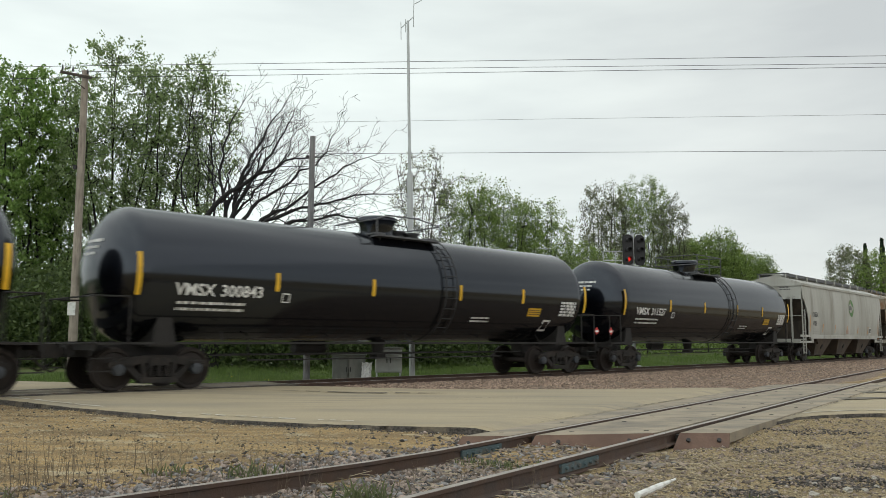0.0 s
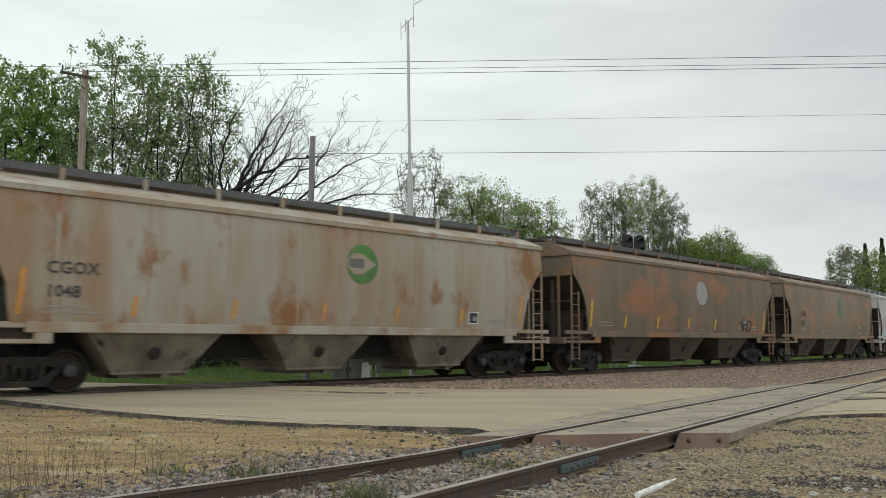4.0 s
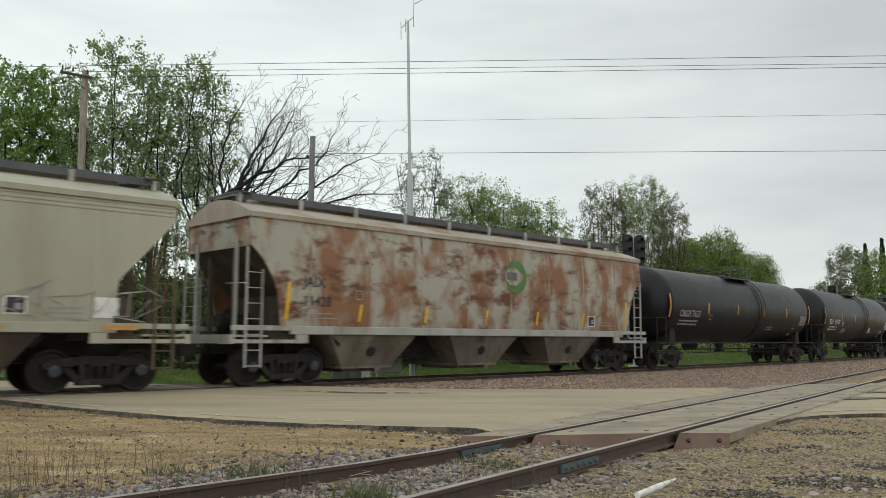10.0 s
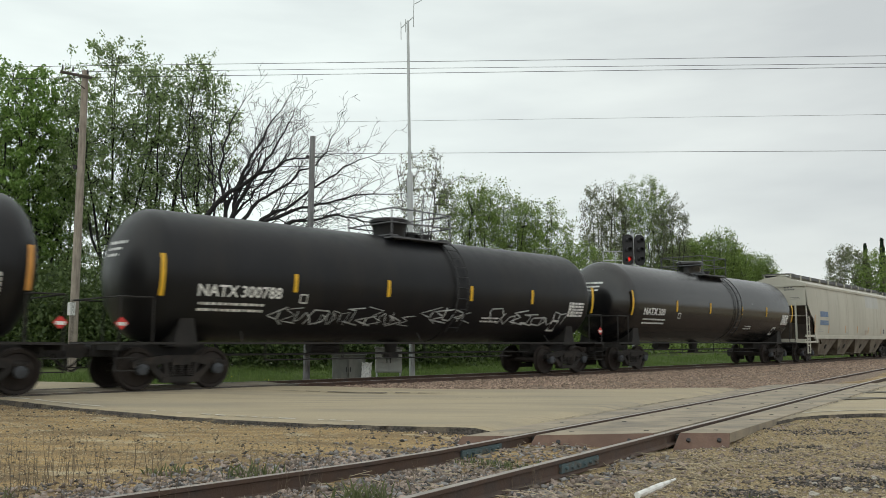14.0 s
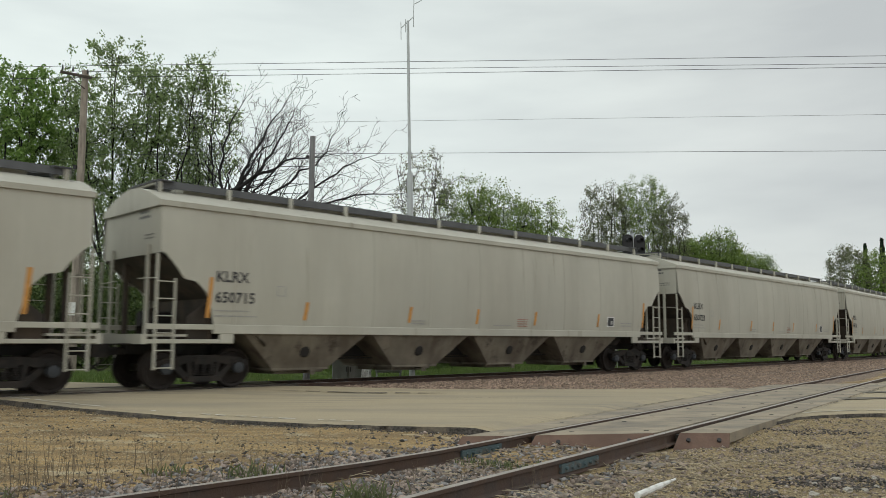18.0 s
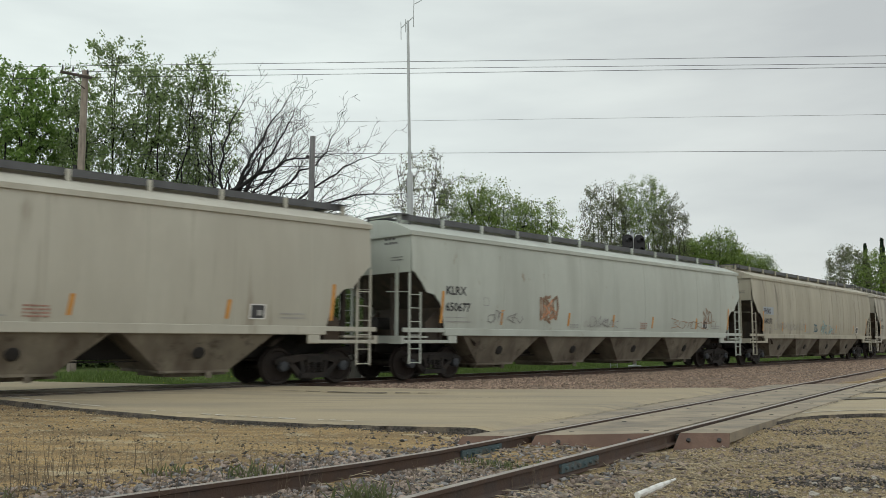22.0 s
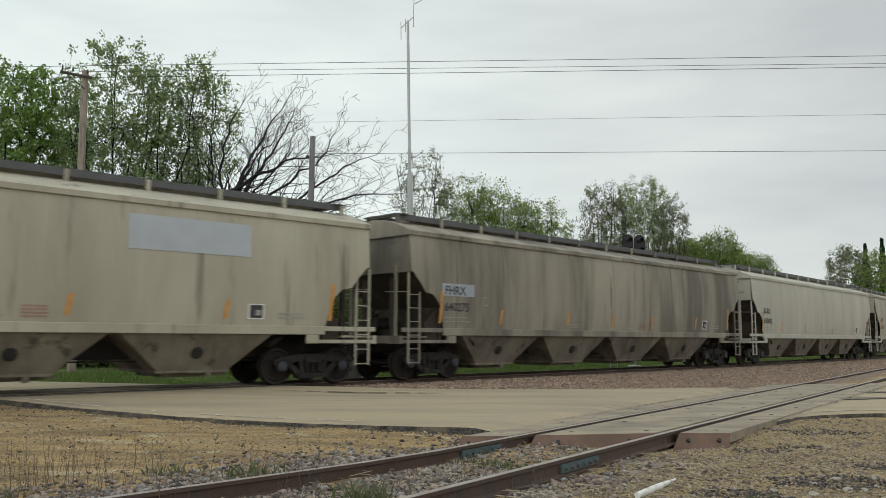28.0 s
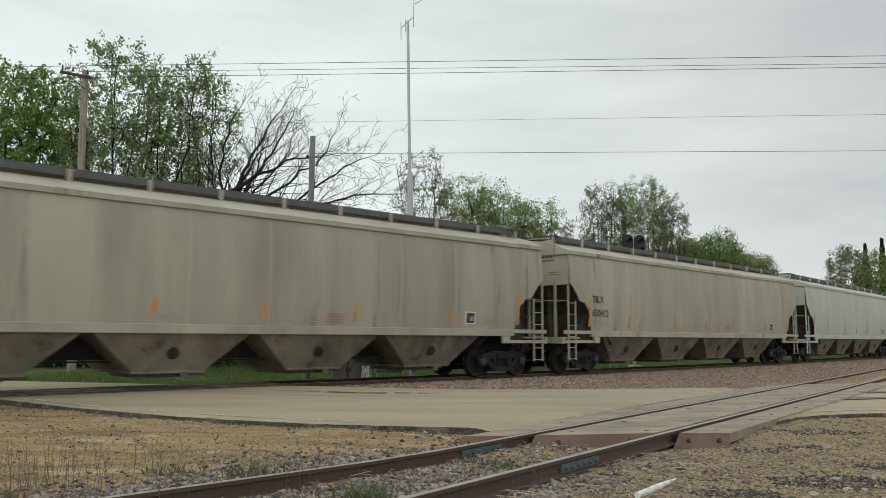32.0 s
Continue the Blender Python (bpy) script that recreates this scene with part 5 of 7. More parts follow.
def cabinet(x, y, w, d, h, turn, label, legs=0.0, paint=M_ALU):
    c = thing("signal_cabinet", label, "equipment cabinet", pose(x, y, gz(x, y), 0, 0, turn))
    bm = bmesh.new()
    box(bm, (0, 0, legs + h / 2), (w, d, h), bevel=0.02)
    part("body", bm, paint, c)
    bm = bmesh.new()
    box(bm, (0, 0, legs + h + 0.025), (w + 0.08, d + 0.10, 0.05), bevel=0.012)
    part("lid", bm, paint, c)
    for sx in (-0.25, 0.25):
        bm = bmesh.new()
        box(bm, (sx * w, -d / 2 - 0.012, legs + h / 2), (w * 0.46, 0.022, h * 0.9), bevel=0.006)
        dr = part("door", bm, paint, c)
        bm = bmesh.new()
        box(bm, (sx * w * 0.25, -d / 2 - 0.04, legs + h / 2), (0.03, 0.03, 0.14))
        part("handle", bm, M_DARKMETAL, dr)
    if legs:
        for sx in (-1, 1):
            for sy in (-1, 1):
                bm = bmesh.new()
                box(bm, (sx * (w / 2 - 0.05), sy * (d / 2 - 0.05), legs / 2), (0.05, 0.05, legs))
                part("leg", bm, M_GALV, c)
    return c


cabinet(-2.98, 26.2, 1.02, 0.7, 0.86, 4, "grey equipment cabinet low on the ground beside the track", 0.0, M_CAB)
cabinet(-1.70, 25.9, 0.84, 0.6, 0.74, 4, "silver double-door cabinet on short steel legs", 0.24)
sheet = thing("plastic_sheet", "crumpled white plastic sheet lying against the cabinet", "sheet", (-2.36, 25.6, gz(-2.36, 25.6)))
bm = bmesh.new()
bmesh.ops.create_grid(bm, x_segments=8, y_segments=8, size=0.2)
for v_ in bm.verts:
    w_ = noise.noise(v_.co * 9)
    v_.co = Vector((v_.co.x * 0.8 + 0.05 * w_, 0.25 * v_.co.y + 0.06 * noise.noise(v_.co * 14), 0.27 + v_.co.y * 1.25 + 0.05 * w_))
bmesh.ops.solidify(bm, geom=bm.faces[:], thickness=0.01)
part("sheet", bm, M_WHITE, sheet)

# signal
sig = thing("railway_signal", "colour-light railway signal with two black heads, red lit", "railway signal", pose(9.1, 39.0, gz(9.1, 39), 0, 0, 8))
bm = bmesh.new()
rod(bm, (0, 0, 0), (0, 0, 6.6), 0.09, n=12)
box(bm, (0, 0, 0.15), (0.5, 0.5, 0.3), bevel=0.02)
part("mast", bm, M_GALV, sig)
for k, (x, y) in enumerate(((-0.30, -0.25), (0.30, -0.20))):
    bm = bmesh.new()
    pts = [(x + 0.27 * math.cos(a), 5.77 + (0.48 if math.sin(a) > 0 else -0.48) + 0.27 * math.sin(a)) for a in [2 * math.pi * j / 24 for j in range(24)]]
    plate(bm, pts, y - 0.02, y + 0.02)
    head = part("signal_head", bm, M_DARKMETAL, sig, "black oblong signal head with hoods")
    for j, z in enumerate((5.32, 5.77, 6.22)):
        bm = bmesh.new()
        n = 14
        rim = [[bm.verts.new((x + r * math.cos(2 * math.pi * q / n), y + d, z + r * math.sin(2 * math.pi * q / n))) for q in range(n)] for d, r in ((-0.02, 0.12), (-0.30, 0.13), (-0.30, 0.115), (-0.02, 0.105))]
        for a, b in zip(rim[:-1], rim[1:]):
            for q in range(n):
                if n * 0.62 > q or q > n * 0.88 or a is rim[0] and False:
                    bm.faces.new((a[q], a[(q + 1) % n], b[(q + 1) % n], b[q]))
        part("hood", bm, M_DARKMETAL, head)
        bm = bmesh.new()
        rod(bm, (x, y - 0.045, z), (x, y - 0.025, z), 0.10, n=12)
        part("lens", bm, glow("red_lens_lit", (0.9, 0.03, 0.02), 0.8) if (k == 0 and j == 0) else M_DARKMETAL, head, "lit red lens" if (k == 0 and j == 0) else "")
bm = bmesh.new()
box(bm, (-0.9, 0.1, 4.75), (1.3, 0.6, 0.05))
for x in (-1.5, -0.9, -0.3):
    rod(bm, (x, -0.15, 4.75), (x, -0.15, 5.7), 0.02, n=5)
for z in (5.25, 5.7):
    rod(bm, (-1.5, -0.15, z), (-0.3, -0.15, z), 0.02, n=5)
part("platform", bm, M_GALV, sig, "pale steel maintenance platform with rails")
bm = bmesh.new()
for x in (-0.17, 0.17):
    rod(bm, (x - 0.9, 0.35, 0.1), (x - 0.9, 0.35, 4.4), 0.02, n=5)
for z in frange(0.3, 4.3, 0.32):
    rod(bm, (-1.07, 0.35, z), (-0.73, 0.35, z), 0.013, n=5)
part("ladder", bm, M_GALV, sig)

# ---- trees ----
M_LEAF_A = leaf_mat("mid_green_leaves", (0.13, 0.20, 0.065), (0.30, 0.39, 0.17))
M_LEAF_V = leaf_mat("vivid_green_leaves", (0.12, 0.215, 0.045), (0.28, 0.42, 0.11))
M_LEAF_B = leaf_mat("fresh_spring_leaves", (0.12, 0.185, 0.04), (0.26, 0.36, 0.09))
M_LEAF_C = leaf_mat("olive_buds", (0.11, 0.13, 0.06), (0.20, 0.225, 0.115))
M_LEAF_D = leaf_mat("dark_conifer", (0.012, 0.03, 0.014), (0.03, 0.06, 0.025))
M_BARK_DARK = surface("dark_wet_bark", (0.02, 0.018, 0.019), 0.35, 9, 0.9, bump=0.6, bump_scale=30, each=False)


def bowed(a, b, r0, r1, sag, rng, n=5):
    """Tapered run of segments from a to b that sags outwards first and then turns up."""
    d = b - a
    mid = (a + b) / 2 + Vector((d.x, d.y, 0)) * 0.22 * sag - Vector((0, 0, 1)) * d.length * 0.12 * sag
    wob = min(d.length * 0.03, 0.09)
    pts = []
    for k in range(n + 1):
        u = k / n
        p = a * (1 - u) ** 2 + mid * 2 * u * (1 - u) + b * u * u
        if 0 < k < n:
            p = p + Vector((rng.gauss(0, wob), rng.gauss(0, wob), rng.gauss(0, wob)))
        pts.append(p)
    return [(pts[k], pts[k + 1], r0 + (r1 - r0) * k / n, r0 + (r1 - r0) * (k + 1) / n) for k in range(n)]


def on_run(run, u):
    k = min(len(run) - 1, int(u * len(run)))
    a, b, ra, rb = run[k]
    f = u * len(run) - k
    return a.lerp(b, f), ra + (rb - ra) * f


def limb_mesh(name, segs):
    vs, fs = [], []
    for a, b, ra, rb in segs:
        n = 8 if ra > 0.08 else 4 if ra > 0.03 else 3
        d = (b - a).normalized()
        u = d.orthogonal().normalized()
        w = d.cross(u)
        k = len(vs)
        for p, r in ((a - d * ra * 0.3, ra), (b + d * rb * 0.3, rb)):
            for j in range(n):
                c, s = math.cos(2 * math.pi * j / n), math.sin(2 * math.pi * j / n)
                vs.append(tuple(p + (u * c + w * s) * r))
        fs += [(k + j, k + (j + 1) % n, k + n + (j + 1) % n, k + n + j) for j in range(n)]
    return mesh_of(name, vs, fs, True)


def leaf_mesh(name, places, size, seed, rise=0.25):
    """A pointed leaf, folded along its rib, at each place."""
    r = np.random.RandomState(seed)
    p = np.array(places, float)
    n = len(p)
    d = r.normal(size=(n, 3)) + np.array([0, 0, rise])
    d /= np.linalg.norm(d, axis=1)[:, None]
    w = np.cross(d, r.normal(size=(n, 3)))
    w /= np.linalg.norm(w, axis=1)[:, None]
    s = (size * r.uniform(0.6, 1.35, n))[:, None]
    up = np.cross(d, w) * s * 0.12
    v = np.stack([p - d * s * 0.6, p + w * s * 0.36 + up, p + d * s * 0.75, p - w * s * 0.36 + up], 1).reshape(-1, 3)
    me = bpy.data.meshes.new(name)
    me.vertices.add(4 * n)
    me.vertices.foreach_set("co", v.ravel())
    me.loops.add(4 * n)
    me.loops.foreach_set("vertex_index", np.arange(4 * n))
    me.polygons.add(n)
    me.polygons.foreach_set("loop_start", np.arange(n) * 4)
    me.update()
    me.validate()
    return me


def tree(x, y, height, width, label, seed, tufts=800, per=14, leaf=0.12, fork=0.3, low=0.3, mains=7, nodes=70, green=None, bark=None, thick=0.011, tuft=0.10, gaps=0.25, group="trees beyond the track", thin=0.009, square=2.6):
    """Forked tree: limbs that sweep up through a lumpy crown, side branches, twigs, and tufts of leaves filling it with gaps."""
    rng = random.Random(seed)
    shift = Vector((seed * 7.3, seed * 3.1, 0))
    mid, hh, hw = height * (low + 1) / 2, height * (1 - low) / 2, width / 2

    def spot():
        while True:
            p = Vector((rng.uniform(-1.15, 1.15), rng.uniform(-1, 1), rng.uniform(-1.1, 1.05)))
            lump = 0.92 + 0.30 * noise.noise(p * 2.1 + shift)
            if abs(p.x) ** square + abs(p.y) ** square + abs(p.z) ** square < lump:
                q = Vector((p.x * hw, p.y * hw, mid + p.z * hh))
                if noise.noise(q * 0.75 + shift) < 0.38 - gaps or rng.random() < 0.25:
                    return q

    r0 = height * thick
    fk = Vector((rng.uniform(-0.3, 0.3), rng.uniform(-0.3, 0.3), height * fork))
    trunk = bowed(Vector((0, 0, -0.3)), fk, r0 * 1.25, r0 * 0.9, 0, rng)
    runs, fine, stock = list(trunk), [], []
    for i in range(mains):
        az = 2 * math.pi * (i + rng.uniform(-0.3, 0.3)) / mains
        zt = mid + hh * rng.uniform(0.25, 0.9)
        rad = hw * math.sqrt(rng.uniform(0.05, 0.8))
        a, ra = on_run(trunk, rng.uniform(0.6, 0.99))
        main = bowed(a, Vector((math.cos(az) * rad, math.sin(az) * rad, zt)), min(ra, r0 * rng.uniform(0.35, 0.6)), 0.02, 0.3, rng, 8)
        runs += main
        stock += [on_run(main, u / 20) for u in range(3, 20)]
    tree_kd = kdtree.KDTree(len(stock))
    for k, (p, r) in enumerate(stock):
        tree_kd.insert(p, k)
    tree_kd.balance()
    ends = []
    for _ in range(nodes):
        e = spot()
        best = min(tree_kd.find_n(e - Vector((0, 0, (e - stock[0][0]).length * 0.12)), 4), key=lambda f: (f[0] - e).length + 1.5 * max(0, f[0].z - e.z))
        b, rb = stock[best[1]]
        run = bowed(b, e, max(thin * 1.5, min(rb * 0.5, 0.05)), thin, 0.6, rng, 5)
        runs += run[:3]
        fine += run[3:]
        ends += [on_run(run, u)[0] for u in (0.4, 0.6, 0.8, 0.999)]
    kd = kdtree.KDTree(len(ends))
    for k, p in enumerate(ends):
        kd.insert(p, k)
    kd.balance()
    leaves = []
    for _ in range(tufts):
        e = spot()
        b, _k, dist = kd.find(e - Vector((0, 0, 0.25)))
        if dist > 1.6:
            e = b + (e - b) * (1.6 / dist)
        fine += bowed(b, e, thin, thin * 0.7, 0.5, rng, 2)
        d = ((e - b).normalized() + Vector((0, 0, 0.8))).normalized()
        for _j in range(int(per * rng.uniform(0.4, 1.6))):
            g = e + d * rng.uniform(-0.35, 0.2) * tuft * 10 * 0.5
            leaves.append((g.x + rng.gauss(0, tuft), g.y + rng.gauss(0, tuft), g.z + rng.gauss(0, tuft)))
    t = thing("tree", label, "tree", (x, y, gz(x, y)), group)
    part("trunk", limb_mesh("trunk", runs), bark or M_BARK_DARK, t, "dark trunk and limbs")
    part("branchwork", limb_mesh("branchwork", fine), bark or M_BARK_DARK, t, "fine dark branchwork")["kind"] = "stuff"
    part("crown", leaf_mesh("crown", leaves, leaf, seed, 0.7), green or M_LEAF_A, t, "crown of small spring leaves")
    return t


def at_view(px_, dist):
    """x of a place at that distance, by its column in a picture 1568 wide."""
    return (px_ - 784) / 1443.0 * dist


LEFT = "leafy spring tree with dark forked limbs beside the railway"
tree(at_view(-170, 43), 43, 16.4, 8.0, LEFT, 6, 1000, 19, leaf=0.15, low=0.05, fork=0.16, gaps=0.1, green=M_LEAF_V)
tree(at_view(-30, 42), 42, 16.7, 7.4, LEFT, 1, 1500, 19, leaf=0.15, low=0.05, fork=0.16, gaps=0.1, green=M_LEAF_V)
tree(at_view(60, 44), 44, 16.3, 4.8, LEFT, 2, 850, 18, leaf=0.15, low=0.06, fork=0.16, gaps=0.15, green=M_LEAF_V)
tree(at_view(118, 47), 47, 16.6, 3.6, LEFT, 7, 380, 18, leaf=0.13, low=0.25, fork=0.2, gaps=0.25, nodes=40, mains=5, tuft=0.13)
tree(at_view(192, 43), 43, 17.7, 6.2, LEFT, 3, 900, 20, leaf=0.125, low=0.2, fork=0.26, nodes=70, tuft=0.13, gaps=0.3, mains=6)
tree(at_view(275, 44), 44, 17.4, 5.6, LEFT, 4, 760, 20, leaf=0.125, low=0.2, fork=0.26, nodes=64, tuft=0.13, gaps=0.3, mains=6)
tree(at_view(352, 44), 44, 17.2, 4.0, LEFT, 5, 320, 20, leaf=0.125, low=0.4, fork=0.3, mains=4, nodes=36, tuft=0.13, gaps=0.3)
tree(at_view(160, 46), 46, 8.5, 4.5, "low leafy tree in the gap between taller trunks", 8, 160, 12, low=0.25, fork=0.2)


def bare_tree(x, y, z0, seed):
    """Half-fallen leafless tree: limbs by their leans at start, middle and end, in degrees from upright, and length."""
    rng = random.Random(seed)
    big, fine = [], []
    plan = ((0.1, -4, -16, 34, 8.4, 0.12), (0.2, 4, 8, 40, 8.6, 0.14), (-0.5, -12, 54, 82, 9.0, 0.15), (0.3, 4, 34, 22, 8.0, 0.14), (0.5, 10, 48, 34, 8.4, 0.12), (0.8, 22, 58, 60, 8.4, 0.12), (0.9, 24, 70, 88, 9.0, 0.12), (1.1, 38, 76, 106, 8.4, 0.12), (-0.6, -24, -16, 14, 7.0, 0.07), (0.4, 0, 24, 56, 8.0, 0.10), (0.6, 30, 78, 88, 5.0, 0.20), (0.5, 22, 60, 118, 4.6, 0.18), (1.2, 44, 84, 120, 7.4, 0.10), (0.0, -14, 4, -20, 7.2, 0.08), (0.2, 14, 44, 8, 7.6, 0.09))

    def shoot(p, lean, turn, ln, r, bend, lev):
        n = max(3, int(ln / (0.55 if lev < 2 else 0.3)))
        for k in range(n):
            lean += bend / n + rng.gauss(0, 5)
            d = Vector((math.sin(math.radians(lean)), math.sin(math.radians(turn)) * 0.5, math.cos(math.radians(lean)))).normalized()
            q = p + d * ln / n
            ra, rb = r * (1 - 0.75 * k / n), r * (1 - 0.75 * (k + 1) / n)
            (big if lev == 0 else fine).append((p, q, max(ra, 0.009), max(rb, 0.007)))
            p = q
            if lev < 3 and rng.random() < (0.75, 0.75, 0.5)[lev]:
                side = rng.choice((-1, 1))
                left = ln * (1 - k / n)
                shoot(p, lean + side * rng.uniform(22, 55), turn + rng.uniform(-50, 50), (0.5 * left + 0.5) * rng.uniform(0.4, 0.85) if lev == 0 else max(0.35, left * rng.uniform(0.4, 0.8)), max(0.009, rb * 0.5), rng.uniform(-40, 10) * (1 if lean > 0 else -1), lev + 1)

    for x0, a0, a1, a2, ln, r in plan:
        n = int(ln / 0.4)
        p = Vector((x0, rng.uniform(-0.3, 0.3), z0))
        yaw = rng.uniform(-35, 35)
        for k in range(n):
            u = (k + 0.5) / n
            lean = (a0 + (a1 - a0) * u * 2.5 if u < 0.4 else a1 + (a2 - a1) * (u - 0.4) / 0.6) + rng.gauss(0, 11)
            d = Vector((math.sin(math.radians(lean)), math.sin(math.radians(yaw)) * 0.4, math.cos(math.radians(lean)))).normalized()
            q = p + d * ln / n
            ra, rb = r * (1 - 0.88 * k / n), r * (1 - 0.88 * (k + 1) / n)
            big.append((p, q, ra, rb))
            p = q
            if u > 0.28:
                for _ in range(1 if rng.random() < 0.6 else 2):
                    side = -1 if rng.random() < 0.6 else 1
                    shoot(p, lean + side * rng.uniform(20, 50), rng.uniform(-70, 70), rng.uniform(0.9, 2.8) * (1.1 - 0.5 * u), max(0.012, rb * 0.42), -side * rng.uniform(0, 30), 1)
    big.append((Vector((0, 0, -0.3)), Vector((0.1, 0, z0 + 0.1)), 0.48, 0.4))
    t = thing("bare_tree", "bare dark tree with spreading leafless branches", "tree", (x, y, gz(x, y)), "trees beyond the track")
    part("trunk", limb_mesh("trunk", big), M_BARK_DARK, t, "dark trunk and heavy limbs")
    part("branchwork", limb_mesh("branchwork", fine), M_BARK_DARK, t, "fine leafless branchwork")["kind"] = "stuff"


bare_tree(at_view(372, 36), 36, 4.7, 24)
FAR = "spring-green tree in the wood beyond the track"
tree(at_view(752, 62), 62, 16.2, 5.4, "sparse spring tree with dark open branches", 31, 460, 12, leaf=0.11, low=0.3, green=M_LEAF_C, fork=0.25, thin=0.016, tuft=0.14, nodes=90)
for c_px, dist, h, w, sd, nm in ((830, 66, 15.2, 6.4, 32, 800), (890, 68, 14.9, 6.8, 33, 950), (955, 70, 13.6, 7.0, 34, 950), (1025, 74, 10.5, 8.0, 40, 900)):
    tree(at_view(c_px, dist), dist, h, w, FAR, sd, nm, 24, leaf=0.125, low=0.06, fork=0.12, green=M_LEAF_B, thin=0.014, tuft=0.18, gaps=0.15, mains=9)
for c_px, dist, h, w, sd, nm in ((1072, 84, 18.2, 5.6, 35, 900), (1140, 86, 19.0, 6.6, 36, 1300), (1190, 84, 16.6, 4.2, 41, 560)):
    tree(at_view(c_px, dist), dist, h, w, "tall half-leafed tree with upswept branches", sd, nm, 22, leaf=0.115, low=0.2, fork=0.15, green=M_LEAF_C if sd != 36 else M_LEAF_B, thin=0.016, tuft=0.16, mains=10, nodes=110)
for c_px, dist, h, w, sd in ((1212, 95, 13.4, 8.2, 37), (1268, 96, 14.4, 8.4, 38), (1328, 100, 12.6, 7.8, 39)):
    tree(at_view(c_px, dist), dist, h, w, "rounded spring-green tree in full leaf beyond the track", sd, 2000, 26, leaf=0.145, low=0.04, fork=0.1, green=M_LEAF_B, thin=0.016, tuft=0.24, gaps=0.0, square=2.1)
for c_px, dist, h, sd in ((1505, 125, 16.5, 51), (1555, 120, 15.0, 52), (1470, 130, 11.0, 53)):
    tree(at_view(c_px, dist), dist, h, 7.0, "pale half-leafed tree far down the line", sd, 650, 16, leaf=0.19, low=0.15, fork=0.2, tuft=0.25, thin=0.022, green=M_LEAF_C if sd != 52 else M_LEAF_B, bark=M_BARK_GREY)


def conifer(x, y, h, seed):
    t = thing("conifer", "dark narrow conifer far down the line", "tree", (x, y, gz(x, y)), "trees beyond the track")
    bm = bmesh.new()
    rod(bm, (0, 0, 0), (0, 0, h), 0.2, 0.02, 6)
    part("trunk", bm, M_BARK, t)
    r = np.random.RandomState(seed)
    z = h * (0.1 + 0.9 * r.rand(5000))
    a = r.rand(5000) * 6.283
    q = (1 - z / h) * 2.2 * np.sqrt(r.rand(5000)) * (0.8 + 0.3 * np.sin(z * 5)) + 0.05
    part("crown", leaf_mesh("crown", np.c_[q * np.cos(a), q * np.sin(a), z], 0.35, seed), M_LEAF_D, t, "dark needled crown")


conifer(at_view(1536, 126), 126, 16.3, 61)
conifer(at_view(1566, 124), 124, 17.0, 62)


# brush and hedge at the foot of the trees
def thicket(name, line, wide, high, n, size, material, seed, label):
    r = np.random.RandomState(seed)
    pts = np.array(along(line, 400))
    i = r.randint(0, 400, n)
    lump = 0.55 + 0.45 * np.sin(i * 0.13 + seed) * np.sin(i * 0.041)
    z = high * (0.55 + 0.45 * lump) * r.rand(n) ** 0.8
    p = np.c_[pts[i] + r.normal(size=(n, 2)) * wide, z]
    p[:, 2] += ground_z(p[:, 0], p[:, 1])
    ob = part(name, leaf_mesh(name, p, size, seed), material)
    return tagged(ob, label, "brush", kind="stuff")


# leaf greens darkened, so the shade beneath the trees is in the colour
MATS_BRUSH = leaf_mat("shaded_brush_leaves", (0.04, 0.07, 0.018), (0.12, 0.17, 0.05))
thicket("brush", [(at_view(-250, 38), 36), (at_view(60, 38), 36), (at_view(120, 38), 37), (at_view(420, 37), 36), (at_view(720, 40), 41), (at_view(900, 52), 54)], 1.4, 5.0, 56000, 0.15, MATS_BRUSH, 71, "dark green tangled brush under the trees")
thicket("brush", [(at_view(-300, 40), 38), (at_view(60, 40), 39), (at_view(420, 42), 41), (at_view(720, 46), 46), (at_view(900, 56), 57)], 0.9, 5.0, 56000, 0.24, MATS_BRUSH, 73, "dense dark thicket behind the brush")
thicket("brush", [(at_view(700, 52), 50), (at_view(1000, 66), 64), (at_view(1200, 85), 84), (at_view(1480, 118), 116), (at_view(1700, 150), 150)], 2.5, 6.0, 42000, 0.28, M_LEAF_B, 72, "fresh green brush along the far side of the track")

# ---- the crossings ----
M_RUBBER = surface("dark_rubber_filler", (0.03, 0.028, 0.026), 0.2, 4, 0.9, bump=0.2)
M_JOINT = surface("teal_grey_joint_bar", (0.075, 0.115, 0.125), 0.2, 4, 0.7, bump=0.2, stain=(0.12, 0.07, 0.045), stain_at=0.6, stain_scale=(8, 8, 8))
crossing = tagged(new("siding_crossing"), "worn crossing panels between the siding rails", "level crossing", kind="structure")


def tilt(lat):
    """How much lower the siding lies there than at its near rail."""
    return 0.04 * min(1.3, max(0.0, (lat + 0.7525) / 1.505))


def skew_slab(name, lat0, lat1, y0, y1, top, thick, material, parent, label=""):
    """A slab between two offsets of the siding, its ends running straight across the road."""
    bm = bmesh.new()
    cols = []
    for y in frange(y0, y1, 0.6):
        cx, _, a = siding(y)
        wide = 1 / math.sin(radians(a))
        cols.append([bm.verts.new((cx - lat * wide, y, z)) for lat, z in ((lat0, top - tilt(lat0)), (lat1, top - tilt(lat1)), (lat1, top - thick - tilt(lat1)), (lat0, top - thick - tilt(lat0)))])
    for a, b in zip(cols[:-1], cols[1:]):
        for k in range(4):
            bm.faces.new((a[k], a[(k + 1) % 4], b[(k + 1) % 4], b[k]))
    bm.faces.new(cols[0])
    bm.faces.new(cols[-1][::-1])
    return part(name, bm, material, parent, label)


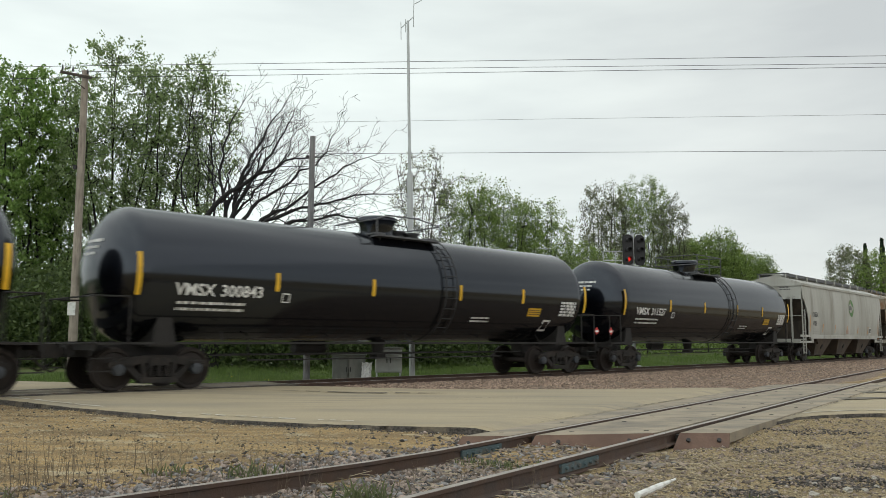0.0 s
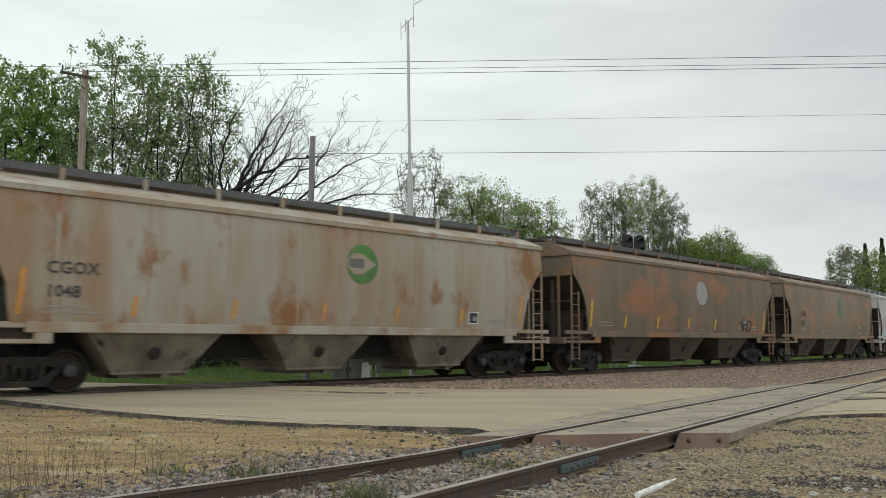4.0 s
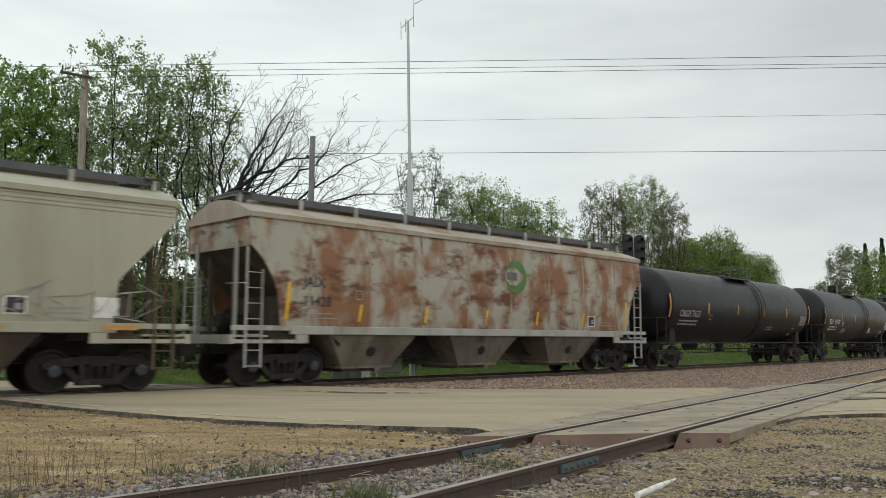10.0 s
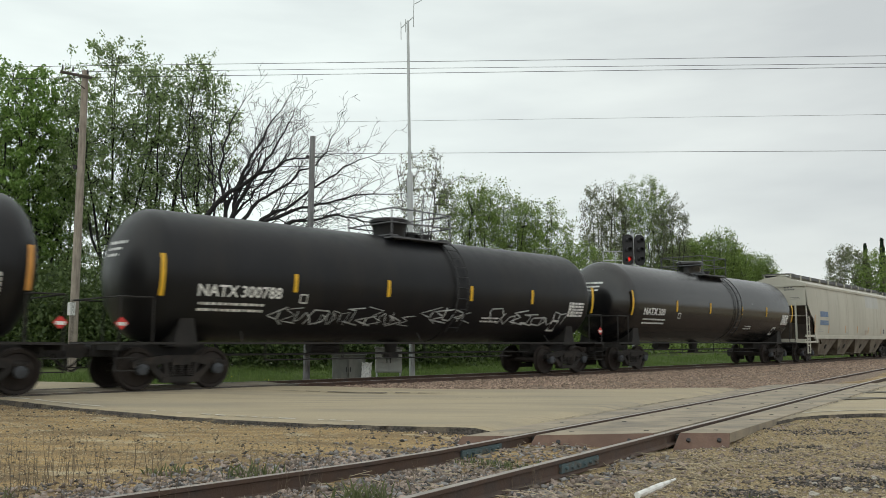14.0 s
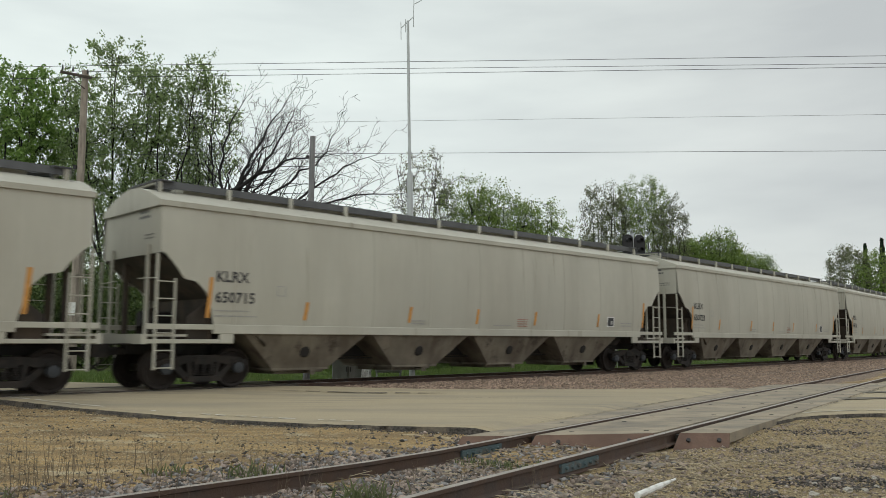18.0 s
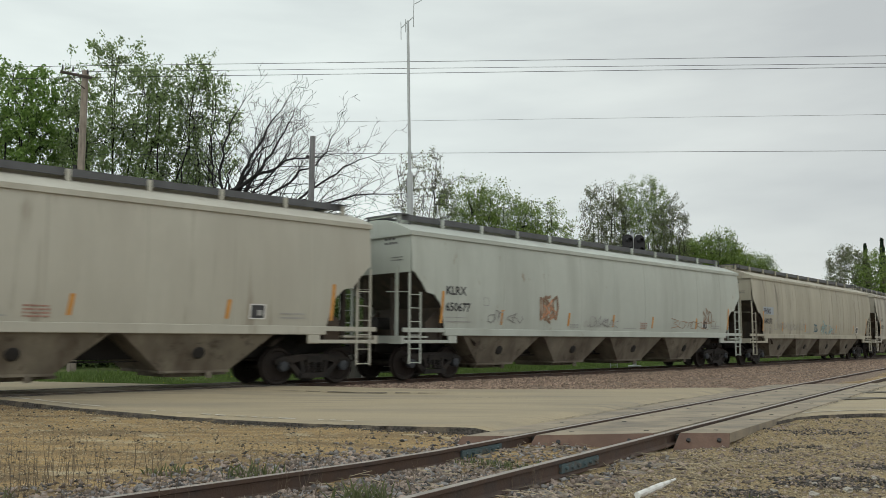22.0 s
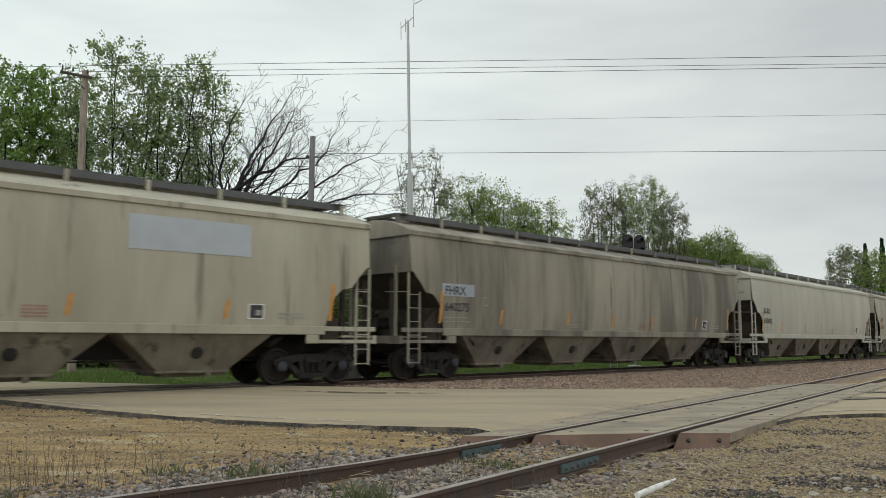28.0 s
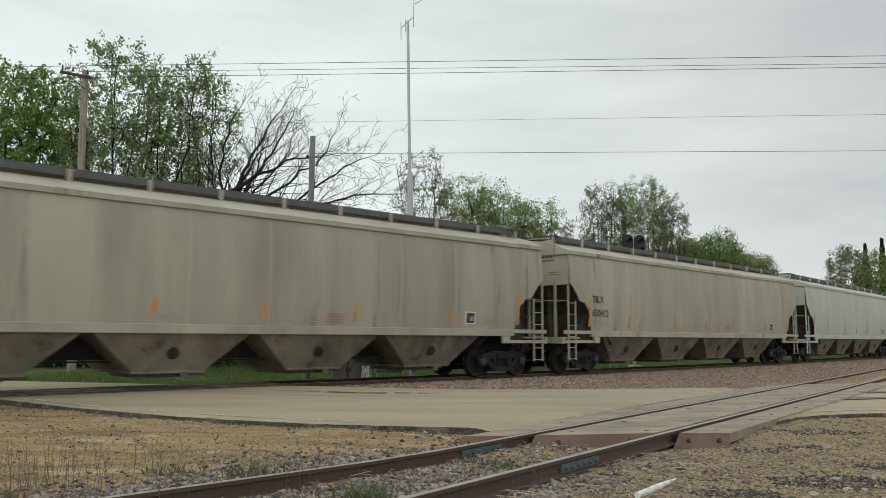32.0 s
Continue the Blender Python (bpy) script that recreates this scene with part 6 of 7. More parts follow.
def ramp(lat0, lat1, y0, run=0.2, drop=0.22):
    """A rusty steel plate that slopes down from a panel's near end, with two bolts."""
    bm = bmesh.new()
    p = []
    for y, z in ((y0, -0.043), (y0 - run, -0.043 - drop)):
        cx, _, a = siding(y)
        wide = 1 / math.sin(radians(a))
        p.append([Vector((cx - lat * wide, y, z - tilt(lat))) for lat in (lat0, lat1)])
    shift = Vector((0.10, 0, 0))
    p[1] = [p[1][0] - shift * 0.2, p[1][1] + shift * 0.6]
    top = [bm.verts.new(q) for q in (*p[0], p[1][1], p[1][0])]
    low = [bm.verts.new(q - Vector((0, 0, 0.03)) + Vector((0, 0.02, 0))) for q in (*p[0], p[1][1], p[1][0])]
    bm.faces.new(top)
    bm.faces.new(low[::-1])
    for k in range(4):
        bm.faces.new((top[k], low[k], low[(k + 1) % 4], top[(k + 1) % 4]))
    plate_ = part("end_ramp", bm, M_RUST, crossing, "rusty steel end ramp")
    for u in (0.22, 0.80):
        c = (p[0][0] * (1 - u) + p[0][1] * u) * 0.6 + (p[1][0] * (1 - u) + p[1][1] * u) * 0.4
        bm = bmesh.new()
        rod(bm, c + Vector((0, 0.01, -0.01)), c + Vector((0, -0.02, 0.02)), 0.028, n=8)
        part("bolt", bm, M_DARKMETAL, plate_)


PANEL_Y = [10.6, 12.9, 15.3, 17.9, 20.5, 23.1]
for lat0, lat1 in ((0.615, -0.615), (1.38, 0.88), (-0.88, -1.40)):
    for a, b in zip(PANEL_Y[:-1], PANEL_Y[1:]):
        skew_slab("panel", lat0, lat1, a + 0.008, b - 0.008, -0.041, 0.12, M_PANEL, crossing, "worn grey-brown crossing panel")
    ramp(lat0, lat1, 10.6)
for lat in (0.6625, -0.6625, 0.845, -0.845):
    skew_slab("flangeway_filler", lat + 0.045, lat - 0.045, 10.7, 23.1, -0.075, 0.1, M_RUBBER, crossing)
# bolts let into the panels
for y in PANEL_Y[:-1]:
    for dy in (0.35, 1.75):
        for lat in (-1.15, -0.4, 0.4, 1.15):
            x_, y_, a_deg = siding(y + dy)
            bm = bmesh.new()
            rod(bm, (x_ - lat * 1.23, y_, -0.06 - tilt(lat)), (x_ - lat * 1.23, y_, -0.038 - tilt(lat)), 0.035, n=8)
            part("lag_bolt", bm, M_RUBBER, crossing)

main_cross = tagged(new("main_crossing"), "dark crossing strips between the main rails", "level crossing", kind="structure")
for lat0, lat1 in ((-0.66, 0.66), (-1.05, -0.84), (0.84, 1.05)):
    for a, b in zip(frange(-6, 11, 2.4)[:-1], frange(-6, 11, 2.4)[1:]):
        bm = bmesh.new()
        q = [main_line(a + 0.01, lat0), main_line(b - 0.01, lat0), main_line(b - 0.01, lat1), main_line(a + 0.01, lat1)]
        up_ = [bm.verts.new((p[0], p[1], -0.008)) for p in q]
        dn_ = [bm.verts.new((p[0], p[1], -0.12)) for p in q]
        bm.faces.new(up_)
        bm.faces.new(dn_[::-1])
        for k in range(4):
            bm.faces.new((up_[k], dn_[k], dn_[(k + 1) % 4], up_[(k + 1) % 4]))
        part("panel", bm, M_PANEL if abs(lat0) < 0.7 else M_EDGE, main_cross, "worn crossing panel")

# sleepers
def sleeper_mesh(bm):
    box(bm, (0, 0, 0), (0.23, 2.6, 0.18), bevel=0.015)


side_ties = tagged(new("siding_sleepers"), "weathered timber sleepers half sunk in gravel", "sleepers", kind="structure")
rng = random.Random(4)
for y in frange(-2, 10.2, 0.43) + frange(23.4, 60, 0.43):
    x_, y_, a = siding(y)
    part("sleeper", kept("sleeper", sleeper_mesh), M_TIE, side_ties, "", pose(x_, y_, -0.297 + rng.uniform(-0.03, 0.012), 0, 0, a + rng.uniform(-3, 3)))
main_ties = tagged(new("main_sleepers"), "dark timber sleepers in the main ballast", "sleepers", kind="structure")
for s_ in frange(11.5, 75, 0.55):
    x_, y_, a = main_line(s_)
    part("sleeper", kept("sleeper", sleeper_mesh), M_TIE, main_ties, "", pose(x_, y_, -0.20, 0, 0, a))


def joint_mesh(bm):
    plate(bm, [(-0.42, -0.135), (0.42, -0.135), (0.42, -0.05), (-0.42, -0.05)], -0.045, -0.014)
    for x in (-0.33, -0.2, -0.07, 0.07, 0.2, 0.33):
        rod(bm, (x, -0.075, -0.092), (x, -0.04, -0.092), 0.02, n=6)


for y, lat in ((8.95, -0.7525), (9.35, 0.7525)):
    x_, y_, a = siding(y, lat)
    tagged(part("joint_bar", kept("joint_bar", joint_mesh), M_JOINT, None, "", pose(x_, y_, -0.03 - tilt(lat), 0, 0, a)), "bolted teal-grey joint bar on the siding rail", "rail joint")


# ---- loose stones ----
OCTA = np.array([(1, 0, 0), (-1, 0, 0), (0, 1, 0), (0, -1, 0), (0, 0, 1), (0, 0, -1)], float)
OFACE = np.array([(0, 2, 4), (2, 1, 4), (1, 3, 4), (3, 0, 4), (2, 0, 5), (1, 2, 5), (3, 1, 5), (0, 3, 5)])


def stones(name, pts, lo, hi, material, seed, label, category="gravel"):
    """Angular stones, each turned and shaped by chance, lying on the ground at the places given."""
    r = np.random.RandomState(seed)
    n = len(pts)
    size = lo + (hi - lo) * r.rand(n) ** 2
    v = OCTA[None] * (0.6 + 0.6 * r.rand(n, 6, 1)) + 0.25 * r.normal(size=(n, 6, 3))
    v *= (size[:, None, None] * np.array([1, 0.85, 0.6]) * (0.8 + 0.4 * r.rand(n, 1, 3)))
    a = r.rand(n) * 6.283
    c, s = np.cos(a)[:, None], np.sin(a)[:, None]
    v = np.stack([v[:, :, 0] * c - v[:, :, 1] * s, v[:, :, 0] * s + v[:, :, 1] * c, v[:, :, 2]], 2)
    v += np.asarray(pts)[:, None, :] + np.array([0, 0, 1])[None, None] * (size * 0.2)[:, None, None]
    f = (OFACE[None] + 6 * np.arange(n)[:, None, None]).reshape(-1)
    me = bpy.data.meshes.new(name)
    me.vertices.add(6 * n)
    me.vertices.foreach_set("co", v.reshape(-1))
    me.loops.add(len(f))
    me.loops.foreach_set("vertex_index", f)
    me.polygons.add(8 * n)
    me.polygons.foreach_set("loop_start", np.arange(8 * n) * 3)
    me.update()
    me.validate()
    return tagged(part(name, me, material), label, category, kind="stuff")


def bed_height(lat):
    return np.interp(lat, [q[0] for q in bed2], [q[1] for q in bed2])


rs = np.random.RandomState(8)
yy, ll = rs.uniform(3.6, 10.3, 44000), rs.uniform(-1.5, 2.6, 44000)
keep = (np.abs(np.abs(ll) - 0.7525) > 0.085) & (rs.rand(44000) < np.interp(ll, [-1.5, -0.9, -0.8, 0.8, 0.9, 1.5, 1.9, 2.5], [0.15, 0.5, 0.8, 0.8, 1.0, 0.9, 0.2, 0.04]))
keep &= rs.rand(44000) < np.interp(yy, [8.2, 9.2], [1.0, 0.3])
yy, ll = yy[keep], ll[keep]
xy = np.array([siding(a, b)[:2] for a, b in zip(yy, ll)])
zz = np.maximum(bed_height(ll) + np.array([twist(y) for y in yy]) * smooth_step(ll, 0.0, 0.7), ground_z(xy[:, 0], xy[:, 1]))
half_ = rs.rand(len(xy)) < 0.62
P3 = np.c_[xy, zz]
stones("ballast_stones", P3[half_], 0.011, 0.05, M_STONE, 1, "loose grey and pinkish crushed stones along the siding")
stones("ballast_stones", P3[~half_], 0.011, 0.048, surface("grey_ballast_stone", (0.25, 0.24, 0.235), 0.25, 6.0, 0.9, bump=0.4, bump_scale=60, island=0.85, each=False, spec=0.3), 2, "loose grey crushed stones along the siding")
# gravel on the open ground to the right of the siding
n_ = 165000
gy_ = 4.6 + 9.0 * rs.rand(n_) ** 1.5
gx_ = rs.uniform(-0.2, 9.5, n_)
sx_ = np.array([siding(y)[0] for y in gy_])
keep = (gx_ > sx_ + 1.15) & (gy_ < by_x(NEAR_EDGE, gx_) - 0.1)
gx_, gy_ = gx_[keep], gy_[keep]
G3 = np.c_[gx_, gy_, ground_z(gx_, gy_)]
blot = np.array([noise.noise(Vector((x * 0.9, y * 1.3, 3.0))) + 0.35 * noise.noise(Vector((x * 4, y * 5, 1.0))) for x, y in zip(gx_, gy_)])
for px0, py0, wx, wy in ((2.7, 7.4, 0.75, 0.45), (3.9, 7.9, 0.9, 0.4), (2.0, 9.4, 0.22, 0.3), (3.9, 10.2, 0.45, 0.35), (1.6, 8.3, 0.2, 0.35), (5.0, 9.0, 0.6, 0.4), (5.6, 11.8, 0.5, 0.3)):
    blot = np.maximum(blot - 0.02, 0.75 * np.exp(-((gx_ - px0) / wx) ** 2 - ((gy_ - py0) / wy) ** 2) + 0.5 * blot)
pick = rs.rand(len(blot))
near_ = np.interp(gy_, [5, 9, 13], [1.0, 0.8, 0.4])
stones("gravel", G3[(blot > 0.33) & (pick < 0.95 * near_)], 0.005, 0.026, M_STONE_DARK, 3, "dark cinder gravel in patches on the ground")
stones("gravel", G3[(pick >= 1 - 0.22 * near_)], 0.006, 0.034, M_STONE, 14, "grey and pinkish gravel strewn on the ground")
stones("gravel", G3[(blot <= 0.33) & (pick < 0.75 * near_)], 0.005, 0.021, M_STONE_TAN, 4, "tan gravel strewn on the ground")
n_ = 60000
hx_, hy_ = rs.uniform(-9, 2, n_), 5.0 + 10.5 * rs.rand(n_) ** 1.2
sx_ = np.array([siding(y)[0] for y in hy_])
keep = (hx_ < sx_ - 2.2) & (hy_ < by_x(NEAR_EDGE, hx_) - 0.1)
hx_, hy_ = hx_[keep], hy_[keep]
H3 = np.c_[hx_, hy_, ground_z(hx_, hy_)]
speck = rs.rand(len(H3)) < 0.035
stones("gravel", H3[~speck], 0.005, 0.019, M_STONE_TAN, 5, "fine tan gravel strewn on the shoulder")
stones("gravel", H3[speck], 0.005, 0.03, M_STONE_DARK, 15, "scattered dark stones and clods on the shoulder")
# crumbs broken off the road's edge
n_ = 3800
cx_ = rs.uniform(-11, 0.6, n_)
cy_ = by_x(NEAR_EDGE, cx_) - 0.03 - 0.09 * np.abs(rs.normal(size=n_))
stones("road_crumbs", np.c_[cx_, cy_, ground_z(cx_, cy_)], 0.005, 0.022, surface("asphalt_crumb", (0.085, 0.075, 0.065), 0.3, 6, 0.9, island=0.8, each=False), 16, "dark crumbs along the broken road edge", "rubble")
# straw and dead stalks lying about the siding
n_ = 800
ly_, ll_ = rs.uniform(5.0, 10.4, n_), rs.uniform(-2.4, 1.1, n_)
lxy = np.array([siding(a, b)[:2] for a, b in zip(ly_, ll_)])
la, ln_ = rs.rand(n_) * 6.283, 0.03 + 0.13 * rs.rand(n_) ** 2
lz = np.maximum(bed_height(ll_), ground_z(lxy[:, 0], lxy[:, 1])) + 0.02 + 0.02 * rs.rand(n_)
lv, lf = [], []
for k in range(n_):
    d = np.array([math.cos(la[k]), math.sin(la[k]), rs.uniform(-0.1, 0.25)]) * ln_[k]
    w = np.array([-math.sin(la[k]), math.cos(la[k]), 0]) * 0.003
    c = np.array([lxy[k, 0], lxy[k, 1], lz[k]])
    q = len(lv)
    lv += [tuple(c - d - w), tuple(c - d + w), tuple(c - d + (0, 0, 0.005)), tuple(c + d - w), tuple(c + d + w), tuple(c + d + (0, 0, 0.005))]
    lf += [(q, q + 1, q + 4, q + 3), (q + 1, q + 2, q + 5, q + 4), (q + 2, q, q + 3, q + 5)]
tagged(part("straw_litter", mesh_of("straw_litter", lv, lf), surface("bleached_straw", (0.38, 0.32, 0.22), 0.3, 6, 0.9, bump=0, island=0.7, each=False)), "bleached straw and dead stalks lying along the siding", "litter", kind="stuff")
# cracks and broken asphalt beside the panels
def crack(pts, wide, seed, material, label, holes=4):
    r = random.Random(seed)
    line = along(pts, 26)
    skip = {r.randint(4, 22) for _ in range(holes)}
    vs, fs = [], []
    for k, (x, y) in enumerate(line):
        taper = math.sin(math.pi * (k + 0.4) / 26.4)
        w0, w1 = wide * taper * r.uniform(0.5, 1.0), wide * taper * r.uniform(0.5, 1.0)
        j = min(wide * 1.2, 0.06) * noise.noise(Vector((k * 0.3, seed, 0)))
        z = road_z(x, y) + (0.016 if seed < 40 else 0.008)
        vs += [(x, y - w0 + j, z), (x, y + w1 + j, z)]
    for k in range(25):
        if k in skip:
            continue
        fs.append((2 * k, 2 * k + 2, 2 * k + 3, 2 * k + 1))
    tagged(part("asphalt_patch", mesh_of("asphalt_patch", vs, fs), material), label, "asphalt patch", kind="structure")


M_CRACK = surface("broken_dark_asphalt", (0.105, 0.092, 0.074), 0.4, 6, 0.95, bump=0.8, each=False, grain=(40, 0.7))
for k, (y0, y1, lat, wide) in enumerate(((11.4, 14.0, 1.5, 0.02), (13.6, 17.4, 1.5, 0.03), (16.8, 22.6, 1.46, 0.03), (13.0, 15.6, -1.46, 0.02), (15.4, 19.0, -1.48, 0.035), (18.8, 23.0, -1.48, 0.03))):
    crack([siding(y, lat)[:2] for y in frange(y0, y1, 0.4)], wide, k, M_CRACK, "dark broken asphalt beside the crossing panels")
M_PATCH = surface("dirty_worn_asphalt", (0.215, 0.19, 0.145), 0.25, 3, 0.95, bump=0.5, each=False, grain=(45, 0.35), stain=(0.13, 0.115, 0.09), stain_at=0.56, stain_scale=(1.5, 2.5, 1))
crack([(7.2, 16.6), (8.4, 17.0), (9.6, 17.3)], 0.35, 9, M_PATCH, "dirty worn asphalt patch beside the crossing panels", 0)
crack([(8.2, 18.6), (9.6, 19.0), (11.0, 19.4)], 0.3, 12, M_PATCH, "dirty worn asphalt patch beside the crossing panels", 0)
crack([(-3.9, 18.6), (-2.0, 18.3), (0.3, 18.1)], 0.13, 31, M_CRACK, "long dark crack across the road")
crack([(-0.4, 16.9), (1.6, 16.7), (2.6, 16.7)], 0.02, 32, M_CRACK, "thin dark crack across the road")
# main line ballast
n_ = 24000
ms, ml = 11.3 + 45 * rs.rand(n_) ** 1.6, rs.uniform(-4.7, -0.95, n_)
mxy = np.array([main_line(a, b)[:2] for a, b in zip(ms, ml)])
mz = np.interp(ml, [q[0] for q in bed], [q[1] for q in bed])
stones("ballast_stones", np.c_[mxy, mz], 0.025, 0.06, surface("pinkish_ballast_stone", (0.37, 0.27, 0.205), 0.25, 6.0, 0.9, bump=0.4, bump_scale=60, island=0.6, each=False, spec=0.3), 6, "pinkish crushed stones of the main ballast")

n_ = 16000
ms, ml = 13 + 34 * rs.rand(n_) ** 1.4, rs.uniform(-9.0, -4.7, n_)
mxy = np.array([main_line(a, b)[:2] for a, b in zip(ms, ml)])
inside = (mxy[:, 1] > by_x(FAR_EDGE, mxy[:, 0]) + 0.15) & (np.abs(mxy[:, 0] + 5.645 - 0.7162 * mxy[:, 1]) > 1.0)
stones("ballast_stones", np.c_[mxy, ground_z(mxy[:, 0], mxy[:, 1])][inside], 0.02, 0.05, MATS["pinkish_ballast_stone"], 17, "pinkish crushed stones between the two tracks")

# larger pale rocks and a white stick at the edge of the gravel
M_ROCK = surface("pale_limestone", (0.40, 0.38, 0.335), 0.2, 8, 0.9, bump=0.6, bump_scale=25, stain=(0.3, 0.27, 0.22), stain_at=0.58, stain_scale=(8, 8, 8))


def rock(x, y, size, seed):
    r = random.Random(seed)
    bm = bmesh.new()
    bmesh.ops.create_icosphere(bm, subdivisions=2, radius=1)
    for v_ in bm.verts:
        k = 0.7 * (1 + 0.7 * noise.noise(v_.co * 1.9 + Vector((seed * 3.7, 0, 0))))
        v_.co = Vector((v_.co.x * 1.0, v_.co.y * 0.8, v_.co.z * 0.6)) * k * size
    tagged(part("rock", bm, M_ROCK, None, "", pose(x, y, gz(x, y) + size * 0.12, 0, 0, r.uniform(0, 180))), "pale rough limestone rock lying in the gravel", "rock", "pale rocks")


for k, (x, y, s_) in enumerate(((2.97, 7.5, 0.05), (2.68, 7.67, 0.04), (3.77, 8.0, 0.055), (3.62, 7.47, 0.07), (4.18, 8.07, 0.05), (3.8, 7.52, 0.05), (3.24, 7.3, 0.06), (1.88, 7.38, 0.035), (3.36, 8.05, 0.035), (3.15, 7.65, 0.03), (3.45, 7.75, 0.04), (4.0, 7.7, 0.045))):
    rock(x, y, s_, k)
bm = bmesh.new()
rod(bm, (1.58, 6.78, -0.115), (1.85, 7.12, -0.10), 0.027, 0.026, 9)
rod(bm, (1.85, 7.12, -0.10), (2.06, 7.38, -0.085), 0.026, 0.008, 9)
tagged(part("white_stake", bm, surface("chipped_white_paint", (0.75, 0.75, 0.72), 0.1, 6, 0.7, stain=(0.4, 0.36, 0.3), stain_at=0.6, stain_scale=(10, 10, 10))), "short white painted stake lying in the gravel", "stake")

# ---- weeds and grass ----
M_DRY = surface("dry_stalk", (0.15, 0.115, 0.08), 0.3, 8, 0.9, bump=0)
M_BLADE = leaf_mat("grass_blades", (0.07, 0.12, 0.025), (0.17, 0.25, 0.06))
M_WEED = leaf_mat("dull_weed_leaves", (0.075, 0.10, 0.04), (0.18, 0.20, 0.09))
M_DANDELION = surface("yellow_flower", (0.75, 0.55, 0.03), 0.1, 5, 0.8, bump=0)


def dry_weed(x, y, h, n, seed):
    r = random.Random(seed)
    weed = new("dry_weed")
    weed.matrix_basis = Matrix.Translation((x, y, gz(x, y)))
    tagged(weed, "thin dry brown weed stalks rising from the gravel", "weed", "dry weeds")
    for _ in range(n):
        bm = bmesh.new()
        p = Vector((r.gauss(0, 0.09), r.gauss(0, 0.09), -0.02))
        d = Vector((r.gauss(0, 0.12), r.gauss(0, 0.12), 1)).normalized()
        ln = h * r.uniform(0.5, 1.1)
        for k in range(4):
            q = p + (d + Vector((r.gauss(0, 0.05), r.gauss(0, 0.05), 0))) * ln / 4
            rod(bm, p, q, 0.0026 * (1 - 0.15 * k), 0.0024 * (1 - 0.2 * k), 4, False)
            if k > 0 and r.random() < 0.7:
                s = Vector((r.gauss(0, 1), r.gauss(0, 1), 1.2)).normalized() * ln * 0.18
                rod(bm, q - s * 0.01, q + s, 0.0018, 0.0013, 3, False)
            p = q
        part("stalk", bm, M_DRY, weed)


rng = random.Random(12)
for k in range(30):
    y = rng.uniform(5.7, 8.6)
    x = at_view(rng.uniform(-20, 215) if k < 22 else rng.uniform(215, 560), y)
    dry_weed(x, y, rng.uniform(0.25, 0.55), rng.randint(3, 6), 200 + k)
for k, (px_, y, h) in enumerate(((448, 7.7, 0.42), (462, 7.6, 0.3), (555, 8.6, 0.35), (690, 7.5, 0.25), (905, 7.4, 0.3), (940, 7.6, 0.25), (1170, 9.3, 0.3), (820, 7.9, 0.2), (1085, 8.4, 0.22), (1060, 6.9, 0.2))):
    dry_weed(at_view(px_, y), y, h, 5, 300 + k)


def tuft(x, y, h, n, seed, wide=0.12, material=None, label="small green weed tuft growing in the ballast"):
    r = np.random.RandomState(seed)
    base = np.c_[r.normal(size=(n, 2)) * wide, np.zeros(n)]
    tip = base + np.c_[r.normal(size=(n, 2)) * h * 0.35, h * r.uniform(0.4, 1.1, n)]
    side = np.c_[r.normal(size=(n, 2)), np.zeros(n)]
    side *= (0.008 / np.linalg.norm(side, axis=1))[:, None]
    v = np.stack([base - side, base + side, (base + tip) / 2 + side + np.array([0, 0, 0.1 * h]), tip], 1).reshape(-1, 3)
    me = mesh_of("tuft", v.tolist(), [(4 * k, 4 * k + 1, 4 * k + 2, 4 * k + 3) for k in range(n)])
    return tagged(part("weed_tuft", me, material or M_WEED, None, "", (x, y, gz(x, y) + 0.01)), label, "weed", "green weeds", "stuff")


for k, (px_, y, h, n) in enumerate(((650, 6.9, 0.17, 80), (300, 7.8, 0.09, 26), (318, 7.9, 0.09, 26), (445, 7.75, 0.16, 36), (575, 6.4, 0.06, 30), (640, 6.6, 0.10, 40), (930, 8.6, 0.07, 40), (880, 8.8, 0.08, 60), (470, 7.9, 0.1, 40), (20, 6.5, 0.1, 40), (985, 8.9, 0.07, 40), (1350, 6.8, 0.05, 60), (840, 9.0, 0.06, 50))):
    tuft(at_view(px_, y), y, h, n, 400 + k)


def lawn(name, n, s0, s1, l0, l1, h, seed, label, material=None):
    """Blades of grass over a strip beside the main track."""
    r = np.random.RandomState(seed)
    s, l = r.uniform(s0, s1, n), l0 + (l1 - l0) * r.rand(n)
    xy = np.array([main_line(a, b)[:2] for a, b in zip(s, l)])
    base = np.c_[xy, ground_z(xy[:, 0], xy[:, 1])]
    out = (base[:, 1] < by_x(FAR_EDGE, base[:, 0]) + 0.3) & (base[:, 0] < -3)
    base = base[~out]
    n = len(base)
    hh = h * r.uniform(0.35, 1.25, n) * (0.7 + 0.5 * np.sin(base[:, 0] * 0.9) * np.sin(base[:, 1] * 0.7))
    tip = base + np.c_[r.normal(size=(n, 2)) * hh[:, None] * 0.4, hh]
    side = np.c_[r.normal(size=(n, 2)), np.zeros(n)]
    side *= (0.014 / np.linalg.norm(side, axis=1))[:, None]
    v = np.stack([base - side, base + side, tip], 1).reshape(-1, 3)
    me = bpy.data.meshes.new(name)
    me.vertices.add(3 * n)
    me.vertices.foreach_set("co", v.reshape(-1))
    me.loops.add(3 * n)
    me.loops.foreach_set("vertex_index", np.arange(3 * n))
    me.polygons.add(n)
    me.polygons.foreach_set("loop_start", np.arange(n) * 3)
    me.update()
    me.validate()
    return tagged(part(name, me, material or M_BLADE), label, "grass", kind="stuff")


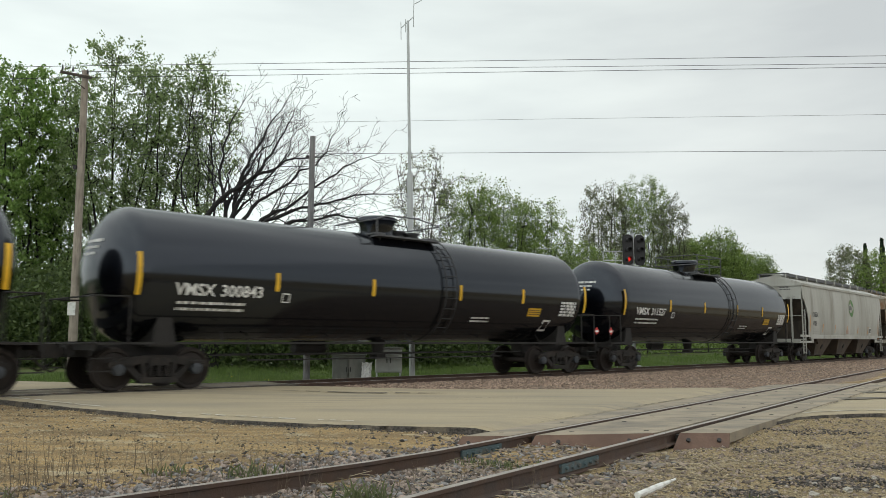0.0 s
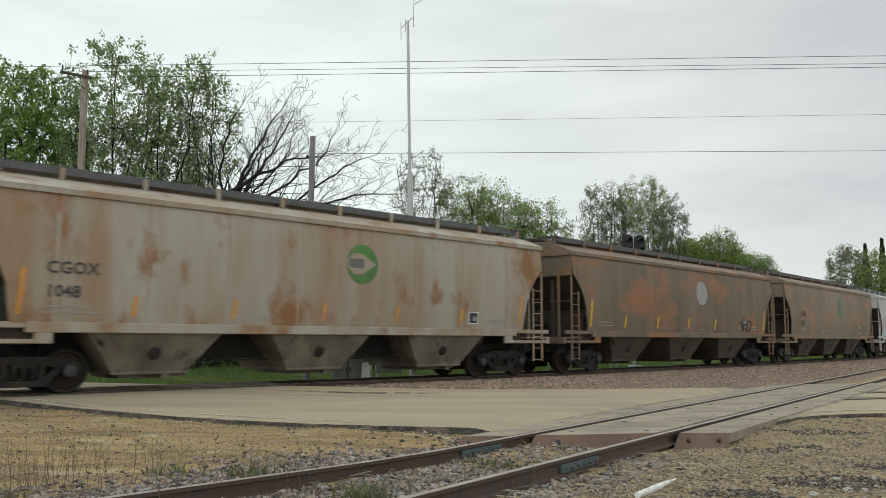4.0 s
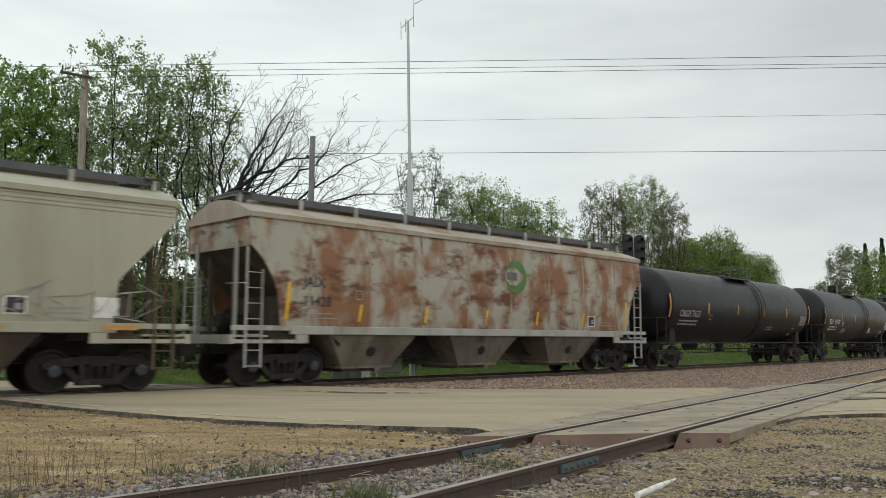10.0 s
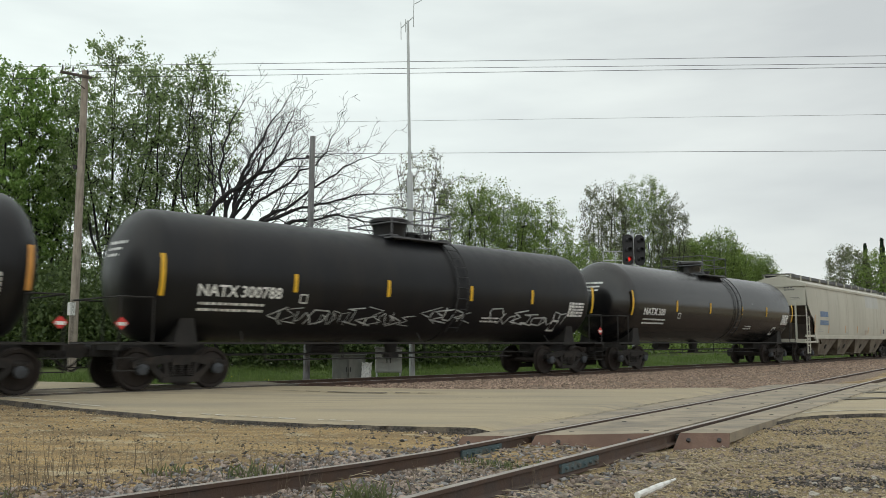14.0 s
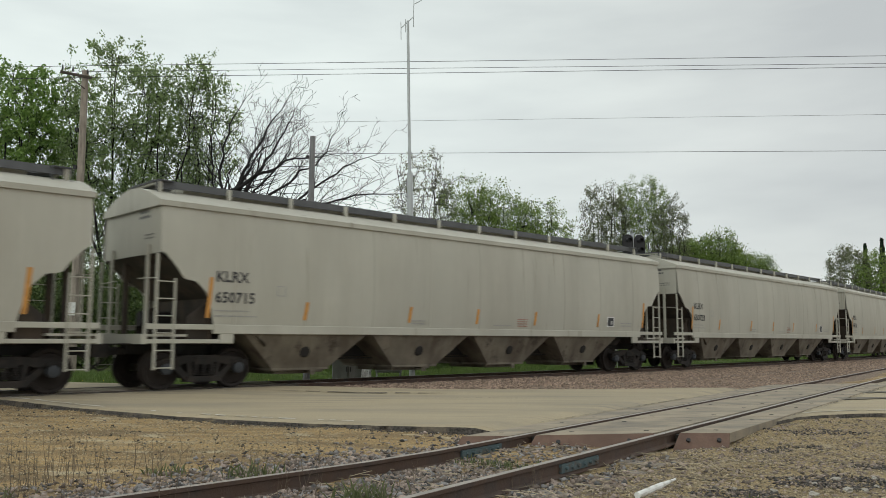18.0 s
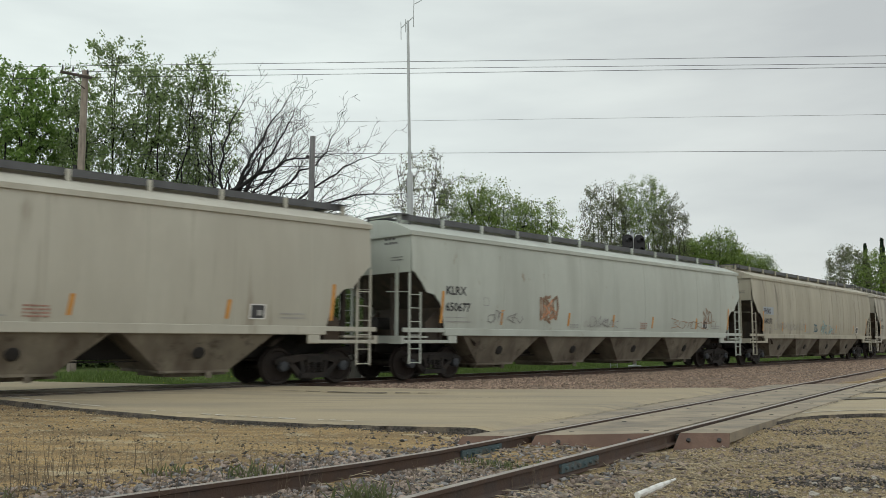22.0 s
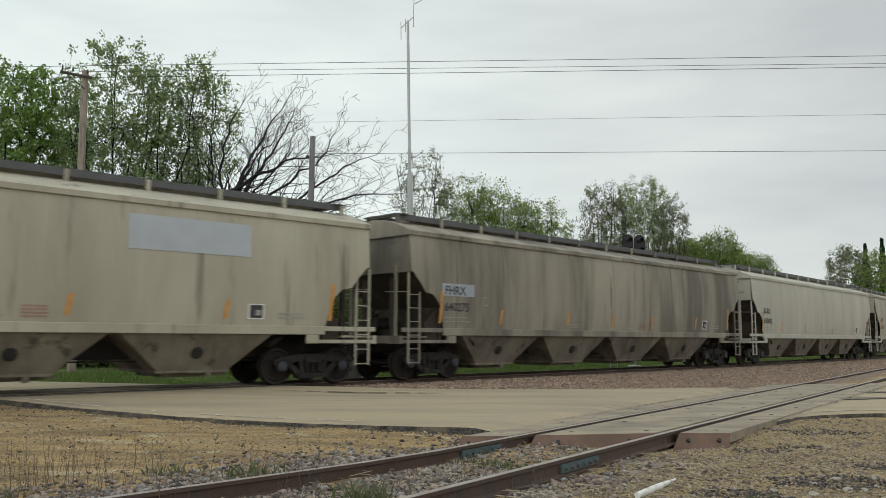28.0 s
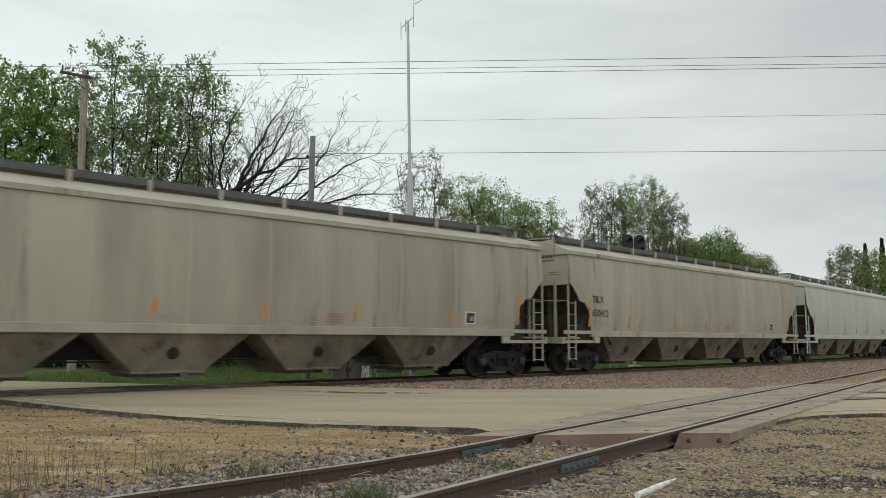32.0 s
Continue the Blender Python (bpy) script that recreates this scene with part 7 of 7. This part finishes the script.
lawn("grass", 90000, -2, 45, 3.2, 13, 0.22, 21, "fresh green uncut grass beyond the main track")
lawn("grass", 30000, 45, 110, 3.4, 14, 0.3, 22, "fresh green uncut grass beyond the main track")
rs = np.random.RandomState(5)
ds, dl = rs.uniform(2, 14, 60), rs.uniform(4, 8, 60)
dxy = np.array([main_line(a, b)[:2] for a, b in zip(ds, dl)])
stones("dandelions", np.c_[dxy, ground_z(dxy[:, 0], dxy[:, 1]) + 0.16], 0.015, 0.03, M_DANDELION, 9, "yellow dandelion heads in the grass", "flowers")

# ---- graffiti ----
PAINTS = {"pink": (0.50, 0.15, 0.20), "red": (0.38, 0.06, 0.09), "rose": (0.58, 0.32, 0.34), "teal": (0.26, 0.42, 0.42), "blue": (0.13, 0.22, 0.34), "black": (0.02, 0.02, 0.025), "green": (0.19, 0.34, 0.19), "orange": (0.45, 0.20, 0.10), "brown": (0.24, 0.155, 0.10), "pale": (0.62, 0.64, 0.64), "sky": (0.36, 0.50, 0.56), "coral": (0.52, 0.22, 0.18), "magenta": (0.42, 0.07, 0.16), "maroon": (0.09, 0.015, 0.025), "grey": (0.26, 0.255, 0.245), "mist": (0.40, 0.42, 0.42), "deep": (0.06, 0.13, 0.17)}
SPRAY = {k: surface("spray_paint_" + k, c, 0.25, 3.0, 0.6, bump=0, stain=tuple(min(1, q * 1.5 + 0.05) for q in c), stain_at=0.6, stain_scale=(3, 3, 3)) for k, c in PAINTS.items()}


def stroke(pts, w):
    """A brush line of width w through points, as a flat ribbon."""
    vs, fs = [], []
    for k, (u, v_) in enumerate(pts):
        a, b = pts[max(0, k - 1)], pts[min(len(pts) - 1, k + 1)]
        d = math.hypot(b[0] - a[0], b[1] - a[1]) or 1
        nx, ny = -(b[1] - a[1]) / d * w / 2, (b[0] - a[0]) / d * w / 2
        vs += [(u + nx, v_ + ny), (u - nx, v_ - ny)]
    for k in range(len(pts) - 1):
        fs.append((2 * k, 2 * k + 1, 2 * k + 3, 2 * k + 2))
    return vs, fs


def blob(rng, u, wide, high):
    """A puffy letter body."""
    ph = [rng.uniform(0, 6.28) for _ in range(4)]
    n = 26
    ring = []
    for k in range(n):
        a = 2 * math.pi * k / n
        r = 0.86 + 0.10 * math.sin(3 * a + ph[0]) + 0.08 * math.sin(5 * a + ph[1])
        ring.append((u + wide * (0.5 + 0.5 * r * math.copysign(abs(math.cos(a)) ** 0.7, math.cos(a))), high * (0.5 + 0.5 * r * math.copysign(abs(math.sin(a)) ** 0.7, math.sin(a)))))
    vs = [(u + wide / 2, high / 2)] + [((u + wide / 2 + x) / 2, (high / 2 + z) / 2) for x, z in ring] + ring
    fs = [(0, 1 + k, 1 + (k + 1) % n) for k in range(n)] + [(1 + k, 1 + n + k, 1 + n + (k + 1) % n, 1 + (k + 1) % n) for k in range(n)]
    return vs, fs


def joined(parts):
    vs, fs = [], []
    for v_, f_ in parts:
        k = len(vs)
        vs += v_
        fs += [tuple(i + k for i in f) for f in f_]
    return vs, fs


# angular letter-like signs on a unit square, each a set of strokes
SIGNS = (((0, 0), (0.1, 1), (0.15, 0.5), (0.85, 0.55), (0.8, 1), (1, 0)), ((0, 0), (0.2, 1), (0.5, 0.35), (0.8, 1), (1, 0)), ((1, 0.9), (0.1, 1), (0.2, 0.5), (0.85, 0.5), (0.15, 0.45), (0, 0), (1, 0.1)), ((0.95, 0.85), (0.3, 1), (0.1, 0.65), (0.9, 0.4), (0.75, 0.05), (0, 0.1)), ((0, 0), (0.45, 1), (0.7, 0.45), (0.2, 0.4), (0.75, 0.4), (1, 0)), ((0.1, 0.1), (0, 0.8), (0.5, 1), (1, 0.7), (0.85, 0.15), (0.3, 0), (0.1, 0.1)), ((0, 1), (0.4, 0.1), (0.6, 0.1), (1, 1), (0.5, 0.5)), ((0, 0.2), (0.5, 0), (1, 0.35), (0.4, 0.6), (0.2, 0.9), (1, 1)))


def turned(rng, pts):
    """A sign upside down or mirrored by chance, so that no letter stands."""
    f, g = rng.random() < 0.7, rng.random() < 0.6
    return [(1 - b if f else b, 1 - a if g else a) for a, b in pts]


def sign(rng, u, wide, high):
    """One of the signs, leaned and stretched by chance."""
    lean, base = rng.uniform(-0.1, 0.22) * wide, rng.uniform(-0.05, 0.05) * high
    kx, kz = rng.uniform(0.8, 1.1), rng.uniform(0.85, 1.1)
    pts = [(u + wide * kx * a + lean * b + rng.gauss(0, 0.03) * wide, base + high * kz * b + rng.gauss(0, 0.03) * high) for a, b in turned(rng, rng.choice(SIGNS))]
    out = []
    for p, q in zip(pts[:-1], pts[1:]):
        out += [(p[0] + (q[0] - p[0]) * k / 3, p[1] + (q[1] - p[1]) * k / 3) for k in range(3)]
    return out + [pts[-1]]


def wild(car, wall, x, z, n, wide, high, fills, outline, light, seed, bold=0.2):
    """A row of bold angular letters: dark outlines, fills of several colours, light edges."""
    rng = random.Random(seed)
    rows = [sign(rng, k * wide * 0.72, wide * 0.8, high) for k in range(int(n * 1.25))]
    decal(car, "graffiti", joined([stroke(r, bold + 0.065) for r in rows]), wall, x, z, SPRAY[outline], "dark spray painted outlines", 0.014)
    for j, c in enumerate(fills):
        mine = [stroke(r, bold) for k, r in enumerate(rows) if k % len(fills) == j]
        if mine:
            decal(car, "graffiti", joined(mine), wall, x, z, SPRAY[c], "bold angular spray painted letters", 0.018 + 0.001 * j)
    decal(car, "graffiti", joined([stroke([(u - 0.04, v_ + 0.05) for u, v_ in r[2:8]], 0.035) for r in rows]), wall, x, z, SPRAY[light], "light edges on the letters", 0.024)


def tag(car, wall, x, z, n, wide, high, colour, seed, line=0.03):
    rng = random.Random(seed)
    decal(car, "graffiti", joined([stroke(sign(rng, k * wide * 0.62, wide * 0.9, high * rng.uniform(0.6, 1.1)), line * rng.uniform(0.6, 1.3)) for k in range(int(n * 1.55)) if rng.random() < 0.9]), wall, x, z, SPRAY[colour], "faded scrawled tag of spray paint", 0.016)


# white car: two long pink pieces over a pale pink ground
decal(g_, "graffiti", strip(10.2, 0.16, 0, 2), hopper_wall, -0.6, 1.40, SPRAY["rose"], "pale pink band under the letters", 0.010)
decal(g_, "graffiti", strip(2.0, 0.5, 0.1, 3), hopper_wall, -6.5, 1.44, SPRAY["sky"], "pale blue painted patch", 0.009)
decal(g_, "graffiti", blob(random.Random(7), -5.9, 5.4, 0.95), hopper_wall, 0, 1.42, SPRAY["rose"], "pink painted ground of the letters", 0.011)
decal(g_, "graffiti", blob(random.Random(9), -0.5, 4.9, 0.8), hopper_wall, 0, 1.42, SPRAY["rose"], "pink painted ground of the letters", 0.011)
wild(g_, hopper_wall, -5.9, 1.50, 6, 0.92, 1.14, ("pink", "coral", "magenta"), "maroon", "rose", 1, 0.22)
wild(g_, hopper_wall, -0.3, 1.46, 6, 0.84, 0.92, ("red", "pink", "rose"), "maroon", "pale", 3, 0.2)
wild(g_, hopper_wall, -6.0, 1.48, 5, 1.0, 0.4, ("orange", "magenta"), "pink", "rose", 5, 0.12)
decal(g_, "graffiti", blob(random.Random(5), -1.15, 0.6, 0.5), hopper_wall, 0, 1.45, SPRAY["sky"], "pale blue painted patch", 0.012)
tag(g_, hopper_wall, -1.5, 1.95, 3, 0.4, 0.4, "black", 6, 0.07)
# cream car
decal(h_, "graffiti", blob(random.Random(2), -5.3, 1.4, 0.6), hopper_wall, 0, 1.42, SPRAY["blue"], "blue painted patch", 0.012)
decal(h_, "graffiti", blob(random.Random(3), -4.2, 2.6, 0.8), hopper_wall, 0, 1.42, SPRAY["coral"], "red painted ground of the letters", 0.012)
decal(h_, "graffiti", blob(random.Random(4), -2.0, 1.5, 0.75), hopper_wall, 0, 1.42, SPRAY["green"], "green painted ground of the letters", 0.013)
for k_x, wide_x in ((-3.9, 0.5), (-3.1, 0.85), (-1.9, 0.65)):
    decal(h_, "graffiti", blob(random.Random(int(k_x * 10)), k_x, wide_x, 0.62), hopper_wall, 0, 1.75, SPRAY["blue"], "blue drip-shaped letter", 0.016)
tag(h_, hopper_wall, -4.2, 1.6, 6, 0.68, 0.6, "black", 13, 0.06)
decal(h_, "sticker", strip(1.6, 0.50), hopper_wall, -0.05, 1.62, M_WHITE, "white notice board on the side", 0.03)
decal(h_, "small_lettering", bars([(-0.6, 0.3, 1.2, 0.06), (-0.6, 0.15, 1.2, 0.06)], 8), hopper_wall, -0.05, 1.68, M_BLACKTXT, "", 0.036)
decal(h_, "small_lettering", bars([(-1.3, 0, 2.4, 0.09)], 9), hopper_wall, -0.2, 2.24, M_RED, "row of small red stencils")
for x_ in (-7.5, -3.2, 3.4):
    decal(h_, "reflector", strip(0.5, 0.07), hopper_wall, x_, 3.70, M_ORANGE, "orange tag")
for x_ in (-7.6, -3.3, -0.6, 2.0, 4.6, 7.2):
    decal(h_, "reflector", strip(0.7, 0.09), lambda a, b: 1.63, x_, 1.30, M_ORANGE, "faded orange strip on the sill")
tag(h_, hopper_wall, 2.2, 1.5, 3, 0.4, 0.35, "grey", 14, 0.05)
tag(h_, hopper_wall, 3.9, 1.5, 6, 0.72, 0.75, "grey", 15, 0.025)
decal(h_, "sticker", strip(0.5, 0.42), hopper_wall, 6.9, 1.55, M_WHITE, "small white notice")
# tanks with scrawls
tag(k_, tank_wall, -5.0, 1.5, 8, 0.62, 0.46, "mist", 16, 0.03)
tag(k_, tank_wall, -0.15, 1.62, 9, 0.8, 0.42, "mist", 17, 0.035)
tag(j_, tank_wall, -3.9, 1.55, 2, 0.5, 0.35, "grey", 18, 0.08)
decal(j_, "notice", strip(0.36, 0.28), tank_wall, 2.6, 1.70, SPRAY["rose"], "white and red notice")
decal(j_, "notice", strip(0.30, 0.08), tank_wall, 2.6, 1.80, M_WHITE, "", 0.018)
# brown car, bluish car, teal car
tag(e_, hopper_wall, 4.6, 1.55, 2, 0.6, 0.6, "black", 19, 0.07)
n5, n6, n7, n8 = BIG_CARS[3], BIG_CARS[4], BIG_CARS[5], BIG_CARS[6]
tag(n5, hopper_wall, -4.4, 1.75, 3, 0.36, 0.85, "brown", 21, 0.09)
tag(n5, hopper_wall, -4.3, 1.8, 3, 0.36, 0.7, "orange", 29, 0.06)
tag(n5, hopper_wall, -7.3, 1.65, 4, 0.5, 0.4, "grey", 22, 0.03)
tag(n5, hopper_wall, -2.5, 1.58, 6, 0.45, 0.42, "grey", 23, 0.035)
tag(n5, hopper_wall, 4.0, 1.6, 5, 0.8, 0.35, "brown", 24, 0.025)
tag(n5, hopper_wall, 6.6, 1.85, 2, 0.35, 0.7, "brown", 30, 0.05)
tag(n6, hopper_wall, -1.5, 1.6, 2, 0.35, 0.4, "deep", 25, 0.06)
tag(n6, hopper_wall, -0.2, 1.52, 4, 0.55, 0.6, "teal", 26, 0.05)
tag(n6, hopper_wall, -0.15, 1.5, 4, 0.55, 0.62, "deep", 26, 0.025)
tag(n6, hopper_wall, -7.5, 1.65, 7, 0.75, 0.5, "grey", 27, 0.022)
M_PATCHBLUE = surface("pale_blue_grey_patch", (0.40, 0.43, 0.47), 0.06, 2, 0.65, bump=0)
M_PANELBLUE = surface("pale_blue_grey_repaint", (0.33, 0.37, 0.41), 0.1, 3, 0.65, bump=0)
for car_ in (BIG_CARS[4], BIG_CARS[7], BIG_CARS[6]):
    decal(car_, "repaint_patch", strip(1.35, 0.36), hopper_wall, -B_ + 2.55, 2.38, M_PANELBLUE, "pale blue repainted panel behind the mark", 0.007)
decal(n7, "repaint_patch", strip(1.35, 0.82), hopper_wall, -8.2, 1.9, P_PALE, "paler repainted panel", 0.008)
decal(n7, "paint_patch", strip(2.9, 0.76), hopper_wall, 5.15, 2.98, P_WHITE, "rectangle of whiter paint")
decal(n8, "paint_patch", strip(2.9, 0.76), hopper_wall, 5.15, 3.04, M_PATCHBLUE, "rectangle of pale blue-grey paint")


def motions():
    """The train runs past at a steady pace; its wheels roll."""
    speed = 14.3227
    for car, s0 in TRAIN:
        rows = []
        for k in range(33):
            x, y, a = main_line(s0 - speed * k)
            rows.append((float(k), pose(x, y, 0, 0, 0, a)))
        walk(car, rows)
    place = {car: s0 for car, s0 in TRAIN}
    for ws, ax, car, x in WHEELSETS:
        s = place[car] + x
        t0, t1 = max(0.0, (s - 78) / speed), min(32.0, (s + 3) / speed)
        if t1 <= t0:
            walk(ws, [(0, pose(ax, 0, WHEEL_R)), (32, pose(ax, 0, WHEEL_R))])
            continue
        rows = [] if t0 < 0.05 else [(0, pose(ax, 0, WHEEL_R))]
        n = math.ceil((t1 - t0) / 0.0333)
        for k in range(n + 1):
            t = min(32.0, math.floor(t0 * 30 + k) / 30)
            rows.append((t, pose(ax, 0, WHEEL_R, 0, -math.degrees(speed * (t - t0) / WHEEL_R), 0)))
        if rows[-1][0] < 31.9:
            rows.append((32, rows[-1][1]))
        walk(ws, rows)


motions()
